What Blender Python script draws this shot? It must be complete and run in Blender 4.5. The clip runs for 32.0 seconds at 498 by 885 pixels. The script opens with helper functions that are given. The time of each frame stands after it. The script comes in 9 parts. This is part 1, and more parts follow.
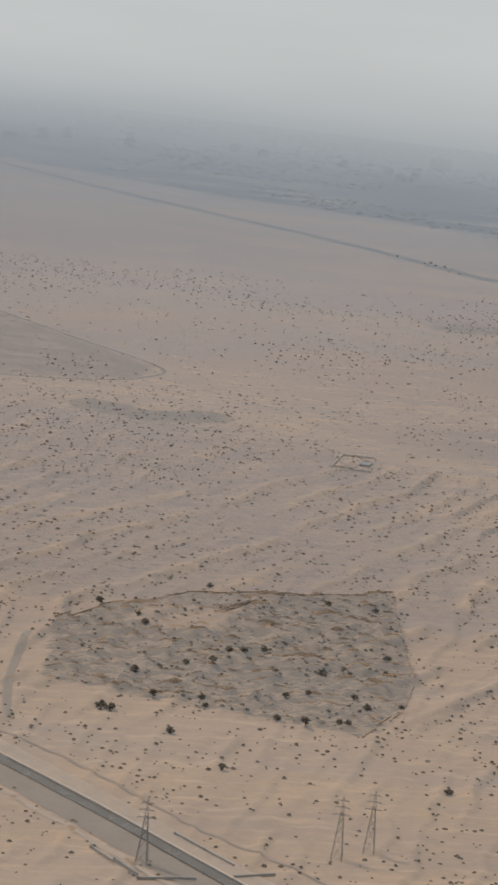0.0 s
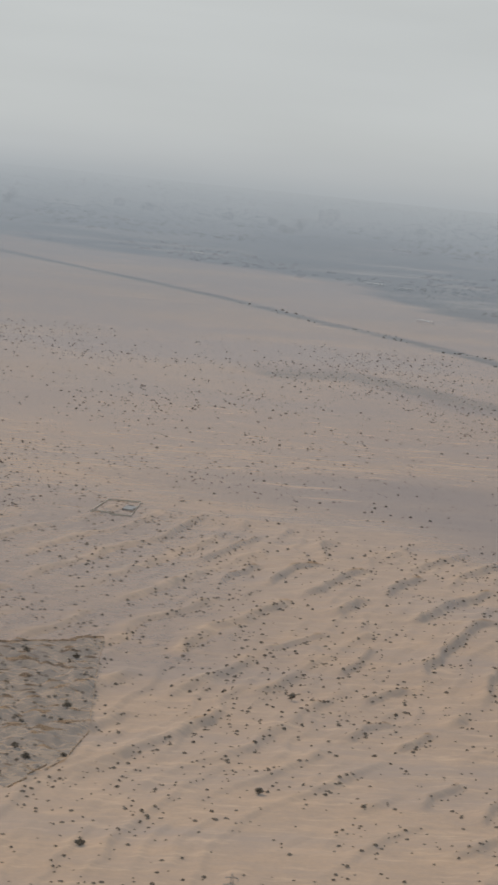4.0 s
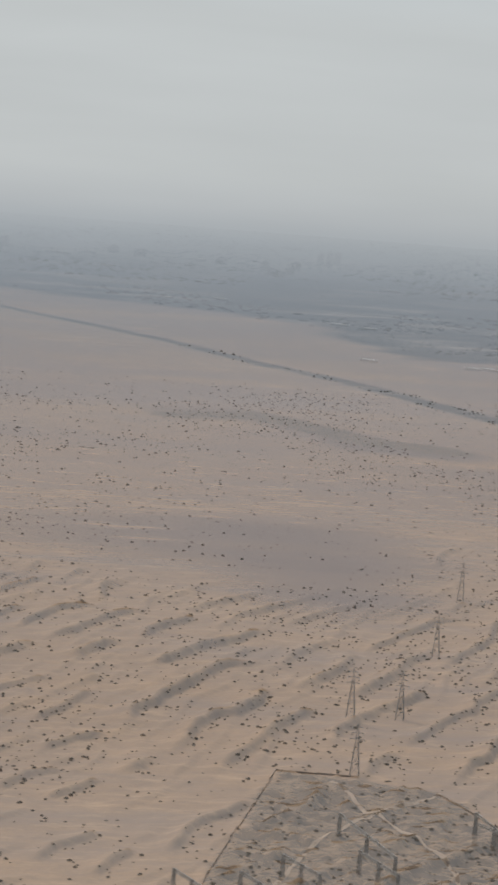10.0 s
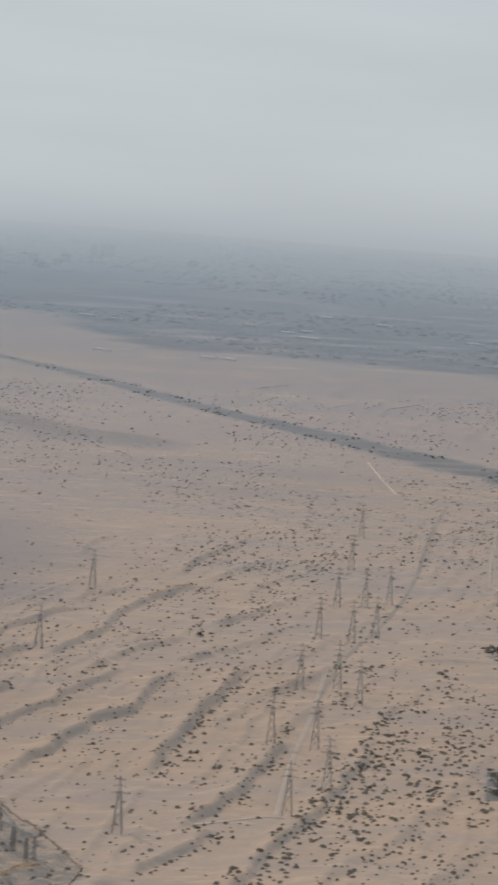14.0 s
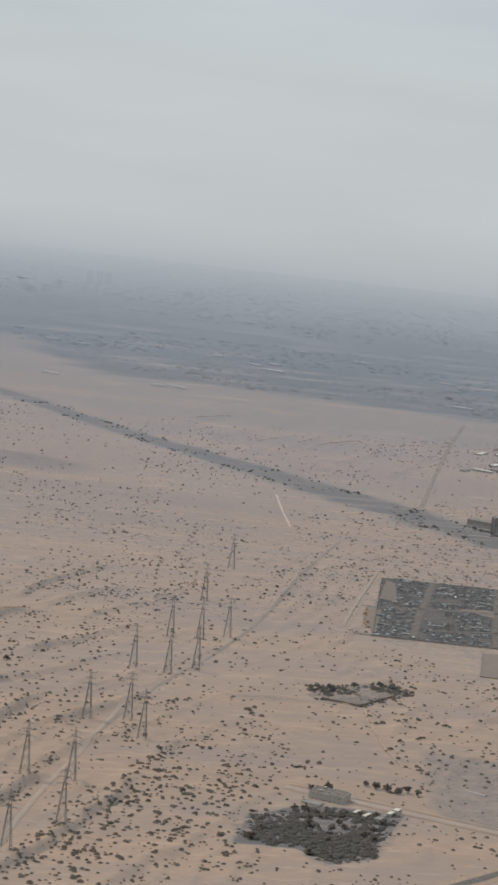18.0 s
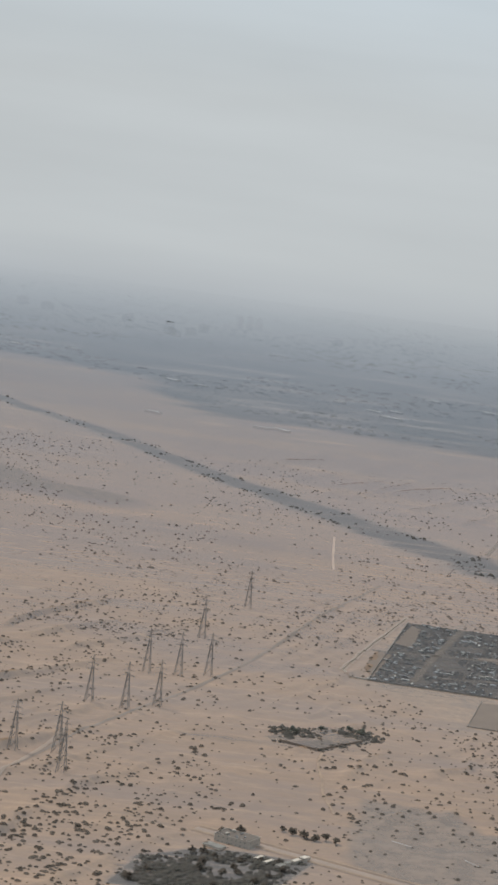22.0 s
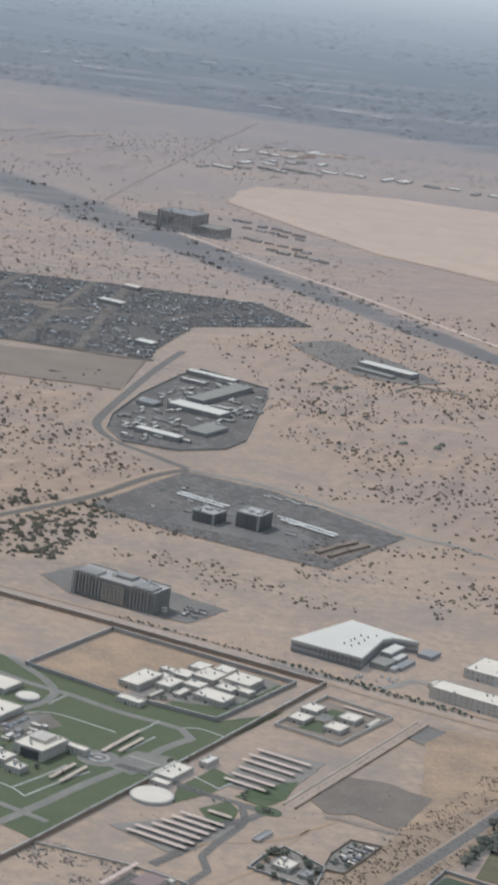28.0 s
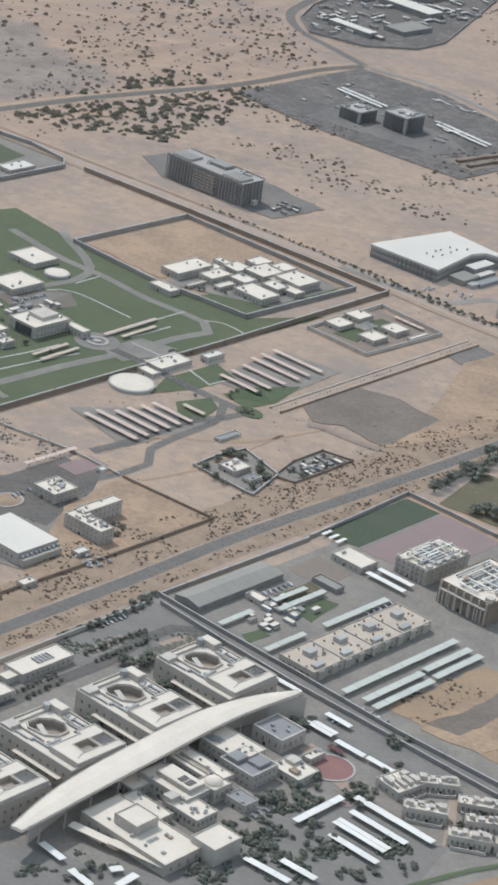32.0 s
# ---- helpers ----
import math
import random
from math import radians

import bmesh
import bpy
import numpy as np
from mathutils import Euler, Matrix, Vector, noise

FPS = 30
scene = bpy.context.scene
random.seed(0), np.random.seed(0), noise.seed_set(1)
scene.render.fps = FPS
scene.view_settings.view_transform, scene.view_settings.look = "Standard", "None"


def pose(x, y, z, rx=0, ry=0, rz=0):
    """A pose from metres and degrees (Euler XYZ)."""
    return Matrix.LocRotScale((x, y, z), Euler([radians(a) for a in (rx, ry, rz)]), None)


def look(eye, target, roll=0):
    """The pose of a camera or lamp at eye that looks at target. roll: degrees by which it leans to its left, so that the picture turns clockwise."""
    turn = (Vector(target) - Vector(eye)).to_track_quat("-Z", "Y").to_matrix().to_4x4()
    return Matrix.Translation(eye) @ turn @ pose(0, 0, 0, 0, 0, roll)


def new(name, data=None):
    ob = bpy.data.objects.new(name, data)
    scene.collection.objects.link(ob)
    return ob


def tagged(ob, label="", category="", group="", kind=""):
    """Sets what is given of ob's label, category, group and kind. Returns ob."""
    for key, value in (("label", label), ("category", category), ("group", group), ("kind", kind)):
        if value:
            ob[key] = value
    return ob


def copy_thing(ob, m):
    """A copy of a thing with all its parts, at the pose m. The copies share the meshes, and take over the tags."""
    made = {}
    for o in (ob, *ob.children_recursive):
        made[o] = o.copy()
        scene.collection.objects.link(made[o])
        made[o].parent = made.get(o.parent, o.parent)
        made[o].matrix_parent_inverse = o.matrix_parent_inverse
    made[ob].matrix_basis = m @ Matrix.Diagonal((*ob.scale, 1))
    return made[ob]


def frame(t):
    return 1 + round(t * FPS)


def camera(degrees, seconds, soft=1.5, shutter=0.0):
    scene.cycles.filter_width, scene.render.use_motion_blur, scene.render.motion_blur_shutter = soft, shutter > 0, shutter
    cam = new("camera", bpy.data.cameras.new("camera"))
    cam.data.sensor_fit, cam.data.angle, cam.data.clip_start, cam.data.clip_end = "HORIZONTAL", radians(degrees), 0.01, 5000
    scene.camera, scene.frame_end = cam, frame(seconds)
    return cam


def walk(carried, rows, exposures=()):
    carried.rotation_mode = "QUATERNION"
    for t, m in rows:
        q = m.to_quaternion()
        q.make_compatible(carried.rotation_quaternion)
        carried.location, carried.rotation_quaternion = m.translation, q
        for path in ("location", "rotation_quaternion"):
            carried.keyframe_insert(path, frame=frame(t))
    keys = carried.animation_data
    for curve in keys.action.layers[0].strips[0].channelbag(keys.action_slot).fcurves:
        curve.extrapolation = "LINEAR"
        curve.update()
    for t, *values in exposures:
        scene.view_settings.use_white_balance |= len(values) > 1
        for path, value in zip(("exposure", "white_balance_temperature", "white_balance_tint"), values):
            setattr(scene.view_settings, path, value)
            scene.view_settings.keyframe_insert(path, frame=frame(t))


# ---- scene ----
# seconds, eye x y z, heading to the left of +y, pitch, lean
FLIGHT = (
    (0, 0.00, 0.00, 333.30, -9.021, -11.050, 6.801),
    (0.5, 18.88, 4.98, 331.19, -8.863, -10.889, 6.799),
    (1, 37.70, 9.54, 329.52, -8.757, -10.693, 6.984),
    (1.5, 56.46, 13.72, 328.20, -8.634, -10.379, 7.102),
    (2, 75.19, 17.57, 327.19, -8.558, -10.027, 7.223),
    (2.5, 93.88, 21.13, 326.42, -8.537, -9.757, 7.062),
    (3, 112.54, 24.45, 325.84, -8.685, -9.569, 6.632),
    (3.5, 131.19, 27.57, 325.42, -9.115, -9.515, 6.274),
    (4, 149.82, 30.53, 325.10, -9.476, -9.522, 5.878),
    (4.5, 168.45, 33.36, 324.85, -9.663, -9.524, 5.681),
    (6.5, 242.97, 44.11, 324.08, -7.598, -8.141, 4.766),
    (7, 261.61, 46.81, 323.84, -7.232, -8.126, 5.076),
    (7.5, 280.26, 49.55, 323.55, -6.827, -8.232, 5.099),
    (8, 298.92, 52.37, 323.21, -6.441, -8.475, 4.863),
    (8.5, 317.59, 55.28, 322.81, -6.195, -8.619, 4.918),
    (9, 336.27, 58.30, 322.34, -6.156, -8.625, 4.852),
    (9.5, 354.95, 61.44, 321.80, -6.318, -8.517, 4.773),
    (10, 373.64, 64.72, 321.20, -6.390, -8.523, 4.462),
    (10.5, 392.33, 68.15, 320.53, -6.672, -9.122, 4.373),
    (11, 411.03, 71.73, 319.80, -7.156, -10.425, 4.132),
    (11.5, 429.72, 75.47, 319.01, -7.579, -12.083, 4.144),
    (12, 448.41, 79.37, 318.16, -8.147, -13.299, 4.548),
    (12.5, 467.10, 83.44, 317.26, -8.446, -13.551, 4.601),
    (13, 485.78, 87.68, 316.32, -8.435, -12.117, 4.806),
    (13.5, 504.45, 92.08, 315.34, -8.768, -9.045, 4.773),
    (14, 523.11, 96.64, 314.33, -9.644, -8.280, 4.411),
    (14.5, 541.75, 101.35, 313.29, -10.263, -7.874, 4.386),
    (15, 560.38, 106.21, 312.24, -10.177, -7.714, 4.050),
    (15.5, 578.98, 111.20, 311.17, -9.800, -7.492, 4.296),
    (17.5, 653.16, 132.36, 306.90, -7.994, -7.443, 5.839),
    (18, 671.64, 137.88, 305.86, -7.824, -7.445, 6.522),
    (18.5, 690.08, 143.46, 304.83, -7.601, -7.350, 6.744),
    (19, 708.49, 149.10, 303.83, -7.124, -7.386, 6.640),
    (19.5, 726.86, 154.77, 302.85, -6.338, -7.520, 7.147),
    (20, 745.20, 160.46, 301.89, -5.493, -7.645, 7.132),
    (20.5, 763.51, 166.17, 300.96, -4.591, -7.654, 7.266),
    (21, 781.77, 171.86, 300.06, -3.724, -7.431, 7.496),
    (21.5, 800.01, 177.54, 299.18, -3.022, -7.088, 7.357),
    (22, 818.20, 183.19, 298.32, -2.303, -6.712, 7.555),
    (22.5, 836.36, 188.79, 297.49, -1.905, -6.496, 7.716),
    (23, 854.49, 194.35, 296.69, -1.952, -6.429, 7.282),
    (23.5, 872.58, 199.84, 295.90, -2.223, -6.476, 7.189),
    (24, 890.65, 205.27, 295.12, -2.572, -6.552, 6.833),
    (24.5, 908.68, 210.64, 294.36, -2.885, -6.505, 6.292),
    (25, 926.68, 215.93, 293.61, -3.311, -6.505, 5.974),
    (25.5, 944.66, 221.16, 292.86, -3.870, -6.681, 5.869),
    (26, 962.62, 226.32, 292.11, -4.529, -7.107, 5.859),
    (26.5, 980.56, 231.43, 291.37, -6.340, -8.827, 6.139),
    (28.5, 1052.18, 251.61, 288.31, -5.227, -15.134, 7.615),
    (29, 1070.07, 256.71, 287.51, -3.844, -16.535, 8.139),
    (29.5, 1087.97, 261.89, 286.71, -2.421, -18.049, 8.588),
    (30, 1105.87, 267.20, 285.90, -1.085, -19.577, 8.872),
    (30.5, 1123.79, 272.69, 285.09, 0.213, -21.059, 9.008),
    (31, 1141.73, 278.39, 284.28, 1.485, -22.196, 9.075),
    (31.5, 1159.69, 284.39, 283.48, 2.837, -23.024, 9.081),
    (32, 1177.68, 290.75, 282.69, 4.232, -23.772, 8.985),
)


def aim(x, y, z, heading, pitch, lean):
    h, p = radians(heading), radians(pitch)
    way = Vector((-math.sin(h) * math.cos(p), math.cos(h) * math.cos(p), math.sin(p)))
    eye = Vector((x, y, z))
    return look(eye, eye + way * 100, lean)


cam = camera(11.447, 32.0, soft=2.8, shutter=0.5)
walk(cam, [(row[0], aim(*row[1:])) for row in FLIGHT], [(0.0, 0.0, 6550, 11), (11.0, -0.03, 6450, 11), (12.5, 0.18, 6200, 10), (13.1, 0.17, 6050, 9.5), (14.0, 0.02, 6250, 10.5), (22.0, 0.0, 6350, 11), (25.0, -0.05, 6200, 10), (26.5, 0.04, 6100, 9), (28.5, 0.22, 5800, 11), (30.0, 0.29, 5800, 11), (32.0, 0.36, 5850, 10.5)])

# ---- light: high hazy sun, pale dusty sky ----
SUN_FROM = Vector((-0.55, 0.52, 0.98)).normalized()
world = bpy.data.worlds.new("hazy_sky")
scene.world = world
world.use_nodes = True
wn, wl = world.node_tree.nodes, world.node_tree.links
wn.clear()
w_out = wn.new("ShaderNodeOutputWorld")
w_bg = wn.new("ShaderNodeBackground")
w_sky = wn.new("ShaderNodeTexSky")
w_sky.sky_type = "NISHITA"
w_sky.sun_disc = False
w_sky.sun_elevation = math.asin(SUN_FROM.z)
w_sky.sun_rotation = math.atan2(SUN_FROM.x, SUN_FROM.y)
w_sky.air_density, w_sky.dust_density, w_sky.ozone_density = 1.5, 6.0, 1.0
w_scale = wn.new("ShaderNodeMixRGB")
w_scale.blend_type = "MULTIPLY"
w_scale.inputs[0].default_value = 1.0
w_scale.inputs[2].default_value = (0.09, 0.09, 0.09, 1)
wl.new(w_sky.outputs[0], w_scale.inputs[1])
w_co = wn.new("ShaderNodeTexCoord")
w_sep = wn.new("ShaderNodeSeparateXYZ")
wl.new(w_co.outputs["Generated"], w_sep.inputs[0])
w_map = wn.new("ShaderNodeMapRange")
w_map.inputs["From Min"].default_value = -0.5
w_map.inputs["From Max"].default_value = 0.25
wl.new(w_sep.outputs["Z"], w_map.inputs["Value"])
w_ramp = wn.new("ShaderNodeValToRGB")
# Below the horizon: haze colour that shows through the faded surfaces.
HAZE = ((-0.48, 0.44, 0.44, 0.43), (-0.36, 0.39, 0.39, 0.385), (-0.25, 0.35, 0.35, 0.352), (-0.13, 0.335, 0.35, 0.37), (-0.095, 0.295, 0.333, 0.368), (-0.082, 0.31, 0.348, 0.382), (-0.068, 0.395, 0.432, 0.458),
        (-0.056, 0.51, 0.54, 0.55), (-0.042, 0.57, 0.60, 0.598), (0.02, 0.585, 0.62, 0.62), (0.06, 0.565, 0.625, 0.65), (0.12, 0.54, 0.64, 0.72))
while len(w_ramp.color_ramp.elements) < len(HAZE):
    w_ramp.color_ramp.elements.new(0.5)
for el, (z, r, g, b) in zip(w_ramp.color_ramp.elements, HAZE):
    el.position = (z + 0.5) / 0.75
    el.color = (r, g, b, 1)
wl.new(w_map.outputs[0], w_ramp.inputs[0])
w_cloud = wn.new("ShaderNodeTexNoise")
w_cloud.inputs["Scale"].default_value = 3.0
w_cloud.inputs["Detail"].default_value = 4.0
w_cmap = wn.new("ShaderNodeMapping")
w_cmap.inputs["Scale"].default_value = (1, 1, 7)
wl.new(w_co.outputs["Generated"], w_cmap.inputs[0])
wl.new(w_cmap.outputs[0], w_cloud.inputs["Vector"])
w_cr = wn.new("ShaderNodeMapRange")
w_cr.inputs["From Min"].default_value, w_cr.inputs["From Max"].default_value = 0.35, 0.7
w_cr.inputs["To Min"].default_value, w_cr.inputs["To Max"].default_value = 0.95, 1.07
wl.new(w_cloud.outputs[0], w_cr.inputs["Value"])
w_mul = wn.new("ShaderNodeVectorMath")
w_mul.operation = "SCALE"
wl.new(w_ramp.outputs[0], w_mul.inputs[0])
wl.new(w_cr.outputs[0], w_mul.inputs["Scale"])
w_mix = wn.new("ShaderNodeMixRGB")
w_mix.inputs[0].default_value = 0.92
wl.new(w_scale.outputs[0], w_mix.inputs[1])
wl.new(w_mul.outputs[0], w_mix.inputs[2])
wl.new(w_mix.outputs[0], w_bg.inputs[0])
wl.new(w_bg.outputs[0], w_out.inputs[0])

sun = new("sun", bpy.data.lights.new("sun", "SUN"))
sun.data.energy = 2.9
sun.data.angle = radians(1.5)
sun.data.color = (1.0, 0.945, 0.86)
sun.matrix_world = look(SUN_FROM * 3000, (0, 0, 0))

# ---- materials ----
def haze_fade_group():
    """Haze put into the materials: surfaces turn see-through with distance from the flight line, and the pale sky
    colour behind shows.
    """
    g = bpy.data.node_groups.new("haze_fade", "ShaderNodeTree")
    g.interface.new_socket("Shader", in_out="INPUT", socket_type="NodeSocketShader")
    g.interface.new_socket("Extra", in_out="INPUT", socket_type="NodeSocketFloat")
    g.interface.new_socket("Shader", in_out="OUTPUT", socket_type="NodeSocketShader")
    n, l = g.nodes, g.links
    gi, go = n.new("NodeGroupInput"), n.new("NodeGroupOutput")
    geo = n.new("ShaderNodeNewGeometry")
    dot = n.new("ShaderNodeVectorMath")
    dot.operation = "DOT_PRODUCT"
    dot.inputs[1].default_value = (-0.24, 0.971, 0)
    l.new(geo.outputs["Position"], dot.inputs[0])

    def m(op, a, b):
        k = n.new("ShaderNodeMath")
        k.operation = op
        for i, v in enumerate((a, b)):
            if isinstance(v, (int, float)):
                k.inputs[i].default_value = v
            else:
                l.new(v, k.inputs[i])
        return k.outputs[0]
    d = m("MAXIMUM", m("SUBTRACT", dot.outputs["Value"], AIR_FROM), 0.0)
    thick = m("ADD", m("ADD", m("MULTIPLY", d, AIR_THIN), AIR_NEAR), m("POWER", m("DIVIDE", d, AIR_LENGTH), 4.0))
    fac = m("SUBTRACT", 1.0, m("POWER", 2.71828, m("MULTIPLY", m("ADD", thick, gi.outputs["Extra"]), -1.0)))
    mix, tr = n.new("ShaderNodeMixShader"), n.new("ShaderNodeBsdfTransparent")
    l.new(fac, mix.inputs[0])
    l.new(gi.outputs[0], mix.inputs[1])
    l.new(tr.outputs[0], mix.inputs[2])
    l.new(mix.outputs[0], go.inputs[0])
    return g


# How soon surfaces fade out with distance to imitate haze.
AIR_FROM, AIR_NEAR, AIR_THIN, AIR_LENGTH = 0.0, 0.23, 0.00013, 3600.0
HAZE_FADE = haze_fade_group()


class Mat:
    """A node material with noise-varied colour, bump and the distance haze built in as transparency."""

    def __init__(self, name, color, rough=0.9, second=None, size=20.0, fine=2.0, contrast=1.0, bump=0.3, metal=0.0, spec=0.3, random_value=0.0, extra_fade=0.0):
        self.m = bpy.data.materials.new(name)
        self.m.use_nodes = True
        self.n, self.l = self.m.node_tree.nodes, self.m.node_tree.links
        self.n.clear()
        self.out = self.n.new("ShaderNodeOutputMaterial")
        self.b = self.n.new("ShaderNodeBsdfPrincipled")
        self.b.inputs["Roughness"].default_value = rough
        self.b.inputs["Metallic"].default_value = metal
        self.b.inputs["Specular IOR Level"].default_value = spec
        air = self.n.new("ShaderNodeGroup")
        air.node_tree = HAZE_FADE
        air.inputs["Extra"].default_value = extra_fade
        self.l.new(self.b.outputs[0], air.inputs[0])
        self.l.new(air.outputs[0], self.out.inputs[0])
        self.geo = self.n.new("ShaderNodeNewGeometry")
        second = second or tuple(c * 0.78 for c in color)
        big = self.noise(size, 5, 0.6)
        small = self.noise(fine, 3, 0.6)
        fac = self.math("ADD", self.math("MULTIPLY", big, 0.6), self.math("MULTIPLY", small, 0.4))
        fac = self.span(fac, 0.5 - 0.18 / contrast, 0.5 + 0.18 / contrast, 0, 1)
        self.color = self.mix(fac, color, second)
        if random_value:
            info = self.n.new("ShaderNodeObjectInfo")
            self.color = self.mix(self.math("MULTIPLY", info.outputs["Random"], random_value), self.color, tuple(c * 0.45 for c in color))
        self.small = small
        if bump:
            bp = self.n.new("ShaderNodeBump")
            bp.inputs["Strength"].default_value = bump
            bp.inputs["Distance"].default_value = fine * 0.15
            self.l.new(small, bp.inputs["Height"])
            self.l.new(bp.outputs[0], self.b.inputs["Normal"])
            self.bump = bp
        self.set()

    def set(self):
        self.l.new(self.color, self.b.inputs["Base Color"])
        return self

    def noise(self, size, detail=4, rough=0.55, stretch=None, vector=None):
        t = self.n.new("ShaderNodeTexNoise")
        t.inputs["Scale"].default_value = 1.0 / size
        t.inputs["Detail"].default_value = detail
        t.inputs["Roughness"].default_value = rough
        v = vector or self.geo.outputs["Position"]
        if stretch:
            mp = self.n.new("ShaderNodeMapping")
            mp.inputs["Rotation"].default_value = (0, 0, radians(stretch[0]))
            mp.inputs["Scale"].default_value = (stretch[1], stretch[2], 1)
            self.l.new(v, mp.inputs[0])
            v = mp.outputs[0]
        self.l.new(v, t.inputs["Vector"])
        return t.outputs[0]

    def math(self, op, a, b=0.0):
        k = self.n.new("ShaderNodeMath")
        k.operation = op
        for i, v in enumerate((a, b)):
            if isinstance(v, (int, float)):
                k.inputs[i].default_value = v
            else:
                self.l.new(v, k.inputs[i])
        return k.outputs[0]

    def span(self, v, a, b, c, d):
        k = self.n.new("ShaderNodeMapRange")
        for i, x in zip(("From Min", "From Max", "To Min", "To Max"), (a, b, c, d)):
            k.inputs[i].default_value = x
        self.l.new(v, k.inputs["Value"])
        return k.outputs[0]

    def mix(self, fac, a, b):
        k = self.n.new("ShaderNodeMixRGB")
        for i, v in enumerate((fac, a, b)):
            if isinstance(v, (int, float)):
                k.inputs[i].default_value = v
            elif isinstance(v, tuple):
                k.inputs[i].default_value = (*v[:3], 1)
            else:
                self.l.new(v, k.inputs[i])
        return k.outputs[0]

    def attribute(self, name):
        a = self.n.new("ShaderNodeAttribute")
        a.attribute_name = name
        return a.outputs["Fac"]


def sand_material():
    s = Mat("desert_sand", (0.33, 0.2, 0.108), 0.95, (0.25, 0.152, 0.084), 34, 2.2, 1.1, 0.8)
    streak = s.span(s.noise(110, 6, 0.62, (-30, 0.35, 1.6)), 0.42, 0.62, 0, 1)
    s.color = s.mix(s.math("MULTIPLY", streak, 0.4), s.color, (0.24, 0.158, 0.108))
    fleck = s.span(s.noise(7, 6, 0.75, (-60, 0.5, 1.6)), 0.48, 0.66, 0, 1)
    s.color = s.mix(s.math("MULTIPLY", fleck, 0.45), s.color, (0.205, 0.132, 0.089))
    speck = s.span(s.noise(1.3, 3, 0.6), 0.6, 0.68, 0, 1)
    s.color = s.mix(s.math("MULTIPLY", speck, 0.35), s.color, (0.15, 0.112, 0.085))
    bright = s.span(s.noise(18, 4, 0.6, (-60, 0.4, 1.4)), 0.54, 0.7, 0, 1)
    s.color = s.mix(s.math("MULTIPLY", bright, 0.45), s.color, (0.41, 0.25, 0.135))
    grey = s.math("MULTIPLY", s.attribute("plain"), s.span(s.noise(190, 6, 0.6, (-10, 0.4, 1.6)), 0.37, 0.64, 0.15, 0.8))
    s.color = s.mix(grey, s.color, (0.19, 0.128, 0.1))
    veil = s.span(s.noise(85, 7, 0.62, (-24, 0.38, 1.5)), 0.47, 0.63, 0, 0.6)
    s.color = s.mix(veil, s.color, (0.195, 0.138, 0.108))
    drift = s.span(s.noise(13, 6, 0.7, (-35, 0.4, 1.5)), 0.53, 0.68, 0, 0.55)
    s.color = s.mix(drift, s.color, (0.42, 0.27, 0.155))
    # gravel floors between the sand ridges
    floor = s.math("MULTIPLY", s.attribute("flats"), s.span(s.noise(24, 6, 0.7, (-60, 0.45, 1.4)), 0.3, 0.62, 0.45, 1.0))
    s.color = s.mix(floor, s.color, s.mix(s.span(s.noise(9, 5, 0.7), 0.4, 0.6, 0, 1), (0.2, 0.134, 0.099), (0.15, 0.102, 0.078)))
    # broad soft-edged darker areas on the plain
    dim = s.math("ADD", s.attribute("dim"), s.span(s.noise(120, 5, 0.6, (-10, 0.45, 1.5)), 0.3, 0.7, -0.22, 0.22))
    s.color = s.mix(s.span(dim, 0.2, 0.95, 0, 0.95), s.color, s.mix(s.span(s.noise(26, 6, 0.7, (-10, 0.4, 1.6)), 0.4, 0.62, 0, 1), (0.13, 0.088, 0.07), (0.155, 0.105, 0.084)))
    # wind-blown tongues of pale sand across the gravel plain
    tongue = s.math("MULTIPLY", s.attribute("plain"), s.span(s.noise(32, 5, 0.6, (-62, 0.22, 1.6)), 0.6, 0.72, 0, 0.75))
    s.color = s.mix(tongue, s.color, (0.36, 0.23, 0.14))
    # silty gravel: ragged patches with a shape of their own
    ragged = s.math("ADD", s.attribute("gravel"), s.span(s.noise(30, 6, 0.7, (-20, 0.5, 1.3)), 0.25, 0.75, -0.5, 0.5))
    gravel = s.math("MULTIPLY", s.span(ragged, 0.32, 0.62, 0, 1), s.span(s.noise(5, 7, 0.8, (-20, 0.5, 1.5)), 0.38, 0.58, 0.55, 1.0))
    s.color = s.mix(s.math("MULTIPLY", gravel, 0.95), s.color, s.mix(s.span(s.noise(6, 6, 0.75, (-20, 0.6, 1.4)), 0.44, 0.58, 0, 1), (0.06, 0.039, 0.024), (0.2, 0.133, 0.08)))
    bed = s.math("ADD", s.attribute("wadi"), s.span(s.noise(60, 6, 0.7, (57, 0.35, 1.5)), 0.25, 0.75, -0.33, 0.33))
    bank = s.math("MULTIPLY", s.span(bed, 0.18, 0.42, 0, 0.75), s.span(s.noise(20, 6, 0.7, (57, 0.3, 2)), 0.35, 0.6, 0.3, 1.0))
    s.color = s.mix(bank, s.color, (0.17, 0.13, 0.105))
    thread = s.mix(s.span(s.noise(30, 7, 0.78, (57, 0.1, 3.4)), 0.53, 0.62, 0, 1), s.mix(s.span(s.noise(14, 6, 0.75, (57, 0.25, 2.4)), 0.4, 0.6, 0, 1), (0.02, 0.017, 0.013), (0.06, 0.047, 0.036)), (0.26, 0.185, 0.135))
    s.color = s.mix(s.span(bed, 0.42, 0.60, 0, 0.93), s.color, thread)
    trodden = s.math("MULTIPLY", s.attribute("trodden"), s.span(s.noise(22, 7, 0.7), 0.34, 0.64, 0.25, 0.95))
    s.color = s.mix(trodden, s.color, s.mix(s.span(s.noise(5, 6, 0.75), 0.4, 0.6, 0, 1), (0.325, 0.216, 0.13), (0.2, 0.14, 0.094)))
    stain = s.math("MULTIPLY", s.attribute("trodden"), s.span(s.noise(38, 7, 0.68), 0.5, 0.66, 0, 0.75))
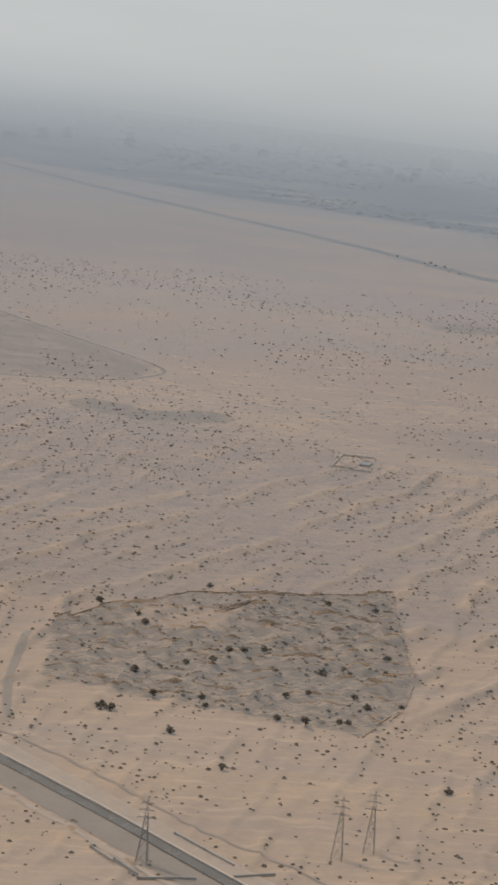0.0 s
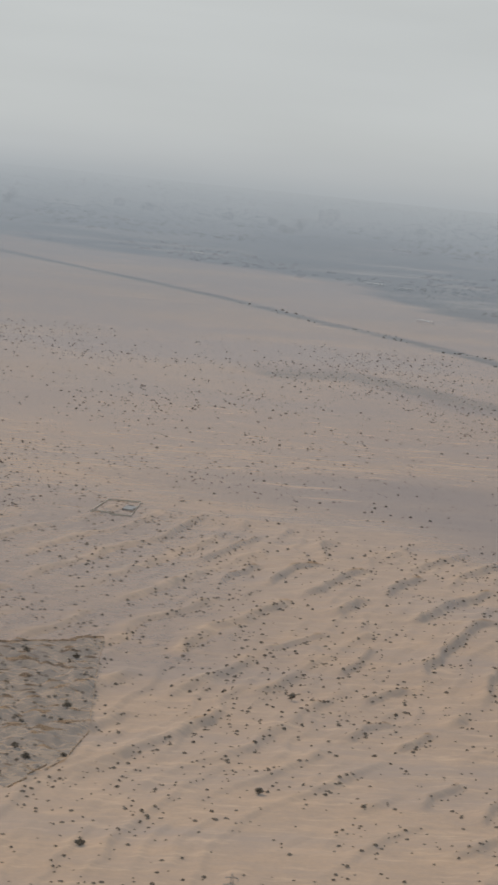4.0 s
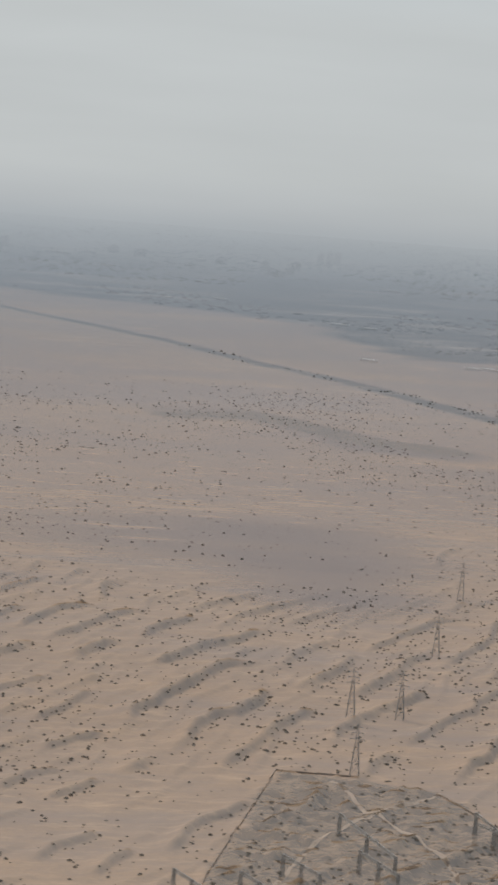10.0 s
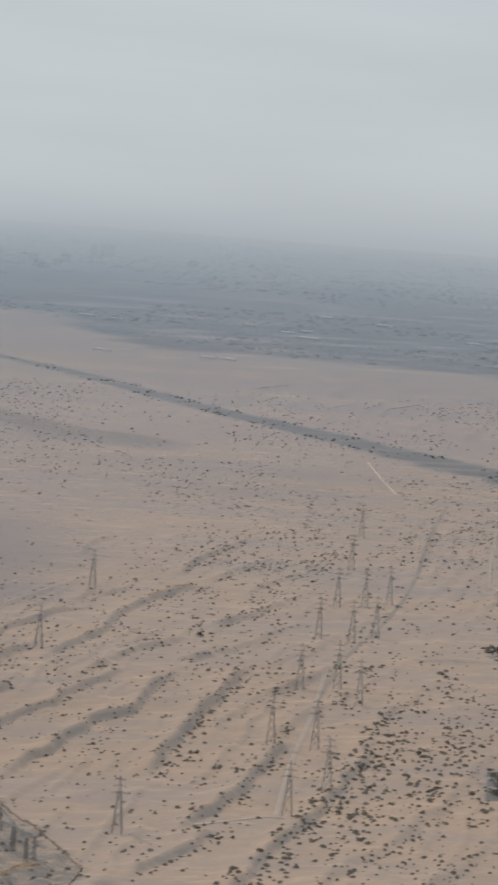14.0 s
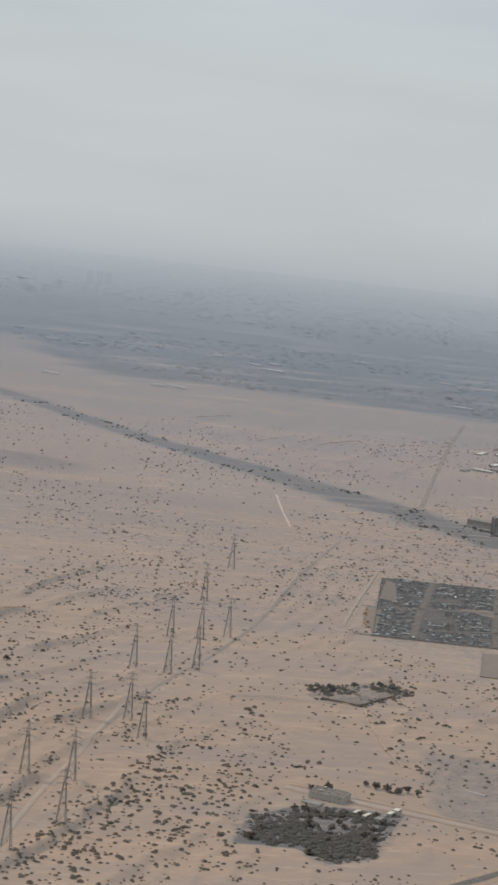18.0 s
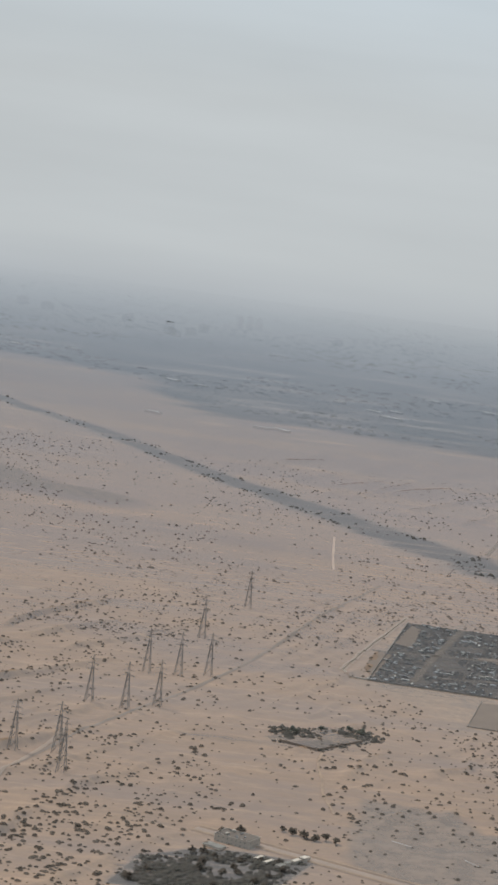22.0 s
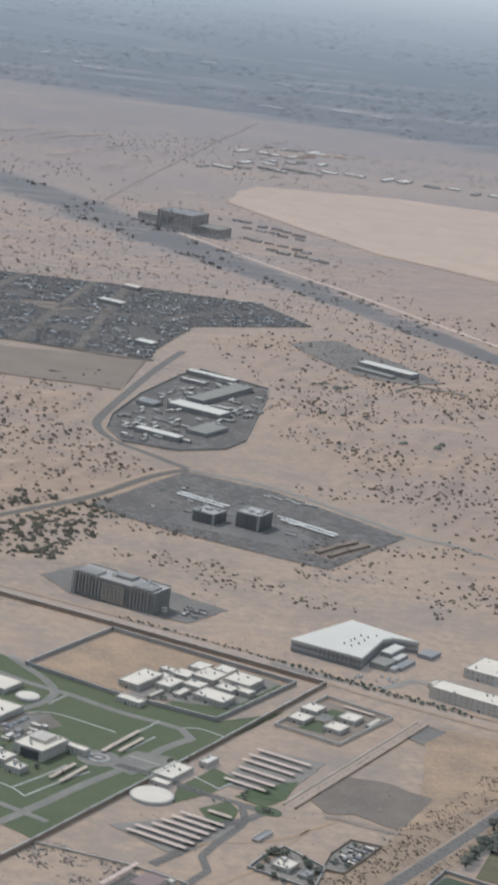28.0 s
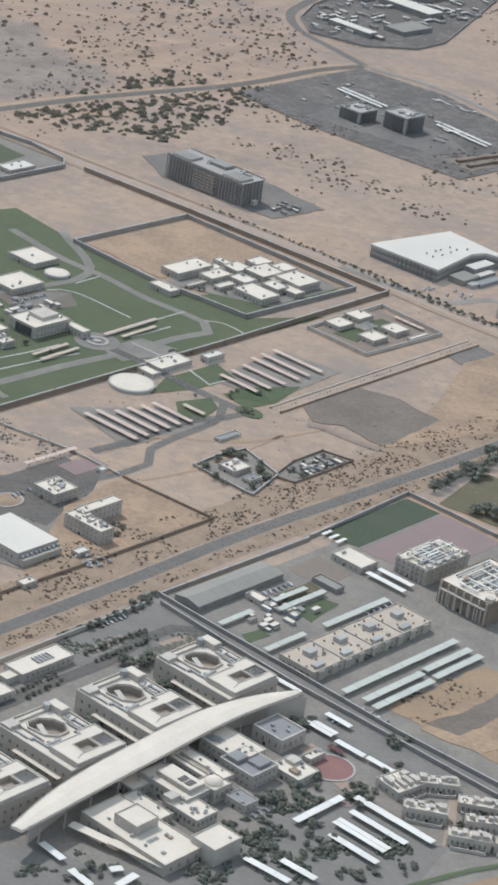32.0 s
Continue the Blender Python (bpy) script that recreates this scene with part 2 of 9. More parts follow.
    s.color = s.mix(stain, s.color, (0.165, 0.122, 0.092))
    ash = s.math("ADD", s.attribute("ash"), s.span(s.noise(16, 6, 0.7), 0.25, 0.75, -0.3, 0.3))
    s.color = s.mix(s.span(ash, 0.3, 0.72, 0, 0.85), s.color, s.mix(s.span(s.noise(9, 5, 0.7), 0.4, 0.6, 0, 1), (0.2, 0.142, 0.1), (0.12, 0.088, 0.064)))
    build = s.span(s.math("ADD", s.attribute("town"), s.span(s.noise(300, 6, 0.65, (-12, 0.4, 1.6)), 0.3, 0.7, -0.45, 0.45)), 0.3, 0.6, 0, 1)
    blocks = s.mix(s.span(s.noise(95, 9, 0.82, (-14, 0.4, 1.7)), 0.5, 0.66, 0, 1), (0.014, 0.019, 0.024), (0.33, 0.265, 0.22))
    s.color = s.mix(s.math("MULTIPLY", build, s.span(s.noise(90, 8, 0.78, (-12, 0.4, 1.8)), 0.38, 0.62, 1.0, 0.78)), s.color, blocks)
    return s.set().m


SAND = sand_material()
K = 0.37  # everyday sizes are multiplied by this to suit the place's own scale
ASPHALT = Mat("asphalt", (0.092, 0.085, 0.077), 0.9, (0.13, 0.12, 0.108), 14, 1.5, 1.3, 0.1).m
YARD = Mat("worn_yard_paving", (0.172, 0.158, 0.14), 0.9, (0.245, 0.223, 0.194), 9, 1.0, 1.5, 0.1).m
DIRT_ROAD = Mat("packed_dirt", (0.37, 0.285, 0.22), 0.95, (0.28, 0.215, 0.168), 10, 1.5, 1, 0.2).m
PALE_SAND = Mat("pale_levelled_sand", (0.385, 0.27, 0.178), 0.95, (0.245, 0.178, 0.128), 14, 1.6, 1.7, 0.3).m
PINK_SAND = Mat("pinkish_levelled_sand", (0.53, 0.405, 0.32), 0.95, (0.43, 0.33, 0.262), 26, 2, 1.2, 0.3).m
RED_SAND = Mat("brown_levelled_soil", (0.36, 0.245, 0.15), 0.95, (0.235, 0.17, 0.118), 14, 1.2, 1, 0.3).m
LOT_GRAVEL = Mat("grey_lot_gravel", (0.072, 0.07, 0.07), 0.95, (0.17, 0.157, 0.143), 16, 4, 1.1, 0.3).m
VERGE = Mat("brown_verge_soil", (0.30, 0.212, 0.142), 0.95, (0.2, 0.145, 0.102), 6, 0.8, 1.6, 0.3).m
TAN_STONE = Mat("tan_stone_facing", (0.29, 0.222, 0.16), 0.9, (0.235, 0.183, 0.135), 4, 0.5, 1, 0.1).m
WINDOW = Mat("shaded_window_glass", (0.13, 0.128, 0.122), 0.3, (0.17, 0.165, 0.155), 3, 0.5, 1, 0.0, spec=0.5).m
GREY_SOIL = Mat("grey_tan_levelled_soil", (0.24, 0.192, 0.155), 0.95, (0.19, 0.154, 0.126), 20, 2, 1.2, 0.3).m
PARK = Mat("grey_car_park_asphalt", (0.16, 0.149, 0.136), 0.9, (0.21, 0.194, 0.175), 8, 0.9, 1.4, 0.1).m
PLOT_GRAVEL = Mat("grey_plot_gravel", (0.19, 0.158, 0.132), 0.95, (0.135, 0.115, 0.098), 12, 1.5, 1.4, 0.3).m
OFFICE_GREY = Mat("grey_office_concrete", (0.36, 0.325, 0.29), 0.9, (0.28, 0.255, 0.228), 5, 0.5, 1, 0.1).m
FIN_GREY = Mat("light_grey_fin_panels", (0.37, 0.345, 0.315), 0.85, (0.30, 0.28, 0.258), 4, 0.5, 1, 0.05).m
BEIGE_ROOF = Mat("beige_roof_screed", (0.50, 0.42, 0.335), 0.9, (0.40, 0.335, 0.27), 5, 0.6, 1.2, 0.05).m
DARK_GRAVEL = Mat("dark_gravel", (0.13, 0.121, 0.114), 0.95, (0.2, 0.184, 0.166), 24, 2.5, 1.5, 0.3).m
LAWN = Mat("mown_lawn", (0.062, 0.089, 0.044), 0.95, (0.096, 0.114, 0.063), 14, 1.0, 1, 0.3).m
TURF = Mat("sports_turf", (0.05, 0.075, 0.042), 0.95, (0.075, 0.085, 0.058), 10, 1.0, 1, 0.1).m
COURT = Mat("faded_pink_court", (0.27, 0.19, 0.18), 0.9, (0.22, 0.17, 0.16), 6, 0.6, 1, 0.05).m
SHRUB = Mat("desert_shrub", (0.115, 0.09, 0.067), 0.95, (0.078, 0.063, 0.047), 6, 0.6, 1, 0.3).m
LEAF = Mat("dusty_green_leaves", (0.145, 0.148, 0.115), 0.9, (0.1, 0.105, 0.082), 3, 0.4, 1, 0.3, random_value=0.4).m
# Far houses and trees: more see-through still, extra haze put into the material.
FAR_HOUSE = Mat("far_low_house_wall", (0.24, 0.235, 0.225), 0.9, (0.14, 0.14, 0.145), 30, 5, 1, 0.0, extra_fade=1.7).m
FAR_LEAF = Mat("far_hazy_leaves", (0.045, 0.055, 0.04), 0.9, (0.03, 0.04, 0.03), 20, 4, 1, 0.0, extra_fade=2.7).m
GROVE = Mat("dark_grove_leaves", (0.115, 0.1, 0.08), 0.9, (0.07, 0.064, 0.053), 4, 0.6, 1, 0.3).m
SCRUB_GREEN = Mat("grey_green_scrub", (0.095, 0.085, 0.06), 0.95, (0.06, 0.058, 0.04), 5, 0.6, 1, 0.3).m
BARK = Mat("bark", (0.12, 0.09, 0.065), 0.95, (0.08, 0.06, 0.045), 1, 0.2).m
WHITE_ROOF = Mat("cream_flat_roof", (0.68, 0.60, 0.50), 0.8, (0.56, 0.495, 0.41), 6, 0.7, 1, 0.05).m
COOL_ROOF = Mat("white_sheet_roof", (0.63, 0.582, 0.505), 0.6, (0.55, 0.512, 0.45), 12, 1.2, 1, 0.03).m
GREY_ROOF = Mat("grey_roof_felt", (0.22, 0.217, 0.218), 0.85, (0.28, 0.272, 0.264), 6, 0.6, 1, 0.05).m
SHED_ROOF = Mat("dull_grey_sheet_roof", (0.28, 0.264, 0.23), 0.8, (0.23, 0.217, 0.19), 9, 0.8, 1, 0.05).m
GREEN_CANOPY = Mat("grey_green_canopy_sheet", (0.5, 0.505, 0.45), 0.7, (0.42, 0.425, 0.38), 5, 0.6, 1, 0.03, random_value=0.15).m
DRY_TURF = Mat("dry_olive_turf", (0.1, 0.095, 0.055), 0.95, (0.135, 0.118, 0.075), 9, 1.0, 1, 0.2).m
CANOPY = Mat("white_canopy_sheet", (0.74, 0.715, 0.66), 0.6, (0.62, 0.60, 0.555), 5, 0.6, 1, 0.03, random_value=0.15).m
TAN_CANOPY = Mat("sand_coloured_canopy_sheet", (0.54, 0.42, 0.35), 0.7, (0.46, 0.36, 0.3), 5, 0.6, 1, 0.03, random_value=0.15).m
PLASTER = Mat("pale_plaster", (0.55, 0.50, 0.44), 0.85, (0.38, 0.345, 0.295), 4, 0.5, 1, 0.1).m
TAN_WALL = Mat("tan_plaster", (0.5, 0.445, 0.375), 0.9, (0.41, 0.365, 0.31), 5, 0.5, 1, 0.1).m
GREY_WALL = Mat("grey_compound_wall", (0.30, 0.285, 0.265), 0.9, (0.22, 0.21, 0.195), 6, 0.6, 1, 0.1).m
BROWN_WALL = Mat("brown_block_wall", (0.25, 0.19, 0.15), 0.95, (0.19, 0.148, 0.116), 4, 0.4, 1, 0.2).m
CONCRETE = Mat("raw_concrete", (0.25, 0.237, 0.222), 0.9, (0.19, 0.182, 0.172), 4, 0.5, 1, 0.2).m
PALE_CONCRETE = Mat("pale_concrete", (0.42, 0.40, 0.37), 0.9, (0.34, 0.32, 0.30), 3, 0.4, 1, 0.1).m
GLASS = Mat("dark_window_glass", (0.085, 0.086, 0.087), 0.2, (0.085, 0.086, 0.088), 3, 0.5, 1, 0.0, spec=0.5).m
STEEL = Mat("weathered_steel", (0.33, 0.3, 0.27), 0.7, (0.25, 0.23, 0.21), 3, 0.4, 1, 0.0, metal=0.1).m
PALE_STEEL = Mat("galvanised_steel", (0.27, 0.25, 0.23), 0.7, (0.21, 0.195, 0.18), 3, 0.4, 1, 0.0).m
AC_GREY = Mat("grey_machine_casing", (0.45, 0.45, 0.44), 0.6, (0.33, 0.33, 0.32), 1, 0.2, 1, 0.0, random_value=0.6).m
CAR_PAINT = Mat("car_paint", (0.62, 0.62, 0.62), 0.35, (0.55, 0.55, 0.55), 2, 0.3, 1, 0.0, random_value=1.6).m
RUBBER = Mat("tyre_rubber", (0.03, 0.03, 0.03), 0.9).m
SCRAP_FLOOR = Mat("oily_dark_ground", (0.085, 0.08, 0.077), 0.95, (0.12, 0.112, 0.104), 14, 2, 1.2, 0.2).m
RUST = Mat("crushed_scrap", (0.05, 0.05, 0.053), 0.7, (0.14, 0.134, 0.128), 3, 0.8, 1.3, 0.3).m
# Far walls and roofs carry added haze as transparency too.
FAR_WALL = Mat("far_building_wall", (0.24, 0.24, 0.235), 0.9, (0.14, 0.14, 0.145), 30, 5, 1, 0.0, random_value=0.3, extra_fade=1.5).m
FAR_ROOF = Mat("far_white_roof", (0.70, 0.69, 0.66), 0.7, (0.55, 0.54, 0.52), 30, 5, 1, 0.0, extra_fade=0.6).m

# ---- ground ----
def lattice(seed):
    return np.random.RandomState(seed).rand(256, 256)


LATTICES = [lattice(k) for k in range(6)]


def vnoise(x, y, size, k=0):
    """Smooth value noise, 0 to 1."""
    x, y = np.asarray(x, float) / size + 64.3 * k, np.asarray(y, float) / size + 17.7 * k
    xi, yi = np.floor(x).astype(int), np.floor(y).astype(int)
    fx, fy = x - xi, y - yi
    fx, fy = fx * fx * (3 - 2 * fx), fy * fy * (3 - 2 * fy)
    g = LATTICES[k % 6]
    a, b = g[xi % 256, yi % 256], g[(xi + 1) % 256, yi % 256]
    c, d = g[xi % 256, (yi + 1) % 256], g[(xi + 1) % 256, (yi + 1) % 256]
    return (a * (1 - fx) + b * fx) * (1 - fy) + (c * (1 - fx) + d * fx) * fy


def step(a, b, v):
    t = np.clip((v - a) / (b - a), 0, 1)
    return t * t * (3 - 2 * t)


def near_line(x, y, pts):
    """Distance from a polyline."""
    best = np.full(np.shape(x), 1e9)
    for (ax, ay), (bx, by) in zip(pts, pts[1:]):
        dx, dy = bx - ax, by - ay
        t = np.clip(((x - ax) * dx + (y - ay) * dy) / (dx * dx + dy * dy), 0, 1)
        best = np.minimum(best, np.hypot(x - ax - t * dx, y - ay - t * dy))
    return best


def inside(x, y, poly):
    hit = np.zeros(np.shape(x), bool)
    for (ax, ay), (bx, by) in zip(poly, poly[1:] + poly[:1]):
        cross = (ay > y) != (by > y)
        hit ^= cross & (x < (bx - ax) * (y - ay) / (by - ay + 1e-9) + ax)
    return hit


def soft_in(x, y, poly, width):
    """1 inside a polygon, 0 outside, with a soft edge."""
    d = near_line(x, y, list(poly) + [poly[0]])
    return step(-width, width, np.where(inside(x, y, poly), d, -d))


def firm_in(x, y, poly, width):
    """Full to the very edge of a plot, fading outside it."""
    return np.minimum(1, 2.2 * soft_in(x, y, poly, width))


DARK_PLOT = [(102, 1183), (128, 1218), (176, 1257), (294, 1291), (285, 1227), (272, 1122), (257, 1075), (230, 1033), (195, 1052), (91, 1087)]
SUB_PLOT = [(522, 1171), (478, 1023), (470, 985), (552, 972), (593, 996), (619, 1009), (630, 1042), (617, 1085), (594, 1148), (560, 1162)]
TOWN_EDGE = [(-3000, 4300), (-200, 3900), (350, 3525), (649, 3360), (788, 3263), (894, 2960), (1086, 2915), (1237, 2900), (1500, 2750), (2200, 2600), (9000, 2300), (9000, 9000), (-3000, 9000)]
OASIS = [(823, 1152), (835, 1196), (863, 1217), (888, 1219), (912, 1217), (892, 1170), (884, 1144), (861, 1131), (851, 1151)]
GREY_PATCH = [(940, 1330), (967, 1320), (981, 1318), (990, 1299), (1006, 1285), (1031, 1267), (1021, 1244), (993, 1209), (960, 1180), (925, 1230)]
SCRAPYARD = [(963, 1611), (1005, 1809), (1112, 1800), (1191, 1785), (1219, 1726), (1144, 1690), (1118, 1612), (1114, 1588), (1039, 1604)]
HIGHWAY = [(-330, 1560), (-60, 1160), (68, 973), (109, 912), (146, 853), (260, 680), (420, 430)]
WADI = [(100, 3700), (320, 3330), (516, 3066), (596, 2951), (683, 2785), (764, 2673), (868, 2454), (960, 2302), (1041, 2168), (1131, 2016), (1187, 1917), (1238, 1837), (1269, 1782), (1321, 1694), (1440, 1500), (1600, 1250)]
MAIN_ROAD = [(900, 517), (1089, 797), (1138, 873), (1200, 962), (1330, 1156), (1500, 1410)]
DEPOT_ROAD = [(820, 1030), (958, 1157), (990, 1191), (1026, 1236), (1075, 1289), (1105, 1335), (1123, 1354)]
WALL_ROAD = [(860, 1250), (1046, 1146), (1086, 1123), (1148, 1087), (1175, 1068), (1240, 1030), (1330, 975)]
POWER_TRACK = [(640, 940), (722, 1125), (746, 1214), (803, 1429), (840, 1553), (900, 1790), (965, 1992), (974, 2143)]
URBAN = [(700, 300), (800, 700), (960, 950), (1000, 1150), (1060, 1230), (1110, 1340), (1075, 1420), (1100, 1560), (1010, 1500), (960, 1600), (1000, 1815), (1190, 1800), (1225, 1720), (1150, 1660), (1180, 1420), (1225, 1280), (1240, 1130), (1420, 1060), (1700, 900), (1700, 300)]
LEVEL_FIELD = [(1197, 2208), (1214, 2279), (1232, 2312), (1348, 2327), (1460, 2300), (1400, 1930), (1341, 1988), (1298, 2024), (1252, 2100)]
LEVEL_PLOT = [(1028, 1584), (1012, 1520), (1095, 1507), (1112, 1585)]
STORAGE_LOT = [(1076, 1278), (1122, 1350), (1160, 1331), (1214, 1273), (1174, 1214), (1112, 1249)]
DEPOT = [(1094, 1396), (1087, 1420), (1090, 1448), (1106, 1500), (1130, 1555), (1142, 1572), (1176, 1540), (1174, 1520), (1155, 1420), (1144, 1400), (1120, 1388)]
SHED_YARD = [(1200, 1668), (1216, 1684), (1230, 1690), (1262, 1640), (1281, 1600), (1262, 1588), (1244, 1590), (1228, 1602), (1207, 1646)]
DARK_FLAT = [(330, 1760), (440, 1800), (560, 1830), (660, 1800), (700, 1680), (660, 1560), (600, 1500), (560, 1560), (520, 1650), (420, 1690)]
EDGE_X = [-400, 0, 100, 300, 480, 650, 850, 1000, 1300]
EDGE_Y = [2000, 1850, 1790, 1700, 1575, 1620, 1800, 1750, 1700]


# crests of the long sand ridges, steep on their south-east side
RIDGES = (
    (4.2, [(600, 1160), (621, 1198), (640, 1233), (655, 1263), (675, 1286), (695, 1337), (711, 1372)]),
    (4.6, [(671, 1171), (679, 1211), (701, 1260), (711, 1286), (736, 1352), (752, 1388)]),
    (4.2, [(676, 1098), (695, 1130), (712, 1161), (736, 1210), (749, 1238)]),
    (3.2, [(650, 1040), (662, 1055), (678, 1079), (694, 1098)]),
    (3.4, [(682, 1015), (689, 1030), (709, 1070), (730, 1110), (750, 1148), (776, 1200), (792, 1255)]),
    (3.4, [(590, 1225), (610, 1257), (624, 1275), (644, 1312), (688, 1378)]),
    (3.6, [(639, 1385), (658, 1423), (680, 1464), (691, 1505), (707, 1532), (738, 1581), (759, 1598)]),
    (3.2, [(747, 1629), (756, 1658), (772, 1691), (792, 1725), (817, 1761)]),
    (2.8, [(600, 1420), (622, 1454), (647, 1492), (673, 1525)]),
    (2.6, [(686, 1679), (696, 1718), (720, 1754)]),
    (4.6, [(452, 1236), (466, 1275), (481, 1302), (497, 1334), (513, 1364), (536, 1382)]),
    (4.2, [(474, 1364), (494, 1390), (510, 1418), (530, 1432), (548, 1461)]),
    (3.8, [(470, 1430), (486, 1450), (497, 1468), (508, 1487)]),
    (3.6, [(421, 1418), (439, 1443), (452, 1461), (465, 1486), (475, 1499)]),
    (3.4, [(403, 1442), (417, 1468), (428, 1491), (450, 1506)]),
    (3.0, [(375, 1436), (385, 1459), (399, 1478), (411, 1497)]),
    (2.8, [(371, 1492), (381, 1510), (401, 1544), (424, 1580)]),
    (4.4, [(474, 1196), (492, 1243), (502, 1263), (513, 1269), (528, 1304), (536, 1318)]),
    (3.0, [(410, 1242), (423, 1265), (434, 1283), (444, 1301)]),
    (3.0, [(416, 1194), (430, 1209), (446, 1222)]),
    (3.0, [(393, 1128), (406, 1152), (423, 1157)]),
    (3.0, [(414, 1116), (429, 1130), (441, 1146)]),
    (2.4, [(378, 1290), (394, 1300), (403, 1312), (422, 1329)]),
    (2.8, [(408, 1032), (415, 1049), (426, 1059), (437, 1072)]),
    (3.4, [(462, 1044), (478, 1081), (489, 1099), (505, 1123)]),
    (2.8, [(430, 1015), (441, 1037), (450, 1048)]),
    (2.6, [(1030, 2415), (1042, 2435), (1074, 2493), (1121, 2549)]),
    (2.6, [(1050, 2335), (1060, 2355), (1102, 2431), (1142, 2508)]),
    (2.6, [(1002, 2373), (1039, 2462), (1079, 2558)]),
    (2.6, [(1087, 2276), (1126, 2357), (1170, 2475)]),
    (2.2, [(985, 2444), (1025, 2494), (1050, 2540)]),
    (2.2, [(953, 2585), (998, 2646)]),
)


def ridge_height(x, y):
    """Height of the long ridges: a gentle windward side and a steep lee face, and how much ridge is near."""
    out, near = np.zeros(x.shape), np.zeros(x.shape)
    for h, pts in RIDGES:
        px, py = [p[0] for p in pts], [p[1] for p in pts]
        box = (x > min(px) - 45) & (x < max(px) + 45) & (y > min(py) - 45) & (y < max(py) + 45)
        if not box.any():
            continue
        bx, by = x[box], y[box]
        bx, by = bx + 5 * (vnoise(bx, by, 17, 1) - 0.5), by + 5 * (vnoise(bx, by, 17, 4) - 0.5)
        best, lee_side, end = np.full(bx.shape, 1e9), np.zeros(bx.shape), np.zeros(bx.shape)
        n = len(pts) - 1
        for k, ((ax, ay), (cx, cy)) in enumerate(zip(pts, pts[1:])):
            dx, dy = cx - ax, cy - ay
            t = np.clip(((bx - ax) * dx + (by - ay) * dy) / (dx * dx + dy * dy), 0, 1)
            qx, qy = bx - ax - t * dx, by - ay - t * dy
            d = np.hypot(qx, qy)
            m = d < best
            best = np.where(m, d, best)
            lee_side = np.where(m, np.sign(qx * dy - qy * dx), lee_side)
            end = np.where(m, (k + t) / n, end)
        fade = step(0, 0.14, end) * step(1.0, 0.84, end) * 0.85 + 0.15 * (end > 0) * (end < 1)
        k = h / 3.6
        lift = np.where(lee_side > 0, np.clip(1 - best / (2.9 * k), 0, 1), np.clip(1 - best / (17 * k), 0, 1) ** 2.3)
        out[box] = np.maximum(out[box], 1.05 * h * fade * lift)
        near[box] = np.maximum(near[box], step(30, 8, best))
    return out, near


def crests(across, along, gap, lee_run, seed, broken):
    """A family of long sand crests: each has its own swells along its length. Gives the height, 0 to 1, and how near a crest is."""
    s = across / gap
    row = np.floor(s)
    ph = s - row
    own = (np.sin(row * 12.9898 + seed) * 43758.5453) % 1.0
    swell = step(broken, broken + 0.3, vnoise(along + 731.0 * own, row * 9.7, 52, seed % 6))
    edge = lee_run / gap
    saw = np.where(ph < 1 - edge, (ph / (1 - edge)) ** 3.6, (1 - ph) / edge)
    return saw * swell * (0.65 + 0.6 * own), step(0.55, 0.97, ph) * swell


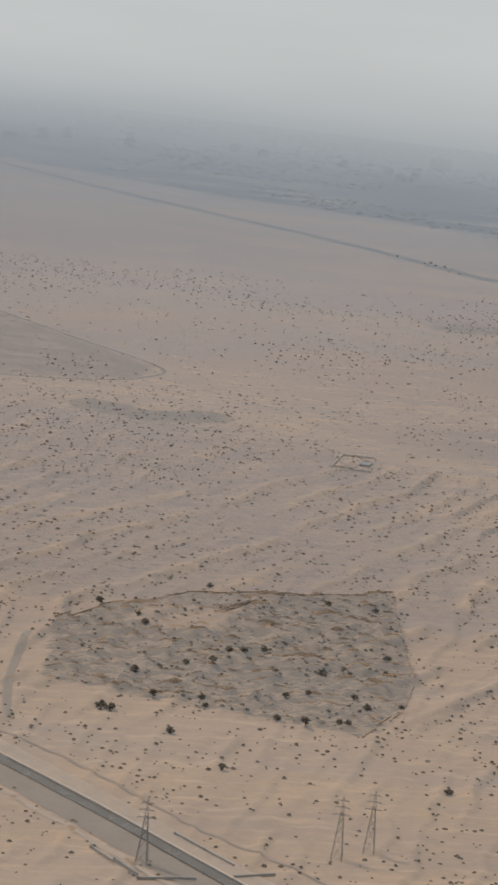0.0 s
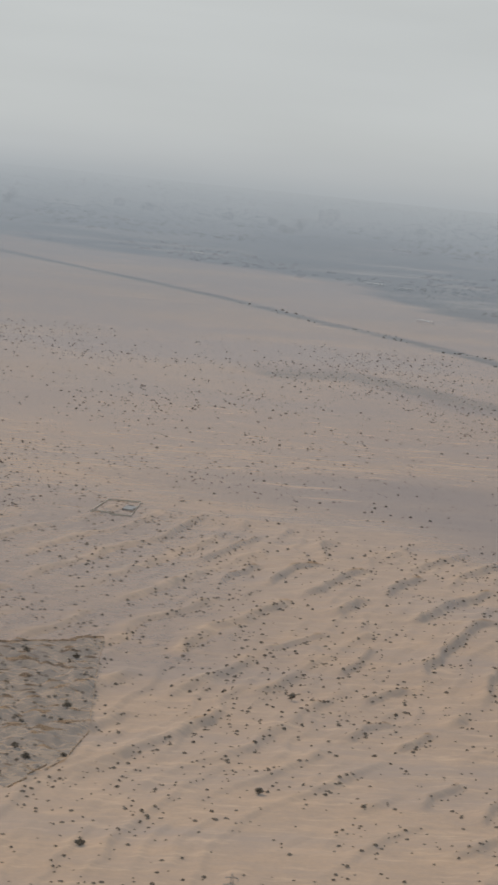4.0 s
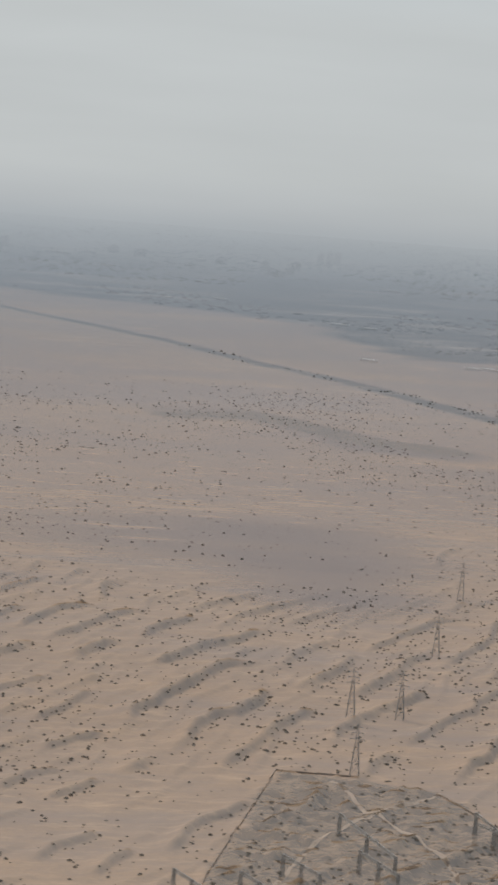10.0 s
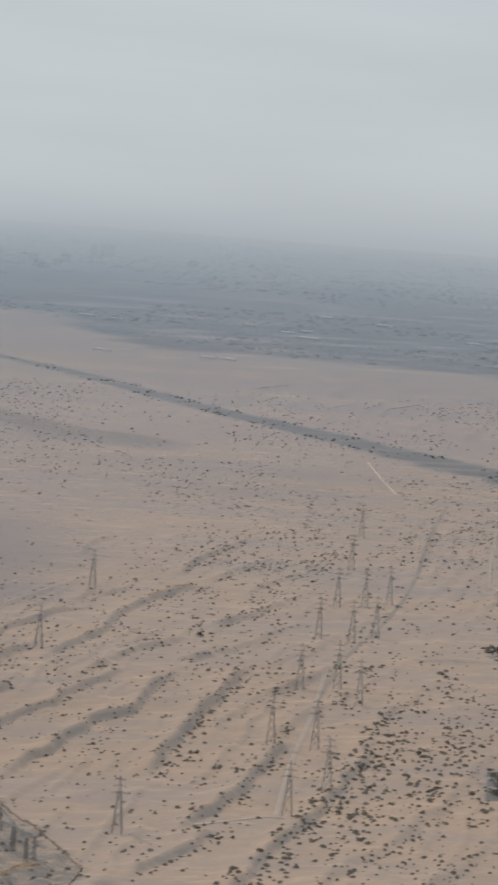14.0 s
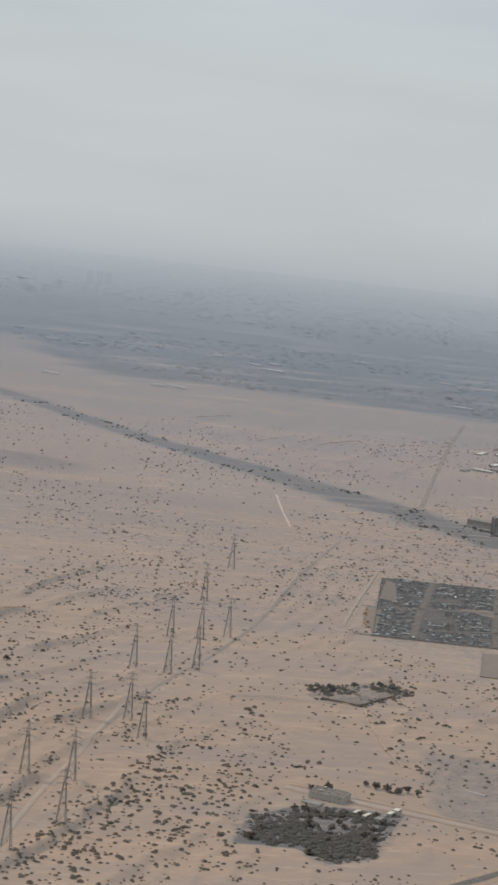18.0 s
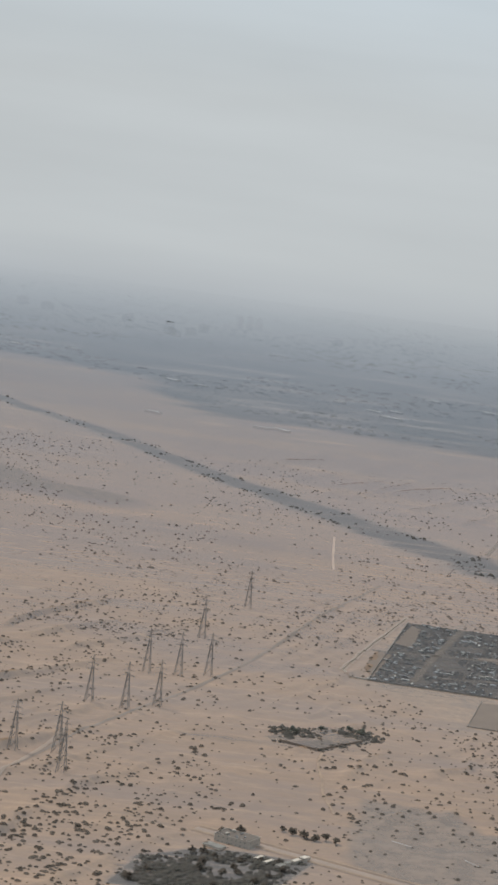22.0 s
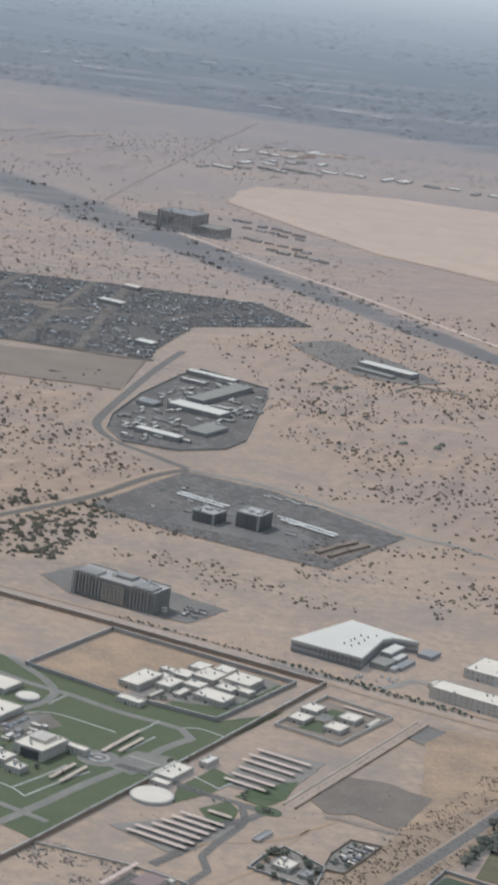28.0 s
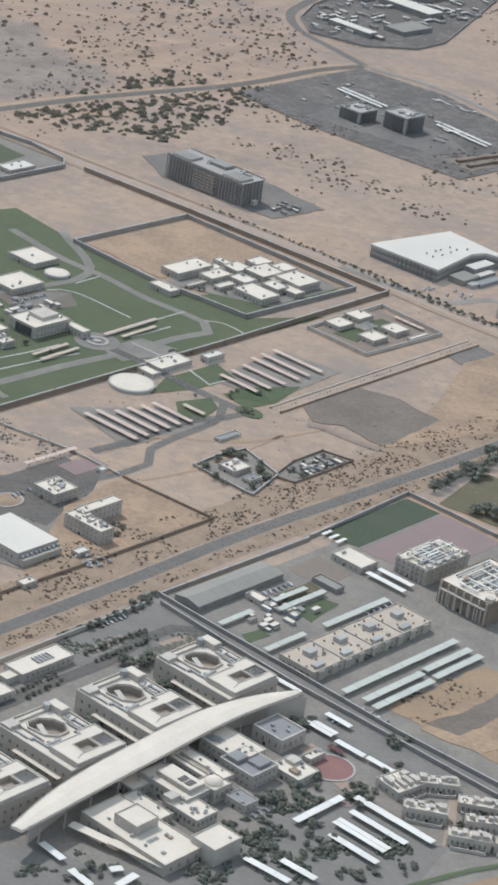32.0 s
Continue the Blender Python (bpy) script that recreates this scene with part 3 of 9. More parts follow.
def dune_shape(x, y):
    across = 0.866 * x - 0.5 * y
    along = 0.5 * x + 0.866 * y
    bend = 90 * (vnoise(x, y, 420, 0) - 0.5) + 26 * (vnoise(x, y, 120, 1) - 0.5) + 9 * (vnoise(x, y, 38, 3) - 0.5) + 3 * (vnoise(x, y, 13, 2) - 0.5)
    main, _ = crests(across + bend, along, 33.0, 4.4, 3, 0.24)
    low, _ = crests(across * 0.97 + along * 0.16 + 0.8 * bend + 6 * (vnoise(x, y, 21, 5) - 0.5), along, 14.5, 3.0, 4, 0.36)
    field = step(70, -70, y - np.interp(x, EDGE_X, EDGE_Y) + 120 * (vnoise(x, y, 130, 3) - 0.5)) * (0.3 + 0.7 * step(860, 720, x))
    west = step(400, 300, x) * step(1180, 1300, y)
    long_ridge, close = ridge_height(x, y)
    big = field * (3.5 - 1.5 * west) * main * (1 - 0.85 * close) + 1.5 * field * (1 - 0.3 * west) * low * (1 - 0.55 * close)
    calm = step(440, 340, x) * step(1130, 1010, y)
    big = big * (1 - 0.8 * calm) + 1.3 * calm * low
    east = step(880, 960, x) * step(1240, 1320, y) * step(1900, 1820, y)
    big = big + east * (2.6 * np.abs(vnoise(x, y, 19, 2) - 0.5) + 1.6 * low + 1.2 * np.abs(vnoise(x, y, 9, 0) - 0.5))
    beyond, _ = crests(across + 1.5 * bend, along, 62.0, 12.0, 5, 0.3)
    big = big + 2.2 * beyond * step(2240, 2380, y) * step(2900, 2750, y) * step(840, 930, x)
    small = (vnoise(x, y, 14, 4) - 0.5) * 0.7 + (vnoise(x, y, 6, 5) - 0.5) * 0.55
    plots = soft_in(x, y, DARK_PLOT, 8) + 0.8 * soft_in(x, y, SUB_PLOT, 8)
    rubble = plots * 1.8 * (2.0 * np.abs(vnoise(x, y, 6, 2) - 0.5) + 3.2 * np.abs(vnoise(x, y * 1.6, 12, 1) - 0.5) + 0.8 * (vnoise(x, y, 3.6, 0) - 0.5))
    roll = 3.0 * (vnoise(x, y, 260, 3) - 0.5)
    flat = 1 - soft_in(x, y, URBAN, 20)
    flat = flat * (0.1 + 0.9 * step(8, 26, near_line(x, y, HIGHWAY))) * step(5, 22, near_line(x, y, WALL_ROAD)) * step(5, 22, near_line(x, y, DEPOT_ROAD))
    flat = flat * (1 - firm_in(x, y, LEVEL_PLOT, 12)) * (1 - firm_in(x, y, STORAGE_LOT, 12)) * (1 - firm_in(x, y, DEPOT, 10)) * (1 - firm_in(x, y, SHED_YARD, 10)) * (1 - firm_in(x, y, SCRAPYARD, 10)) * step(10, 40, near_line(x, y, WADI)) * (1 - 0.5 * soft_in(x, y, DARK_PLOT, 10)) * (1 - 0.8 * soft_in(x, y, OASIS, 10)) * (1 - soft_in(x, y, LEVEL_FIELD, 60))
    return (big + long_ridge + small * (0.45 + 0.55 * field) + roll) * flat * step(3600, 2700, y) + rubble


def ridge_sand(x, y):
    """How much of the ground is heaped sand and how much is the bare floor between the ridges."""
    across = 0.866 * x - 0.5 * y
    along = 0.5 * x + 0.866 * y
    bend = 90 * (vnoise(x, y, 420, 0) - 0.5) + 26 * (vnoise(x, y, 120, 1) - 0.5) + 9 * (vnoise(x, y, 38, 3) - 0.5) + 3 * (vnoise(x, y, 13, 2) - 0.5)
    return crests(across + bend, along, 33.0, 4.4, 3, 0.24)[1]


def axis(lo, hi, runs):
    """Grid lines: even runs (from, to, gap), then wider and wider steps to both ends."""
    a = []
    for p, q, gap in runs:
        a += list(np.arange(p, q - 0.01, gap))
    a.append(runs[-1][1])
    d = runs[-1][2]
    while a[-1] < hi:
        d *= 1.12
        a.append(a[-1] + d)
    d = runs[0][2]
    while a[0] > lo:
        d *= 1.12
        a.insert(0, a[0] - d)
    return np.array(a)


GRID_X = axis(-9000, 11000, ((-240, 60, 7.0), (60, 860, 1.6), (860, 1320, 2.6), (1320, 1460, 6.0)))
GRID_Y = axis(-4000, 9000, ((840, 1700, 1.6), (1700, 2660, 4.5), (2660, 3600, 14.0)))


HEIGHTS = []


def grid_mesh(name, gx, gy, height):
    X, Y = np.meshgrid(gx, gy)
    Z = height(X, Y)
    HEIGHTS.append(Z)
    nx, ny = len(gx), len(gy)
    me = bpy.data.meshes.new(name)
    me.vertices.add(nx * ny)
    me.vertices.foreach_set("co", np.stack([X, Y, Z], -1).astype(np.float32).ravel())
    i = np.arange(nx * ny).reshape(ny, nx)
    quads = np.stack([i[:-1, :-1], i[:-1, 1:], i[1:, 1:], i[1:, :-1]], -1).reshape(-1, 4)
    me.loops.add(quads.size)
    me.loops.foreach_set("vertex_index", quads.ravel().astype(np.int32))
    me.polygons.add(len(quads))
    me.polygons.foreach_set("loop_start", np.arange(0, quads.size, 4, dtype=np.int32))
    me.polygons.foreach_set("use_smooth", np.ones(len(quads), bool))
    me.update()
    return me, X, Y


def layer(me, name, values):
    me.attributes.new(name, "FLOAT", "POINT").data.foreach_set("value", np.asarray(values, np.float32).ravel())


gm, GX, GY = grid_mesh("ground", GRID_X, GRID_Y, dune_shape)


def dune_height(x, y):
    """The ground's height at any place, read off its own mesh."""
    x, y = np.asarray(x, float), np.asarray(y, float)
    i = np.clip(np.searchsorted(GRID_X, x) - 1, 0, len(GRID_X) - 2)
    j = np.clip(np.searchsorted(GRID_Y, y) - 1, 0, len(GRID_Y) - 2)
    u = np.clip((x - GRID_X[i]) / (GRID_X[i + 1] - GRID_X[i]), 0, 1)
    v = np.clip((y - GRID_Y[j]) / (GRID_Y[j + 1] - GRID_Y[j]), 0, 1)
    Z = HEIGHTS[0]
    return (Z[j, i] * (1 - u) + Z[j, i + 1] * u) * (1 - v) + (Z[j + 1, i] * (1 - u) + Z[j + 1, i + 1] * u) * v


RING_PLOT = [(111, 2186), (170, 2080), (232, 1967), (217, 1913), (165, 1878), (60, 1866), (-60, 1900), (-60, 2200)]
silt = 0.92 * soft_in(GX, GY, DARK_PLOT, 6) * (1 - 0.5 * soft_in(GX, GY, [(120, 1190), (185, 1180), (235, 1262), (176, 1257)], 12)) + 0.88 * soft_in(GX, GY, SUB_PLOT, 8) + 1.0 * soft_in(GX, GY, OASIS, 12) + 1.1 * soft_in(GX, GY, SCRAPYARD, 4)
silt = silt + 0.9 * soft_in(GX, GY, [(897, 1436), (925, 1412), (958, 1456), (930, 1474)], 6) + 0.55 * soft_in(GX, GY, RING_PLOT, 10) + 0.75 * step(44, 10, near_line(GX, GY, [(560, 2330), (640, 2360), (721, 2236), (790, 2205)])) + 1.0 * step(30, 12, near_line(GX, GY, [(168, 1775), (205, 1752), (245, 1765)]))
silt = silt + 0.5 * soft_in(GX, GY, URBAN, 20) * step(0.5, 0.75, vnoise(GX, GY, 45, 4))
layer(gm, "gravel", np.clip(silt, 0, 1.1))
west_floor = step(430, 320, GX) * step(1160, 1290, GY) * step(60, -60, GY - np.interp(GX, EDGE_X, EDGE_Y))
layer(gm, "flats", np.clip((0.2 * step(90, -60, GY - np.interp(GX, EDGE_X, EDGE_Y)) * step(1050, 1250, GY) + 0.75 * west_floor) * (1 - ridge_sand(GX, GY)), 0, 1) * (1 - soft_in(GX, GY, URBAN, 30)))
layer(gm, "dim", 0.9 * step(26, 8, near_line(GX, GY, [(172, 1772), (205, 1754), (240, 1764)])) + 0.35 * soft_in(GX, GY, RING_PLOT, 12) + 0.9 * soft_in(GX, GY, DARK_FLAT, 70) + 0.7 * step(60, 15, near_line(GX, GY, [(560, 2350), (622, 2362), (683, 2283), (715, 2215), (785, 2192)])) + 0.45 * soft_in(GX, GY, [(560, 2150), (640, 2120), (800, 1900), (960, 1900), (1000, 2050), (860, 2160), (700, 2170)], 80) + 0.12 * soft_in(GX, GY, [(180, 2250), (420, 2150), (560, 2300), (480, 2700), (200, 2700)], 110))
layer(gm, "plain", (1 + 0.9 * step(2250, 2480, GY)) * step(-120, 300, GY - np.interp(GX, EDGE_X, EDGE_Y) + 200 * (vnoise(GX, GY, 160, 1) - 0.5)) * (1 - soft_in(GX, GY, URBAN, 30)))
half = np.interp(GY, [1500, 1700, 1850, 1980, 2120, 2260, 2450, 2800, 3200], [11, 12, 14, 24, 28, 24, 16, 12, 10])
layer(gm, "wadi", np.clip(np.maximum(1 - near_line(GX, GY, WADI) / (2 * half), 0.95 * soft_in(GX, GY, OASIS, 5)), 0, 1))
layer(gm, "trodden", soft_in(GX, GY, URBAN, 25))
layer(gm, "ash", soft_in(GX, GY, GREY_PATCH, 12))
layer(gm, "town", soft_in(GX, GY, TOWN_EDGE, 90))
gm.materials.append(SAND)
ground = tagged(new("ground", gm), "tan desert sand with wind-blown dune ridges, gravel plains and a dry river bed", "ground", kind="structure")


def smooth_line(pts, gap):
    """Points at even steps along a smooth curve through pts."""
    p = [Vector((a, b, 0)) for a, b in pts]
    p = [2 * p[0] - p[1]] + p + [2 * p[-1] - p[-2]]
    out = []
    for a, b, c, d in zip(p, p[1:], p[2:], p[3:]):
        n = max(1, round((c - b).length / gap))
        for k in range(n):
            t = k / n
            out.append(0.5 * ((2 * b) + (c - a) * t + (2 * a - 5 * b + 4 * c - d) * t * t + (3 * b - a - 3 * c + d) * t ** 3))
    out.append(p[-2])
    return out


def ribbon(name, pts, width, material, lift=0.25, gap=8.0, label="", category="road", cells=4, sway=0.0):
    """A strip of road or ground that follows the ground."""
    line = smooth_line(pts, gap)
    bm = bmesh.new()
    rows = []
    for k, p in enumerate(line):
        d = (line[min(k + 1, len(line) - 1)] - line[max(k - 1, 0)]).normalized()
        side = Vector((d.y, -d.x, 0))
        w = width * (1 + sway * (random.random() - 0.5))
        row = []
        for c in range(cells + 1):
            q = p + side * w * (c / cells - 0.5)
            row.append(bm.verts.new((q.x, q.y, float(dune_height(q.x, q.y)) + lift)))
        rows.append(row)
    for r, s in zip(rows, rows[1:]):
        for c in range(cells):
            f = bm.faces.new((r[c], r[c + 1], s[c + 1], s[c]))
            f.smooth = True
    me = bpy.data.meshes.new(name)
    bm.normal_update()
    if sum(f.normal.z for f in bm.faces) < 0:
        bmesh.ops.reverse_faces(bm, faces=bm.faces)
    bm.to_mesh(me)
    me.materials.append(material)
    return tagged(new(name, me), label, category, kind="structure")


def sheet(name, poly, material, lift, label, category="ground", kind="structure"):
    """A flat plot of paving, lawn or levelled soil; soil has uneven edges."""
    if material in (PALE_SAND, RED_SAND, PINK_SAND, GREY_SOIL, PLOT_GRAVEL, DARK_GRAVEL, LAWN):
        size = 0.5 if material == LAWN else 1.6
        out = []
        for (ax, ay), (bx, by) in zip(poly, list(poly[1:]) + [poly[0]]):
            n = max(1, int(math.hypot(bx - ax, by - ay) / 2.2))
            for k in range(n):
                px, py = ax + (bx - ax) * k / n, ay + (by - ay) * k / n
                out.append((px + size * (float(vnoise(px, py, 3.5, 1)) - 0.5), py + size * (float(vnoise(px, py, 3.5, 2)) - 0.5)))
        poly = out
    bm = bmesh.new()
    f = bm.faces.new([bm.verts.new((a, b, lift)) for a, b in poly])
    f.normal_update()
    if f.normal.z < 0:
        f.normal_flip()
    low = bmesh.ops.extrude_face_region(bm, geom=[f])
    bmesh.ops.translate(bm, vec=(0, 0, -lift - 0.3), verts=[v for v in low["geom"] if isinstance(v, bmesh.types.BMVert)])
    bmesh.ops.recalc_face_normals(bm, faces=bm.faces)
    me = bpy.data.meshes.new(name)
    bm.to_mesh(me)
    me.materials.append(material)
    return tagged(new(name, me), label, category, kind=kind)


ribbon("road", HIGHWAY, 6.5, ASPHALT, 0.5, label="dark asphalt highway across the sand")
ribbon("verge", [(a + 8, b + 5.5) for a, b in HIGHWAY], 10.0, DIRT_ROAD, 0.35, label="pale graded verge beside the highway", category="verge", sway=0.1)
ribbon("verge", [(a - 9.5, b - 6.3) for a, b in HIGHWAY], 15.0, GREY_SOIL, 0.32, label="broad grey graded verge beside the highway", category="verge", sway=0.1)
ribbon("soil_bank", [(40, 1045), (69, 1009), (94, 979), (124, 933), (148, 896), (174, 868), (210, 815)], 1.5, BROWN_WALL, 0.55, label="low brown bank of soil beside the highway", category="bank", sway=0.3)
ribbon("road_edge", [(a + 3.6, b + 2.4) for a, b in HIGHWAY], 0.9, PINK_SAND, 0.56, label="pale concrete edge strip of the highway", category="kerb")
ribbon("dirt_track", [(a - 19, b - 13) for a, b in HIGHWAY], 3.0, DIRT_ROAD, 0.25, label="pale dirt track beside the highway", category="track", sway=0.2)
ribbon("road", MAIN_ROAD, 4.2, ASPHALT, 0.12, label="straight grey asphalt road between sandy verges")
ribbon("verge", [(a + 4.4, b - 2.95) for a, b in MAIN_ROAD], 5.6, VERGE, 0.09, label="brown sandy verge dotted with scrub beside the road", category="verge", sway=0.12)
ribbon("verge", [(a - 7.8, b + 5.2) for a, b in MAIN_ROAD], 13.0, VERGE, 0.08, label="broad brown sandy verge dotted with scrub", category="verge", sway=0.15)
ribbon("verge", DEPOT_ROAD, 11.0, PALE_SAND, 0.14, label="pale sandy shoulders of a narrow road", category="verge", sway=0.25)
ribbon("road", DEPOT_ROAD, 4.6, ASPHALT, 0.24, label="narrow asphalt road through the scrub")
ribbon("road", [(1134, 1617), (1120, 1574), (1104, 1518), (1086, 1448), (1082, 1420), (1090, 1394), (1104, 1378), (1123, 1356)], 4.5, ASPHALT, 0.24, label="curved asphalt road round the depot")
ribbon("road", WALL_ROAD, 5.0, DIRT_ROAD, 0.12, label="pale dirt road along the compound wall")
ribbon("dirt_track", [(a + 21, b + 14) for a, b in WADI[9:]], 4, PINK_SAND, 0.4, 14, label="pale track along the dry river bed", category="track")
ribbon("dirt_track", [(721, 1119), (743, 1204), (767, 1285), (795, 1389)], 2.4, DIRT_ROAD, 0.35, label="pale dirt track along the power line", category="track", sway=0.2)
ribbon("dirt_track", [(684, 1105), (700, 1111), (717, 1119), (733, 1110)], 1.6, DIRT_ROAD, 0.3, label="short pale dirt track to the power line", category="track", sway=0.3)
ribbon("dirt_track", [(965, 1988), (969, 2060), (975, 2146)], 1.7, PINK_SAND, 0.3, label="short bright track by the dry river bed", category="track", sway=0.3)
ribbon("dirt_track", [(771, 1302), (810, 1415), (864, 1539), (904, 1650), (946, 1792), (996, 1945)], 2.4, GREY_SOIL, 0.25, label="brown dirt track towards the river bed", category="track", sway=0.5)
ribbon("dirt_track", [(949, 1628), (973, 1715), (1005, 1825)], 4.0, DIRT_ROAD, 0.3, label="grey track outside the scrapyard fence", category="track")
ribbon("dirt_track", [(924, 1296), (921, 1330), (922, 1355), (921.5, 1385), (925, 1410)], 1.3, PALE_SAND, 0.4, label="pale footpath to the walled grove", category="track")
ribbon("dirt_track", [(87, 1159), (76, 1088), (72, 1029)], 4.0, GREY_SOIL, 0.3, label="grey track beside the fenced plot", category="track")
ribbon("dirt_track", [(111, 2186), (170, 2080), (232, 1967), (217, 1913), (165, 1878), (60, 1866)], 3.0, DARK_GRAVEL, 0.3, label="dark track round an empty plot", category="track")
ribbon("dirt_track", [(545, 1153), (551, 1140), (555, 1111), (567, 1088), (580, 1040), (575, 980)], 2.0, DIRT_ROAD, 0.3, label="pale curved track in the fenced plot", category="track")
ribbon("dirt_track", [(595, 1146), (560, 1105), (530, 1070), (500, 1000)], 2.0, DIRT_ROAD, 0.3, label="pale track across the fenced plot", category="track")
ribbon("kerb_strip", [(948, 1261), (957, 1255.5)], 0.9, PALE_CONCRETE, 0.5, 2.0, label="short white concrete strip on bare ground", category="kerb")
ribbon("kerb_strip", [(979, 1241.5), (985, 1238)], 0.9, PALE_CONCRETE, 0.5, 2.0, label="short white concrete strip on bare ground", category="kerb")
sheet("levelled_field", LEVEL_FIELD, PINK_SAND, 0.7, "broad levelled field of pale sand", "field")
sheet("levelled_plot", LEVEL_PLOT, GREY_SOIL, 0.25, "rectangular levelled grey gravel plot", "plot")
sheet("scrapyard_floor", SCRAPYARD, SCRAP_FLOOR, 0.25, "dark oily ground of a scrapyard", "yard")
ribbon("dirt_track", [(1099, 2151), (1199, 2533), (1268, 2776)], 4.0, GREY_SOIL, 0.4, 14, label="brown track across the far plain", category="track", sway=0.3)
for side in (-1, 1):
    ribbon("soil_bank", [(a + side * 2.2, b + side * 3.9) for a, b in WALL_ROAD], 1.5, RED_SAND, 0.5, label="low brown bank along the dirt road", category="bank", sway=0.3)
ribbon("dirt_track", [(1092, 905), (1104, 922), (1128, 930), (1150, 950)], 1.6, RED_SAND, 0.16, label="worn brown track across a bare plot", category="track", sway=0.6)
ribbon("dirt_track", [(1106, 893), (1118, 905), (1139, 940)], 1.4, RED_SAND, 0.16, label="worn brown track across a bare plot", category="track", sway=0.6)

# ---- shrubs ----
def lump(seed, rings=3, seg=6):
    """A low uneven clump: vertices and triangles about a unit half-dome."""
    r = np.random.RandomState(seed)
    v = [(0, 0, 0.75 + 0.35 * r.rand())]
    for k in range(1, rings + 1):
        a = k / rings * math.pi * 0.55
        for j in range(seg):
            th = 2 * math.pi * (j + 0.5 * k) / seg
            q = 0.7 + 0.6 * r.rand()
            v.append((math.sin(a) * math.cos(th) * q, math.sin(a) * math.sin(th) * q, max(-0.15, math.cos(a) * (0.7 + 0.5 * r.rand()))))
    f = []
    for j in range(seg):
        f.append((0, 1 + j, 1 + (j + 1) % seg))
    for k in range(rings - 1):
        o = 1 + k * seg
        for j in range(seg):
            a, b = o + j, o + (j + 1) % seg
            c, d = o + seg + j, o + seg + (j + 1) % seg
            f += [(a, c, b), (b, c, d)]
    return np.array(v), np.array(f)


LUMPS = [lump(k) for k in range(7)]


def scatter(name, xs, ys, sizes, material, label, category, tall=0.8, seed=1, parent=None):
    """Many clumps joined in one mesh that rests on the ground."""
    r = np.random.RandomState(seed)
    V, F, n = [], [], 0
    zs = dune_height(xs, ys)
    for x, y, z, s in zip(xs, ys, zs, sizes):
        v, f = LUMPS[r.randint(len(LUMPS))]
        a = r.rand() * 6.283
        c, d = math.cos(a), math.sin(a)
        q = np.stack([v[:, 0] * c - v[:, 1] * d, v[:, 0] * d + v[:, 1] * c, v[:, 2] * tall * (0.7 + 0.6 * r.rand())], 1) * s
        V.append(q + (x, y, z))
        F.append(f + n)
        n += len(v)
    V, F = np.concatenate(V), np.concatenate(F)
    me = bpy.data.meshes.new(name)
    me.from_pydata(V.tolist(), [], F.tolist())
    me.materials.append(material)
    return tagged(new(name, me), label, category, kind="stuff")


def spread(n, x0, x1, y0, y1, keep, seed):
    r = np.random.RandomState(seed)
    x, y = x0 + (x1 - x0) * r.rand(n), y0 + (y1 - y0) * r.rand(n)
    k = r.rand(n) < keep(x, y)
    return x[k], y[k], r


def off_roads(x, y):
    ok = np.ones(np.shape(x))
    for line, gap in ((HIGHWAY, 14), (MAIN_ROAD, 9), (DEPOT_ROAD, 6), (WALL_ROAD, 8), (WADI, 20), (POWER_TRACK, 4)):
        ok = ok * (near_line(x, y, line) > gap)
    return ok


def lee(x, y):
    return 0.25 + 0.75 * step(0.42, 0.62, vnoise(x, y, 40, 2)) + 0.3 * step(0.6, 0.75, vnoise(x, y, 18, 4))


def slip(x, y):
    """How steeply the ground falls to the south-east: shrubs gather there."""
    return step(0.35, 1.5, dune_height(x - 2.2, y + 1.3) - dune_height(x + 2.2, y - 1.3)) + 0.5 * step(0.6, 1.6, dune_height(x - 6, y + 3.5) - dune_height(x, y))


school_side = lambda x, y: ((x - 1089) * 0.83 - (y - 797) * 0.558) > 0
in_town = lambda x, y: inside(x, y, URBAN)
x, y, r = spread(67000, 0, 900, 770, 1900, lambda x, y: (0.21 * lee(x, y) + 0.5 * slip(x, y)) * (0.08 + 0.92 * step(60, -60, y - np.interp(x, EDGE_X, EDGE_Y))) * off_roads(x, y) * step(980, 700, x), 11)
scatter("desert_shrubs", x, y, 0.42 + 0.7 * r.rand(len(x)) ** 2, SHRUB, "small dark shrubs scattered over the dunes", "shrubs", seed=3)
x, y, r = spread(19000, 560, 1130, 860, 2000, lambda x, y: (0.5 * lee(x, y) + 0.7 * slip(x, y)) * step(-60, 60, x - 0.25 * (y - 1000) - 620) * off_roads(x, y) * (1 - in_town(x, y)) * (1 - inside(x, y, OASIS)), 12)
scatter("desert_shrubs", x, y, 0.45 + 0.85 * r.rand(len(x)) ** 2, SHRUB, "dark shrubs scattered over flat sand", "shrubs", seed=4)
x, y, r = spread(8500, 1000, 1420, 1130, 1800, lambda x, y: lee(x, y) * off_roads(x, y) * (1 - in_town(x, y)), 13)
scatter("desert_shrubs", x, y, 0.4 + 0.9 * r.rand(len(x)) ** 2, SHRUB, "dark shrubs on sand round the depot", "shrubs", seed=5)
x, y, r = spread(13000, 60, 1300, 1640, 2600, lambda x, y: (0.22 + 0.7 * step(0.4, 0.72, vnoise(x, y, 110, 2))) * off_roads(x, y) * (1 - in_town(x, y)), 14)
scatter("desert_shrubs", x, y, 0.45 + 0.75 * r.rand(len(x)) ** 2, SHRUB, "sparse shrubs on the far gravel plain", "shrubs", seed=6)
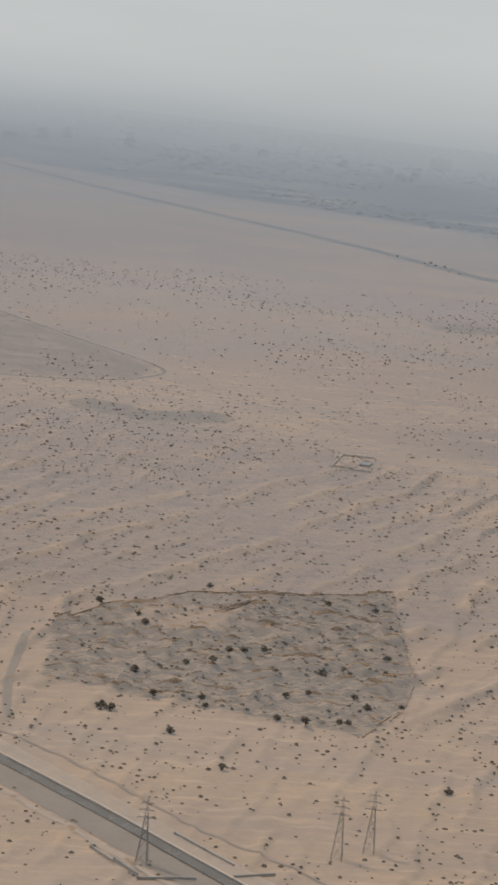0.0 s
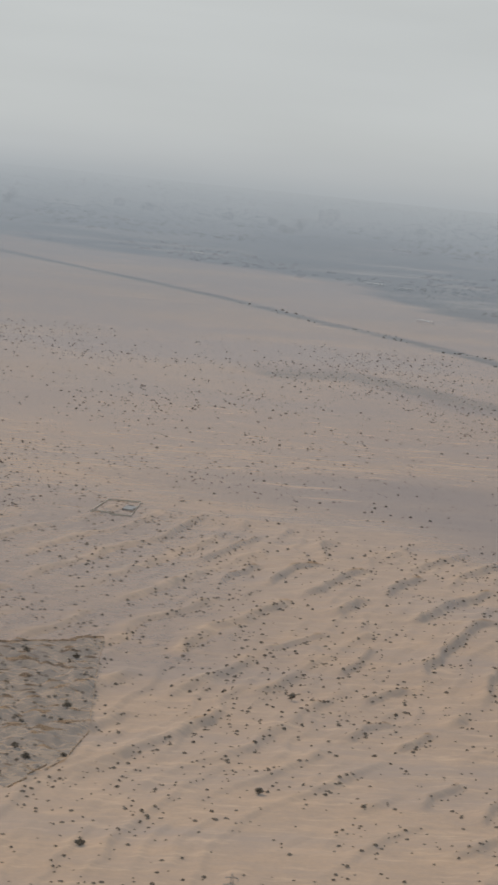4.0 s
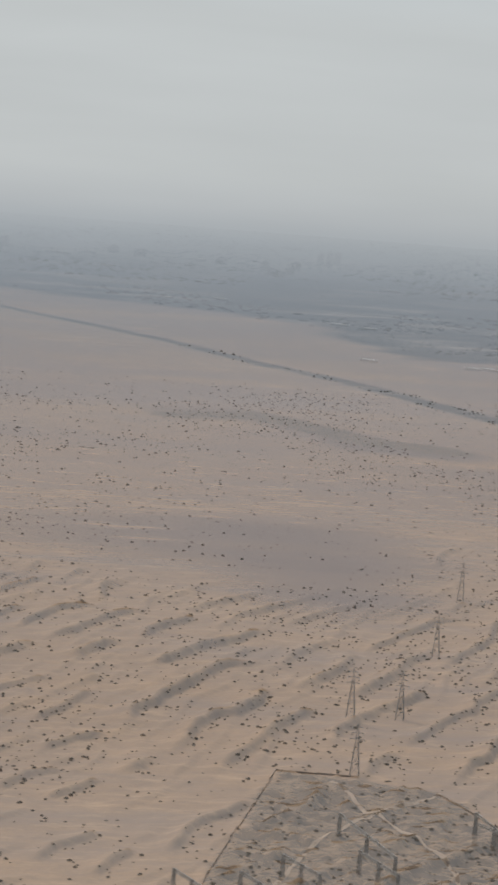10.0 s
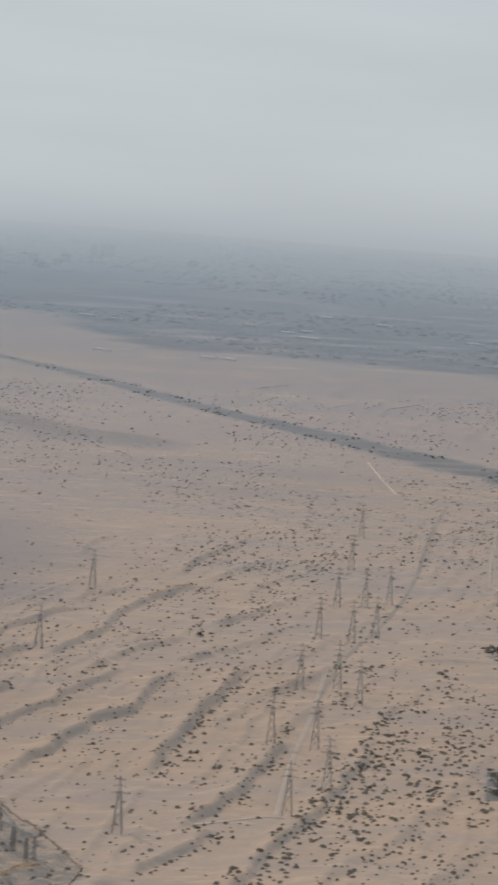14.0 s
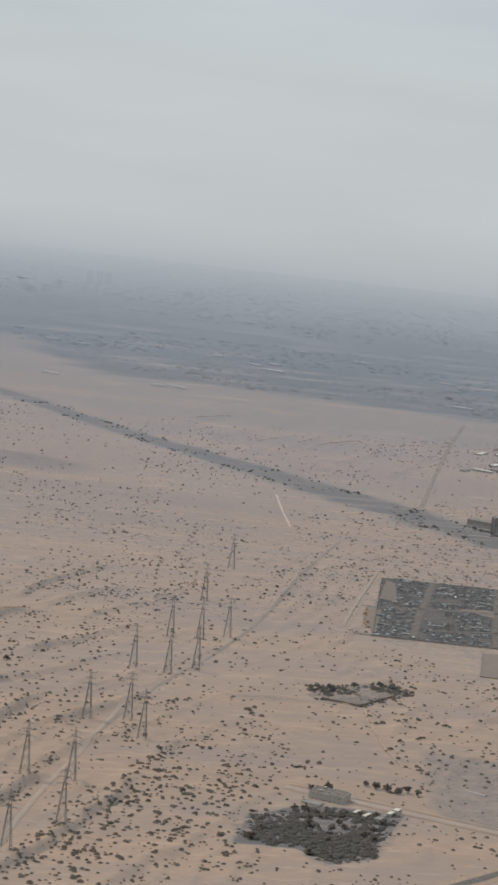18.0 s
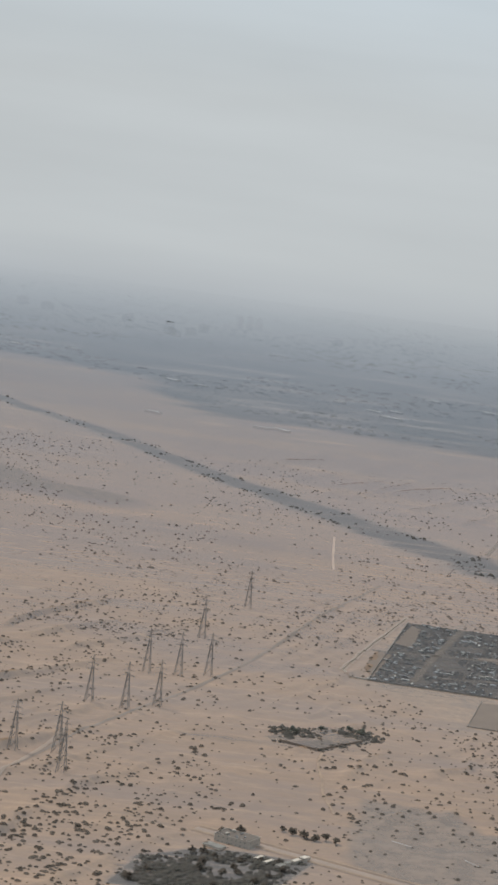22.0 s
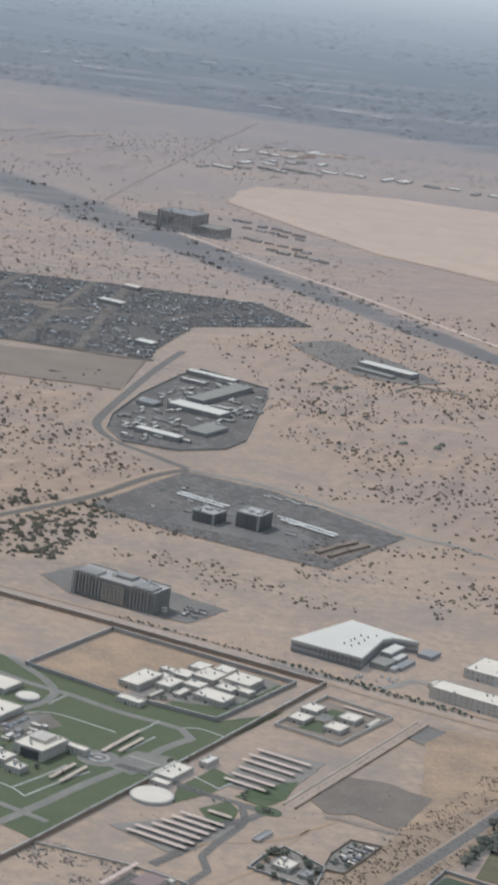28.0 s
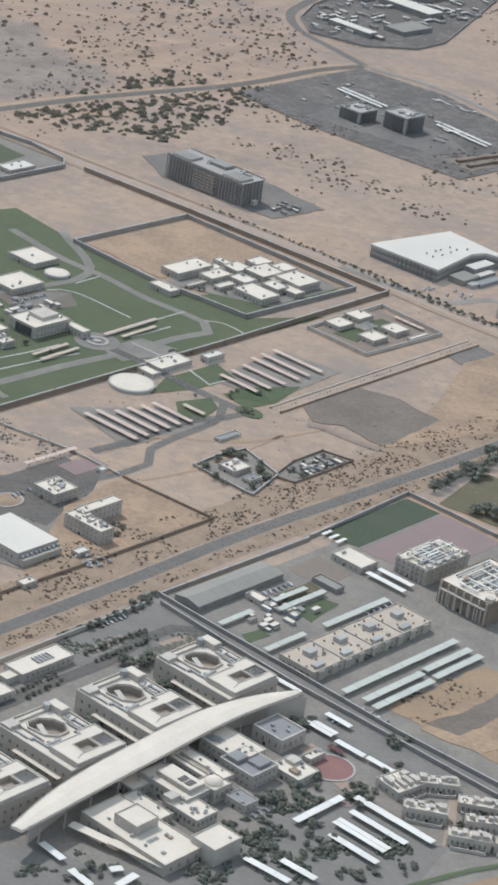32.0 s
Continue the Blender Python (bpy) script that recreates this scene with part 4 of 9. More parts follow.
x, y, r = spread(130000, 1000, 1260, 640, 1060, lambda x, y: (near_line(x, y, MAIN_ROAD) < 18 * (0.7 + 0.6 * vnoise(x, y, 20, 1))) * step(0.25, 0.5, vnoise(x, y, 5, 3)) * (near_line(x, y, MAIN_ROAD) > 3.2) * (1 - school_side(x, y) * (near_line(x, y, MAIN_ROAD) > 7.2)), 15)
scatter("verge_scrub", x, y, 0.16 + 0.34 * r.rand(len(x)) ** 2, SHRUB, "low dry scrub along the road verge", "scrub", seed=7)
x, y, r = spread(1150, 1000, 1095, 1190, 1300, lambda x, y: (near_line(x, y, [(1030, 1205), (1050, 1235), (1066, 1268)]) < 24 * (0.6 + 0.8 * vnoise(x, y, 12, 2))) * (near_line(x, y, DEPOT_ROAD) > 4.5), 16)
scatter("desert_thicket", x, y, 0.6 + 0.9 * r.rand(len(x)), SCRUB_GREEN, "dense thicket of grey-green shrubs beside the road", "thicket", seed=8)
x, y, r = spread(1100, 1085, 1250, 1160, 1260, lambda x, y: step(0.4, 0.6, vnoise(x, y, 22, 3)) * (near_line(x, y, WALL_ROAD) > 40), 26)
scatter("desert_thicket", x, y, 0.35 + 0.6 * r.rand(len(x)), SHRUB, "scrub on the sand beside the storage lot", "thicket", seed=18)
x, y, r = spread(1900, 1170, 1330, 1290, 1580, lambda x, y: step(0.45, 0.65, vnoise(x, y, 34, 1)) * 0.9, 27)
scatter("desert_thicket", x, y, 0.35 + 0.7 * r.rand(len(x)), SHRUB, "broad scrub on the sand beyond the depot", "thicket", seed=19)
x, y, r = spread(240, 1180, 1280, 1420, 1570, lambda x, y: 1.0 * ((np.hypot((x - 1247) / 2, y - 1440) < 6) | (np.hypot((x - 1212) / 1.6, y - 1558) < 7) | (np.hypot((x - 1206) / 1.6, y - 1491) < 6)), 28)
scatter("desert_thicket", x, y, 1.4 + 1.2 * r.rand(len(x)), LEAF, "dark clumps of low desert trees", "thicket", seed=20)
x, y, r = spread(2400, 660, 880, 1000, 1300, lambda x, y: (near_line(x, y, [(692, 1025), (735, 1105), (756, 1150), (782, 1205), (800, 1262)]) < 11) * 0.9 + (near_line(x, y, [(735, 1070), (762, 1120), (800, 1170), (850, 1280)]) < 13) * 0.6 + (near_line(x, y, [(684, 1180), (706, 1250), (730, 1320)]) < 6) * 0.6, 17)
scatter("desert_thicket", x, y, 0.6 + 0.9 * r.rand(len(x)), SHRUB, "rows of dark shrubs along sand ridges", "thicket", seed=9)
x, y, r = spread(4600, 815, 915, 1128, 1225, lambda x, y: inside(x, y, OASIS) * step(-1, 11, near_line(x, y, OASIS + OASIS[:1]) + 9 * (vnoise(x, y, 7, 4) - 0.5)) * step(0.2, 0.5, vnoise(x, y, 13, 3) + 0.35 * step(30, 12, np.hypot(x - 872, y - 1160))), 18)
scatter("grove_undergrowth", x, y, 0.6 + 1.0 * r.rand(len(x)), GROVE, "dense dark growth of a desert farm", "grove", seed=10)
x, y, r = spread(1500, 870, 980, 1400, 1490, lambda x, y: step(1.1, 0.6, np.minimum(np.hypot((x - 912) / 15, (y - 1450) / 13), np.hypot((x - 948) / 15, (y - 1460) / 13))) * 0.9, 19)
x2, y2, r2 = spread(900, 890, 965, 1405, 1480, lambda x, y: step(5, 2, near_line(x, y, [(904, 1428), (923, 1417), (948, 1446)])) * step(0.4, 0.6, vnoise(x, y, 5, 2)) + step(9, 3, near_line(x, y, [(912, 1452), (930, 1466), (950, 1462)])) * 0.6, 67)
scatter("grove_undergrowth", x2, y2, 0.5 + 0.7 * r2.rand(len(x2)), GROVE, "low dark growth inside a small walled grove", "grove", seed=68)
scatter("grove_undergrowth", x, y, 0.6 + 1.1 * r.rand(len(x)), GROVE, "dark trees along a small walled grove", "grove", seed=11)
x, y, r = spread(7000, 1040, 1250, 740, 1060, lambda x, y: step(4.5, 6, near_line(x, y, MAIN_ROAD)) * step(17, 12, near_line(x, y, MAIN_ROAD)) * step(0.35, 0.65, vnoise(x, y, 8, 3)) * (1 - school_side(x, y)), 69)
scatter("soil_clods", x, y, 0.15 + 0.45 * r.rand(len(x)) ** 2, BROWN_WALL, "brown clods and dry tufts along a road verge", "soil", 0.6, seed=70)
CLUMP_LINES = ([(794, 1257), (803, 1278), (813, 1297)], [(806, 1223), (822, 1245), (840, 1263)], [(826, 1302), (848, 1332), (869, 1325)], [(822, 1161), (838, 1181), (857, 1205)], [(807, 1102), (817, 1141), (825, 1158)], [(838, 1285), (861, 1309), (871, 1325)],
               [(863, 1265), (876, 1290)], [(854, 1139), (863, 1135), (879, 1149), (886, 1163)], [(929, 1391), (929, 1331), (929, 1283)], [(938, 1388), (943, 1350), (952, 1315)], [(945, 1405), (959, 1389), (972, 1381)], [(898, 1257), (905, 1254)], [(911, 1251), (920, 1254)], [(855, 1349), (863, 1393)])
x, y, r = spread(5200, 780, 985, 1095, 1415, lambda x, y: np.max([step(7.5, 2.5, near_line(x, y, line)) for line in CLUMP_LINES], axis=0) * step(0.35, 0.65, vnoise(x, y, 6, 1)) * 0.5, 63)
scatter("desert_thicket", x, y, 0.7 + 0.9 * r.rand(len(x)) ** 2, SHRUB, "loose belts of dark shrubs round a desert farm", "thicket", seed=64)
x, y, r = spread(9000, 1000, 1260, 780, 1240, lambda x, y: 0.6 * step(0.45, 0.7, vnoise(x, y, 14, 1)) * off_roads(x, y) * (1 - school_side(x, y)) * (1 - inside(x, y, [(990, 960), (1056, 905), (1125, 1000), (1175, 1050), (1085, 1120), (1020, 1120)])), 20)
scatter("dry_tufts", x, y, 0.08 + 0.2 * r.rand(len(x)) ** 2, SHRUB, "sparse dry tufts on bare plots", "scrub", seed=12)
x, y, r = spread(46000, 600, 1420, 1560, 2950, lambda x, y: (near_line(x, y, WADI) < np.interp(y, [1700, 1980, 2120, 2450, 2800], [15, 25, 28, 18, 14])) * (0.25 + 0.75 * step(8, 20, near_line(x, y, WADI))) * step(0.42, 0.62, vnoise(x, y, 26, 2)) * 0.95, 45)
scatter("bank_scrub", x, y, 0.7 + 1.2 * r.rand(len(x)) ** 2, GROVE, "dark scrub along the banks of the dry river bed", "scrub", seed=46)
PLANTED = ((1129, 713, 5, 4), (1158, 734, 9, 4), (1165, 744, 6, 5), (1166, 722, 8, 4), (1174, 733, 5, 5), (1188, 737, 6, 3), (1120.7, 757.6, 2, 8), (1134.6, 778.8, 2, 7), (1107.8, 737, 2, 7), (1152, 716, 7, 3), (1142, 700, 8, 4), (1120, 701, 6, 4), (1162, 779, 3, 4), (1150, 738, 3, 3), (1178, 755, 4, 3))
x, y, r = spread(60000, 1085, 1215, 690, 830, lambda x, y: np.max([step(1.15, 0.7, np.hypot((x - a) * 0.83 - (y - b) * 0.56, (x - a) * 0.56 + (y - b) * 0.83) / (0.5 * (c + d))) for a, b, c, d in PLANTED], axis=0) * step(0.38, 0.6, vnoise(x, y, 3.5, 2)), 47)
scatter("garden_planting", x, y, 0.25 + 0.5 * r.rand(len(x)) ** 2, LEAF, "dense dark green planting between school buildings", "planting", 1.5, 48)
x, y, r = spread(30000, 1095, 1142, 784, 830, lambda x, y: 0.35 * step(0.6, 0.72, vnoise(x, y, 4.0, 3)) * (near_line(x, y, [(1100, 790), (1113, 800), (1126, 806), (1138, 812)]) < 3.2) + 0.4 * step(0.5, 0.66, vnoise(x, y, 3.0, 1)) * (near_line(x, y, [(1104, 800), (1117, 818)]) < 1.6), 49)
scatter("garden_planting", x, y, 0.2 + 0.35 * r.rand(len(x)) ** 2, LEAF, "low shrubs on the islands of the car park", "planting", 1.1, 50)
x, y, r = spread(2600, 1045, 1092, 878, 920, lambda x, y: inside(x, y, [(1048, 906), (1062, 918), (1087, 901), (1071, 884)]) * step(0.3, 0.5, vnoise(x, y, 4, 2)) * 0.9, 51)
scatter("rubble_field", x, y, 0.16 + 0.4 * r.rand(len(x)) ** 2, PLOT_GRAVEL, "field of low rubble heaps on a bare plot", "rubble", 0.8, 52)

# ---- builders ----
UNIT = {}


def unit_box(material):
    """A unit block on its base, one mesh for each material."""
    if material.name not in UNIT:
        bm = bmesh.new()
        bmesh.ops.create_cube(bm, size=1, matrix=Matrix.Translation((0, 0, 0.5)))
        me = bpy.data.meshes.new("block")
        bm.to_mesh(me)
        me.materials.append(material)
        UNIT[material.name] = me
    return UNIT[material.name]


def part(name, data, material, parent, label="", m=None):
    """Links a mesh, or a bmesh, as one object under a thing or a part."""
    if isinstance(data, bmesh.types.BMesh):
        me = bpy.data.meshes.new(name)
        bmesh.ops.recalc_face_normals(data, faces=data.faces)
        data.to_mesh(me)
        me.materials.append(material)
        data = me
    ob = new(name, data)
    ob.parent = parent
    if m is not None:
        ob.matrix_local = m
    if label:
        ob["label"] = label
    return ob


def block(name, material, parent, x, y, z, l, w, h, rot=0.0, label=""):
    m = pose(x, y, z, 0, 0, rot) @ Matrix.Diagonal((l, w, h, 1))
    return part(name, unit_box(material), material, parent, label, m)


def thing(name, label, category, x, y, ang=0.0, z=0.0, group=""):
    e = new(name)
    e.empty_display_size = 0.5
    e.matrix_world = pose(x, y, z, 0, 0, ang)
    return tagged(e, label, category, group)


def shell_mesh(l, w, h, rim=0.16, deep=0.35, hole=None):
    """Walls with a raised parapet round a sunken roof; hole: a light well (x, y, l, w)."""
    bm = bmesh.new()

    def ring(a, b, z):
        return [bm.verts.new((p * a, q * b, z)) for p, q in ((-1, -1), (1, -1), (1, 1), (-1, 1))]
    rings = [ring(l / 2, w / 2, 0), ring(l / 2, w / 2, h), ring(l / 2 - rim, w / 2 - rim, h), ring(l / 2 - rim, w / 2 - rim, h - deep)]
    for r, s in zip(rings, rings[1:]):
        for k in range(4):
            bm.faces.new((r[k], r[(k + 1) % 4], s[(k + 1) % 4], s[k]))
    return bm


def cylinder(radius, height, seg=24, top=None):
    bm = bmesh.new()
    bmesh.ops.create_cone(bm, cap_ends=True, segments=seg, radius1=radius, radius2=radius if top is None else top, depth=height, matrix=Matrix.Translation((0, 0, height / 2)))
    return bm


def shared(name, bm, material):
    me = bpy.data.meshes.new(name)
    bmesh.ops.recalc_face_normals(bm, faces=bm.faces)
    bm.to_mesh(me)
    me.materials.append(material)
    return me


def ac_mesh():
    bm = bmesh.new()
    bmesh.ops.create_cube(bm, size=1, matrix=Matrix.Translation((0, 0, 0.4)) @ Matrix.Diagonal((1, 0.8, 0.8, 1)))
    bmesh.ops.create_cone(bm, cap_ends=True, segments=10, radius1=0.32, radius2=0.28, depth=0.16, matrix=Matrix.Translation((0, 0, 0.86)))
    return shared("ac_unit", bm, AC_GREY)


AC_MESH = ac_mesh()
RB = random.Random(5)


def windows_on(e, side, l, w, rows, cols, z0, dz, ww, wh, frame_mat, span=0.88):
    """Rows of windows on one side: 'a' -u, 'b' +u, 'c' -v, 'd' +v."""
    run = w if side in "ab" else l
    for r in range(rows):
        for c in range(cols):
            s = run * span * ((c + 0.5) / cols - 0.5)
            z = z0 + dz * r
            if side == "a":
                p, rot = (-l / 2 - 0.03, s), 90
            elif side == "b":
                p, rot = (l / 2 + 0.03, s), 90
            elif side == "c":
                p, rot = (s, -w / 2 - 0.03), 0
            else:
                p, rot = (s, w / 2 + 0.03), 0
            win = block("window", frame_mat, e, p[0], p[1], z, ww, 0.06, wh, rot)
            pane = part("pane", unit_box(WINDOW), WINDOW, win, "", pose(0, 0, 0.1) @ Matrix.Diagonal((0.8, 1.3, 0.8, 1)))


def house(name, label, category, x, y, ang, l, w, h, wall=PLASTER, roof=WHITE_ROOF, rows=0, cols=(0, 0), sides="ac", ac=0, stairs=0, group="", rim=0.16, deep=0.3, z=0.0, door=True):
    e = thing(name, label, category, x, y, ang, z, group)
    part("outer_wall", shell_mesh(l, w, h, rim, deep), wall, e)
    block("roof", roof, e, 0, 0, h - deep - 0.12, l - 2 * rim - 0.01, w - 2 * rim - 0.01, 0.14)
    if rows:
        dz = (h - deep) / rows
        for side, n in zip(sides, cols):
            windows_on(e, side, l, w, rows, n, dz * 0.3, dz, 0.5, dz * 0.42, wall)
    if door:
        side = sides[0]
        p = (-l / 2 - 0.04, w * 0.06) if side == "a" else (l / 2 + 0.04, w * 0.06) if side == "b" else (l * 0.06, -w / 2 - 0.04)
        block("door", GLASS, e, p[0], p[1], 0, 0.7, 0.06, min(0.9, h * 0.4), 90 if side in "ab" else 0)
    for k in range(stairs):
        sx, sy = l * (0.3 - 0.55 * (k % 2)) + RB.uniform(-0.4, 0.4), w * (0.22 - 0.45 * ((k // 2) % 2))
        block("stair_tower", wall, e, sx, sy, h - deep, min(1.8, l * 0.22), min(1.4, w * 0.25), 0.9)
    for k in range(ac):
        s = RB.uniform(0.45, 0.8)
        part("ac_unit", AC_MESH, AC_GREY, e, "", pose(RB.uniform(-0.4, 0.4) * l, RB.uniform(-0.38, 0.38) * w, h - deep, 0, 0, RB.choice((0, 90))) @ Matrix.Diagonal((s, s, s, 1)))
    return e


def canopy(label, x, y, ang, l, w, h, sheet_mat=CANOPY, group="car park canopies", piece=4.5, tilt=3.0, beam=True):
    """A car park shade: sheets on a row of posts."""
    e = thing("carport", label, "carport", x, y, ang, 0, group)
    n = max(1, round(l / piece))
    for k in range(n):
        block("roof_sheet", sheet_mat, e, l * ((k + 0.5) / n - 0.5), 0, h - 0.06 + 0.03 * (k % 2), l / n - 0.05, w, 0.07)
        block("post", STEEL, e, l * ((k + 0.5) / n - 0.5), w * 0.32, 0, 0.09, 0.09, h - 0.05)
    if beam:
        block("beam", STEEL, e, 0, w * 0.32, h - 0.17, l, 0.1, 0.1)
    return e


def wall_run(label, pts, h, thick=0.25, material=GREY_WALL, closed=False, name="compound_wall", coping=True):
    """A boundary wall: one panel for each straight run, with a coping and end pillars."""
    e = thing(name, label, "wall", pts[0][0], pts[0][1], 0)
    ox, oy = pts[0]
    ends = list(pts) + ([pts[0]] if closed else [])
    for (ax, ay), (bx, by) in zip(ends, ends[1:]):
        d = math.hypot(bx - ax, by - ay)
        a = math.degrees(math.atan2(by - ay, bx - ax))
        n = max(1, round(d / 16))
        for k in range(n):
            t = (k + 0.5) / n
            px, py = ax + (bx - ax) * t, ay + (by - ay) * t
            z = float(dune_height(px, py))
            panel = block("wall_panel", material, e, px - ox, py - oy, z - 0.5, d / n - 0.02, thick, h + 0.5, a)
            if coping:
                block("coping", PALE_CONCRETE, e, px - ox, py - oy, z + h, d / n - 0.02, thick + 0.14, 0.08, a)
            block("pillar", material, e, ax + (bx - ax) * k / n - ox, ay + (by - ay) * k / n - oy, z - 0.5, thick + 0.18, thick + 0.18, h + 0.65, a)
    return e


def crown_mesh(seed, clumps, spread_xy, low, high, material=LEAF):
    """A crown of many small leaf clumps with gaps and an uneven outline."""
    r = np.random.RandomState(seed)
    V, F, n = [], [], 0
    for k in range(clumps):
        v, f = LUMPS[r.randint(len(LUMPS))]
        th, q = r.rand() * 6.283, spread_xy * math.sqrt(r.rand())
        zz = low + (high - low) * r.rand() * (1 - 0.45 * (q / spread_xy) ** 2)
        s = 0.16 + 0.2 * r.rand()
        a = r.rand() * 6.283
        c, d = math.cos(a), math.sin(a)
        rot = np.stack([v[:, 0] * c - v[:, 1] * d, v[:, 0] * d + v[:, 1] * c, v[:, 2] * 0.85], 1) * s
        V.append(rot + (q * math.cos(th), q * math.sin(th), zz))
        F.append(f + n)
        n += len(v)
    me = bpy.data.meshes.new("crown")
    me.from_pydata(np.concatenate(V).tolist(), [], np.concatenate(F).tolist())
    me.materials.append(material)
    return me


def trunk_mesh():
    bm = bmesh.new()
    bmesh.ops.create_cone(bm, cap_ends=True, segments=6, radius1=0.09, radius2=0.05, depth=0.5, matrix=Matrix.Translation((0, 0, 0.25)))
    for k in range(4):
        m = pose(0, 0, 0.42, 38, 0, 90 * k + 20) @ Matrix.Translation((0, 0, 0.16))
        bmesh.ops.create_cone(bm, cap_ends=False, segments=5, radius1=0.04, radius2=0.02, depth=0.34, matrix=m)
    return shared("trunk", bm, BARK)


TRUNK = trunk_mesh()
CROWNS = [crown_mesh(40 + k, 22, 0.5 + 0.05 * k, 0.42, 1.0 + 0.08 * k) for k in range(5)]
DRY_CROWNS = [crown_mesh(60 + k, 24, 0.46 + 0.05 * k, 0.3, 0.95 + 0.08 * k, SHRUB) for k in range(5)]


def palm_mesh():
    bm = bmesh.new()
    for k in range(13):
        a = 2 * math.pi * k / 13
        for up, out, wid in ((0.75, 0.55, 0.10),):
            c, s = math.cos(a), math.sin(a)
            pts = [(0.0, 1.0, 0.03), (0.28, 1.12, wid), (out, 0.95, wid * 0.8), (out + 0.14, 0.75, 0.01)]
            rows = [[bm.verts.new((c * q - s * d * t, s * q + c * d * t, z)) for t in (-1, 1)] for q, z, d in pts]
            for r0, r1 in zip(rows, rows[1:]):
                bm.faces.new((r0[0], r0[1], r1[1], r1[0]))
    return shared("frond_crown", bm, LEAF)


FRONDS = palm_mesh()
PALM_TRUNK = shared("trunk", cylinder(0.05, 1.0, 7, 0.035), BARK)


def tree(x, y, size, label="dusty green tree with an uneven crown", group="trees", z=None, crowns=None):
    e = thing("tree", label, "tree", x, y, RB.uniform(0, 360), float(dune_height(x, y)) - 0.05 if z is None else z, group)
    part("trunk", TRUNK, BARK, e, "", Matrix.Diagonal((size, size, size, 1)))
    part("crown", (crowns or CROWNS)[RB.randrange(5)], LEAF, e, "", Matrix.Diagonal((size, size, size * RB.uniform(0.8, 1.1), 1)))
    return e


def tree_belt(name, spots, label):
    """Many low crowns grown together, in one mesh."""
    r = np.random.RandomState(len(spots))
    V, F, n = [], [], 0
    for x, y, size in spots:
        for k in range(9):
            v, f = LUMPS[r.randint(len(LUMPS))]
            a, q = r.rand() * 6.283, 0.5 * math.sqrt(r.rand())
            V.append(v * size * (0.18 + 0.2 * r.rand()) + (x + q * size * math.cos(a), y + q * size * math.sin(a), 0.1 + size * (0.2 + 0.6 * r.rand() * (1 - q))))
            F.append(f + n)
            n += len(v)
    me = bpy.data.meshes.new(name)
    me.from_pydata(np.concatenate(V).tolist(), [], np.concatenate(F).tolist())
    me.materials.append(LEAF)
    return tagged(new(name, me), label, "trees", kind="stuff")


def palm(x, y, size, group="date palms"):
    e = thing("palm_tree", "date palm with a bare trunk and drooping fronds", "palm", x, y, RB.uniform(0, 360), 0.1, group)
    part("trunk", PALM_TRUNK, BARK, e, "", Matrix.Diagonal((size, size, size, 1)))
    part("frond_crown", FRONDS, LEAF, e, "", Matrix.Diagonal((size, size, size, 1)))
    return e


def car_body():
    bm = bmesh.new()
    prof = [(-0.5, 0.10), (-0.5, 0.22), (-0.46, 0.27), (-0.22, 0.29), (-0.1, 0.40), (0.22, 0.41), (0.36, 0.30), (0.49, 0.27), (0.5, 0.10)]
    rows = [[bm.verts.new((a, s * (0.19 if b < 0.3 else 0.155), b)) for a, b in prof] for s in (-1, 1)]
    n = len(prof)
    for k in range(n):
        bm.faces.new((rows[0][k], rows[0][(k + 1) % n], rows[1][(k + 1) % n], rows[1][k]))
    bm.faces.new(rows[0])
    bm.faces.new(rows[1][::-1])
    return shared("body", bm, CAR_PAINT)


def car_glass():
    bm = bmesh.new()
    prof = [(-0.215, 0.295), (-0.115, 0.385), (0.215, 0.39), (0.34, 0.31)]
    rows = [[bm.verts.new((a, s * (0.196 if b < 0.33 else 0.166), b)) for a, b in prof] for s in (-1, 1)]
    for r in rows:
        bm.faces.new(r)
    return shared("glazing", bm, GLASS)


CAR_BODY, CAR_GLASS = car_body(), car_glass()
wheel_bm = bmesh.new()
bmesh.ops.create_cone(wheel_bm, cap_ends=True, segments=10, radius1=0.075, radius2=0.075, depth=0.05, matrix=pose(0, 0, 0, 90, 0, 0))
WHEEL = shared("wheel", wheel_bm, RUBBER)


def car(x, y, ang, label="small parked car on sandy ground", z=0.16):
    e = thing("car", label, "car", x, y, ang, z, "parked cars")
    m = Matrix.Diagonal((4.4 * K, 4.4 * K, 4.4 * K, 1))
    part("body", CAR_BODY, CAR_PAINT, e, "", m)
    part("glazing", CAR_GLASS, GLASS, e, "", m)
    for a in (-0.3, 0.3):
        for b in (-0.175, 0.175):
            part("wheel", WHEEL, RUBBER, e, "", m @ Matrix.Translation((a, b, 0.075)))
    return e


def local(x, y, ang):
    """A function from a thing's own axes to the ground plan."""
    c, s = math.cos(radians(ang)), math.sin(radians(ang))
    return lambda u, v: (x + u * c - v * s, y + u * s + v * c)

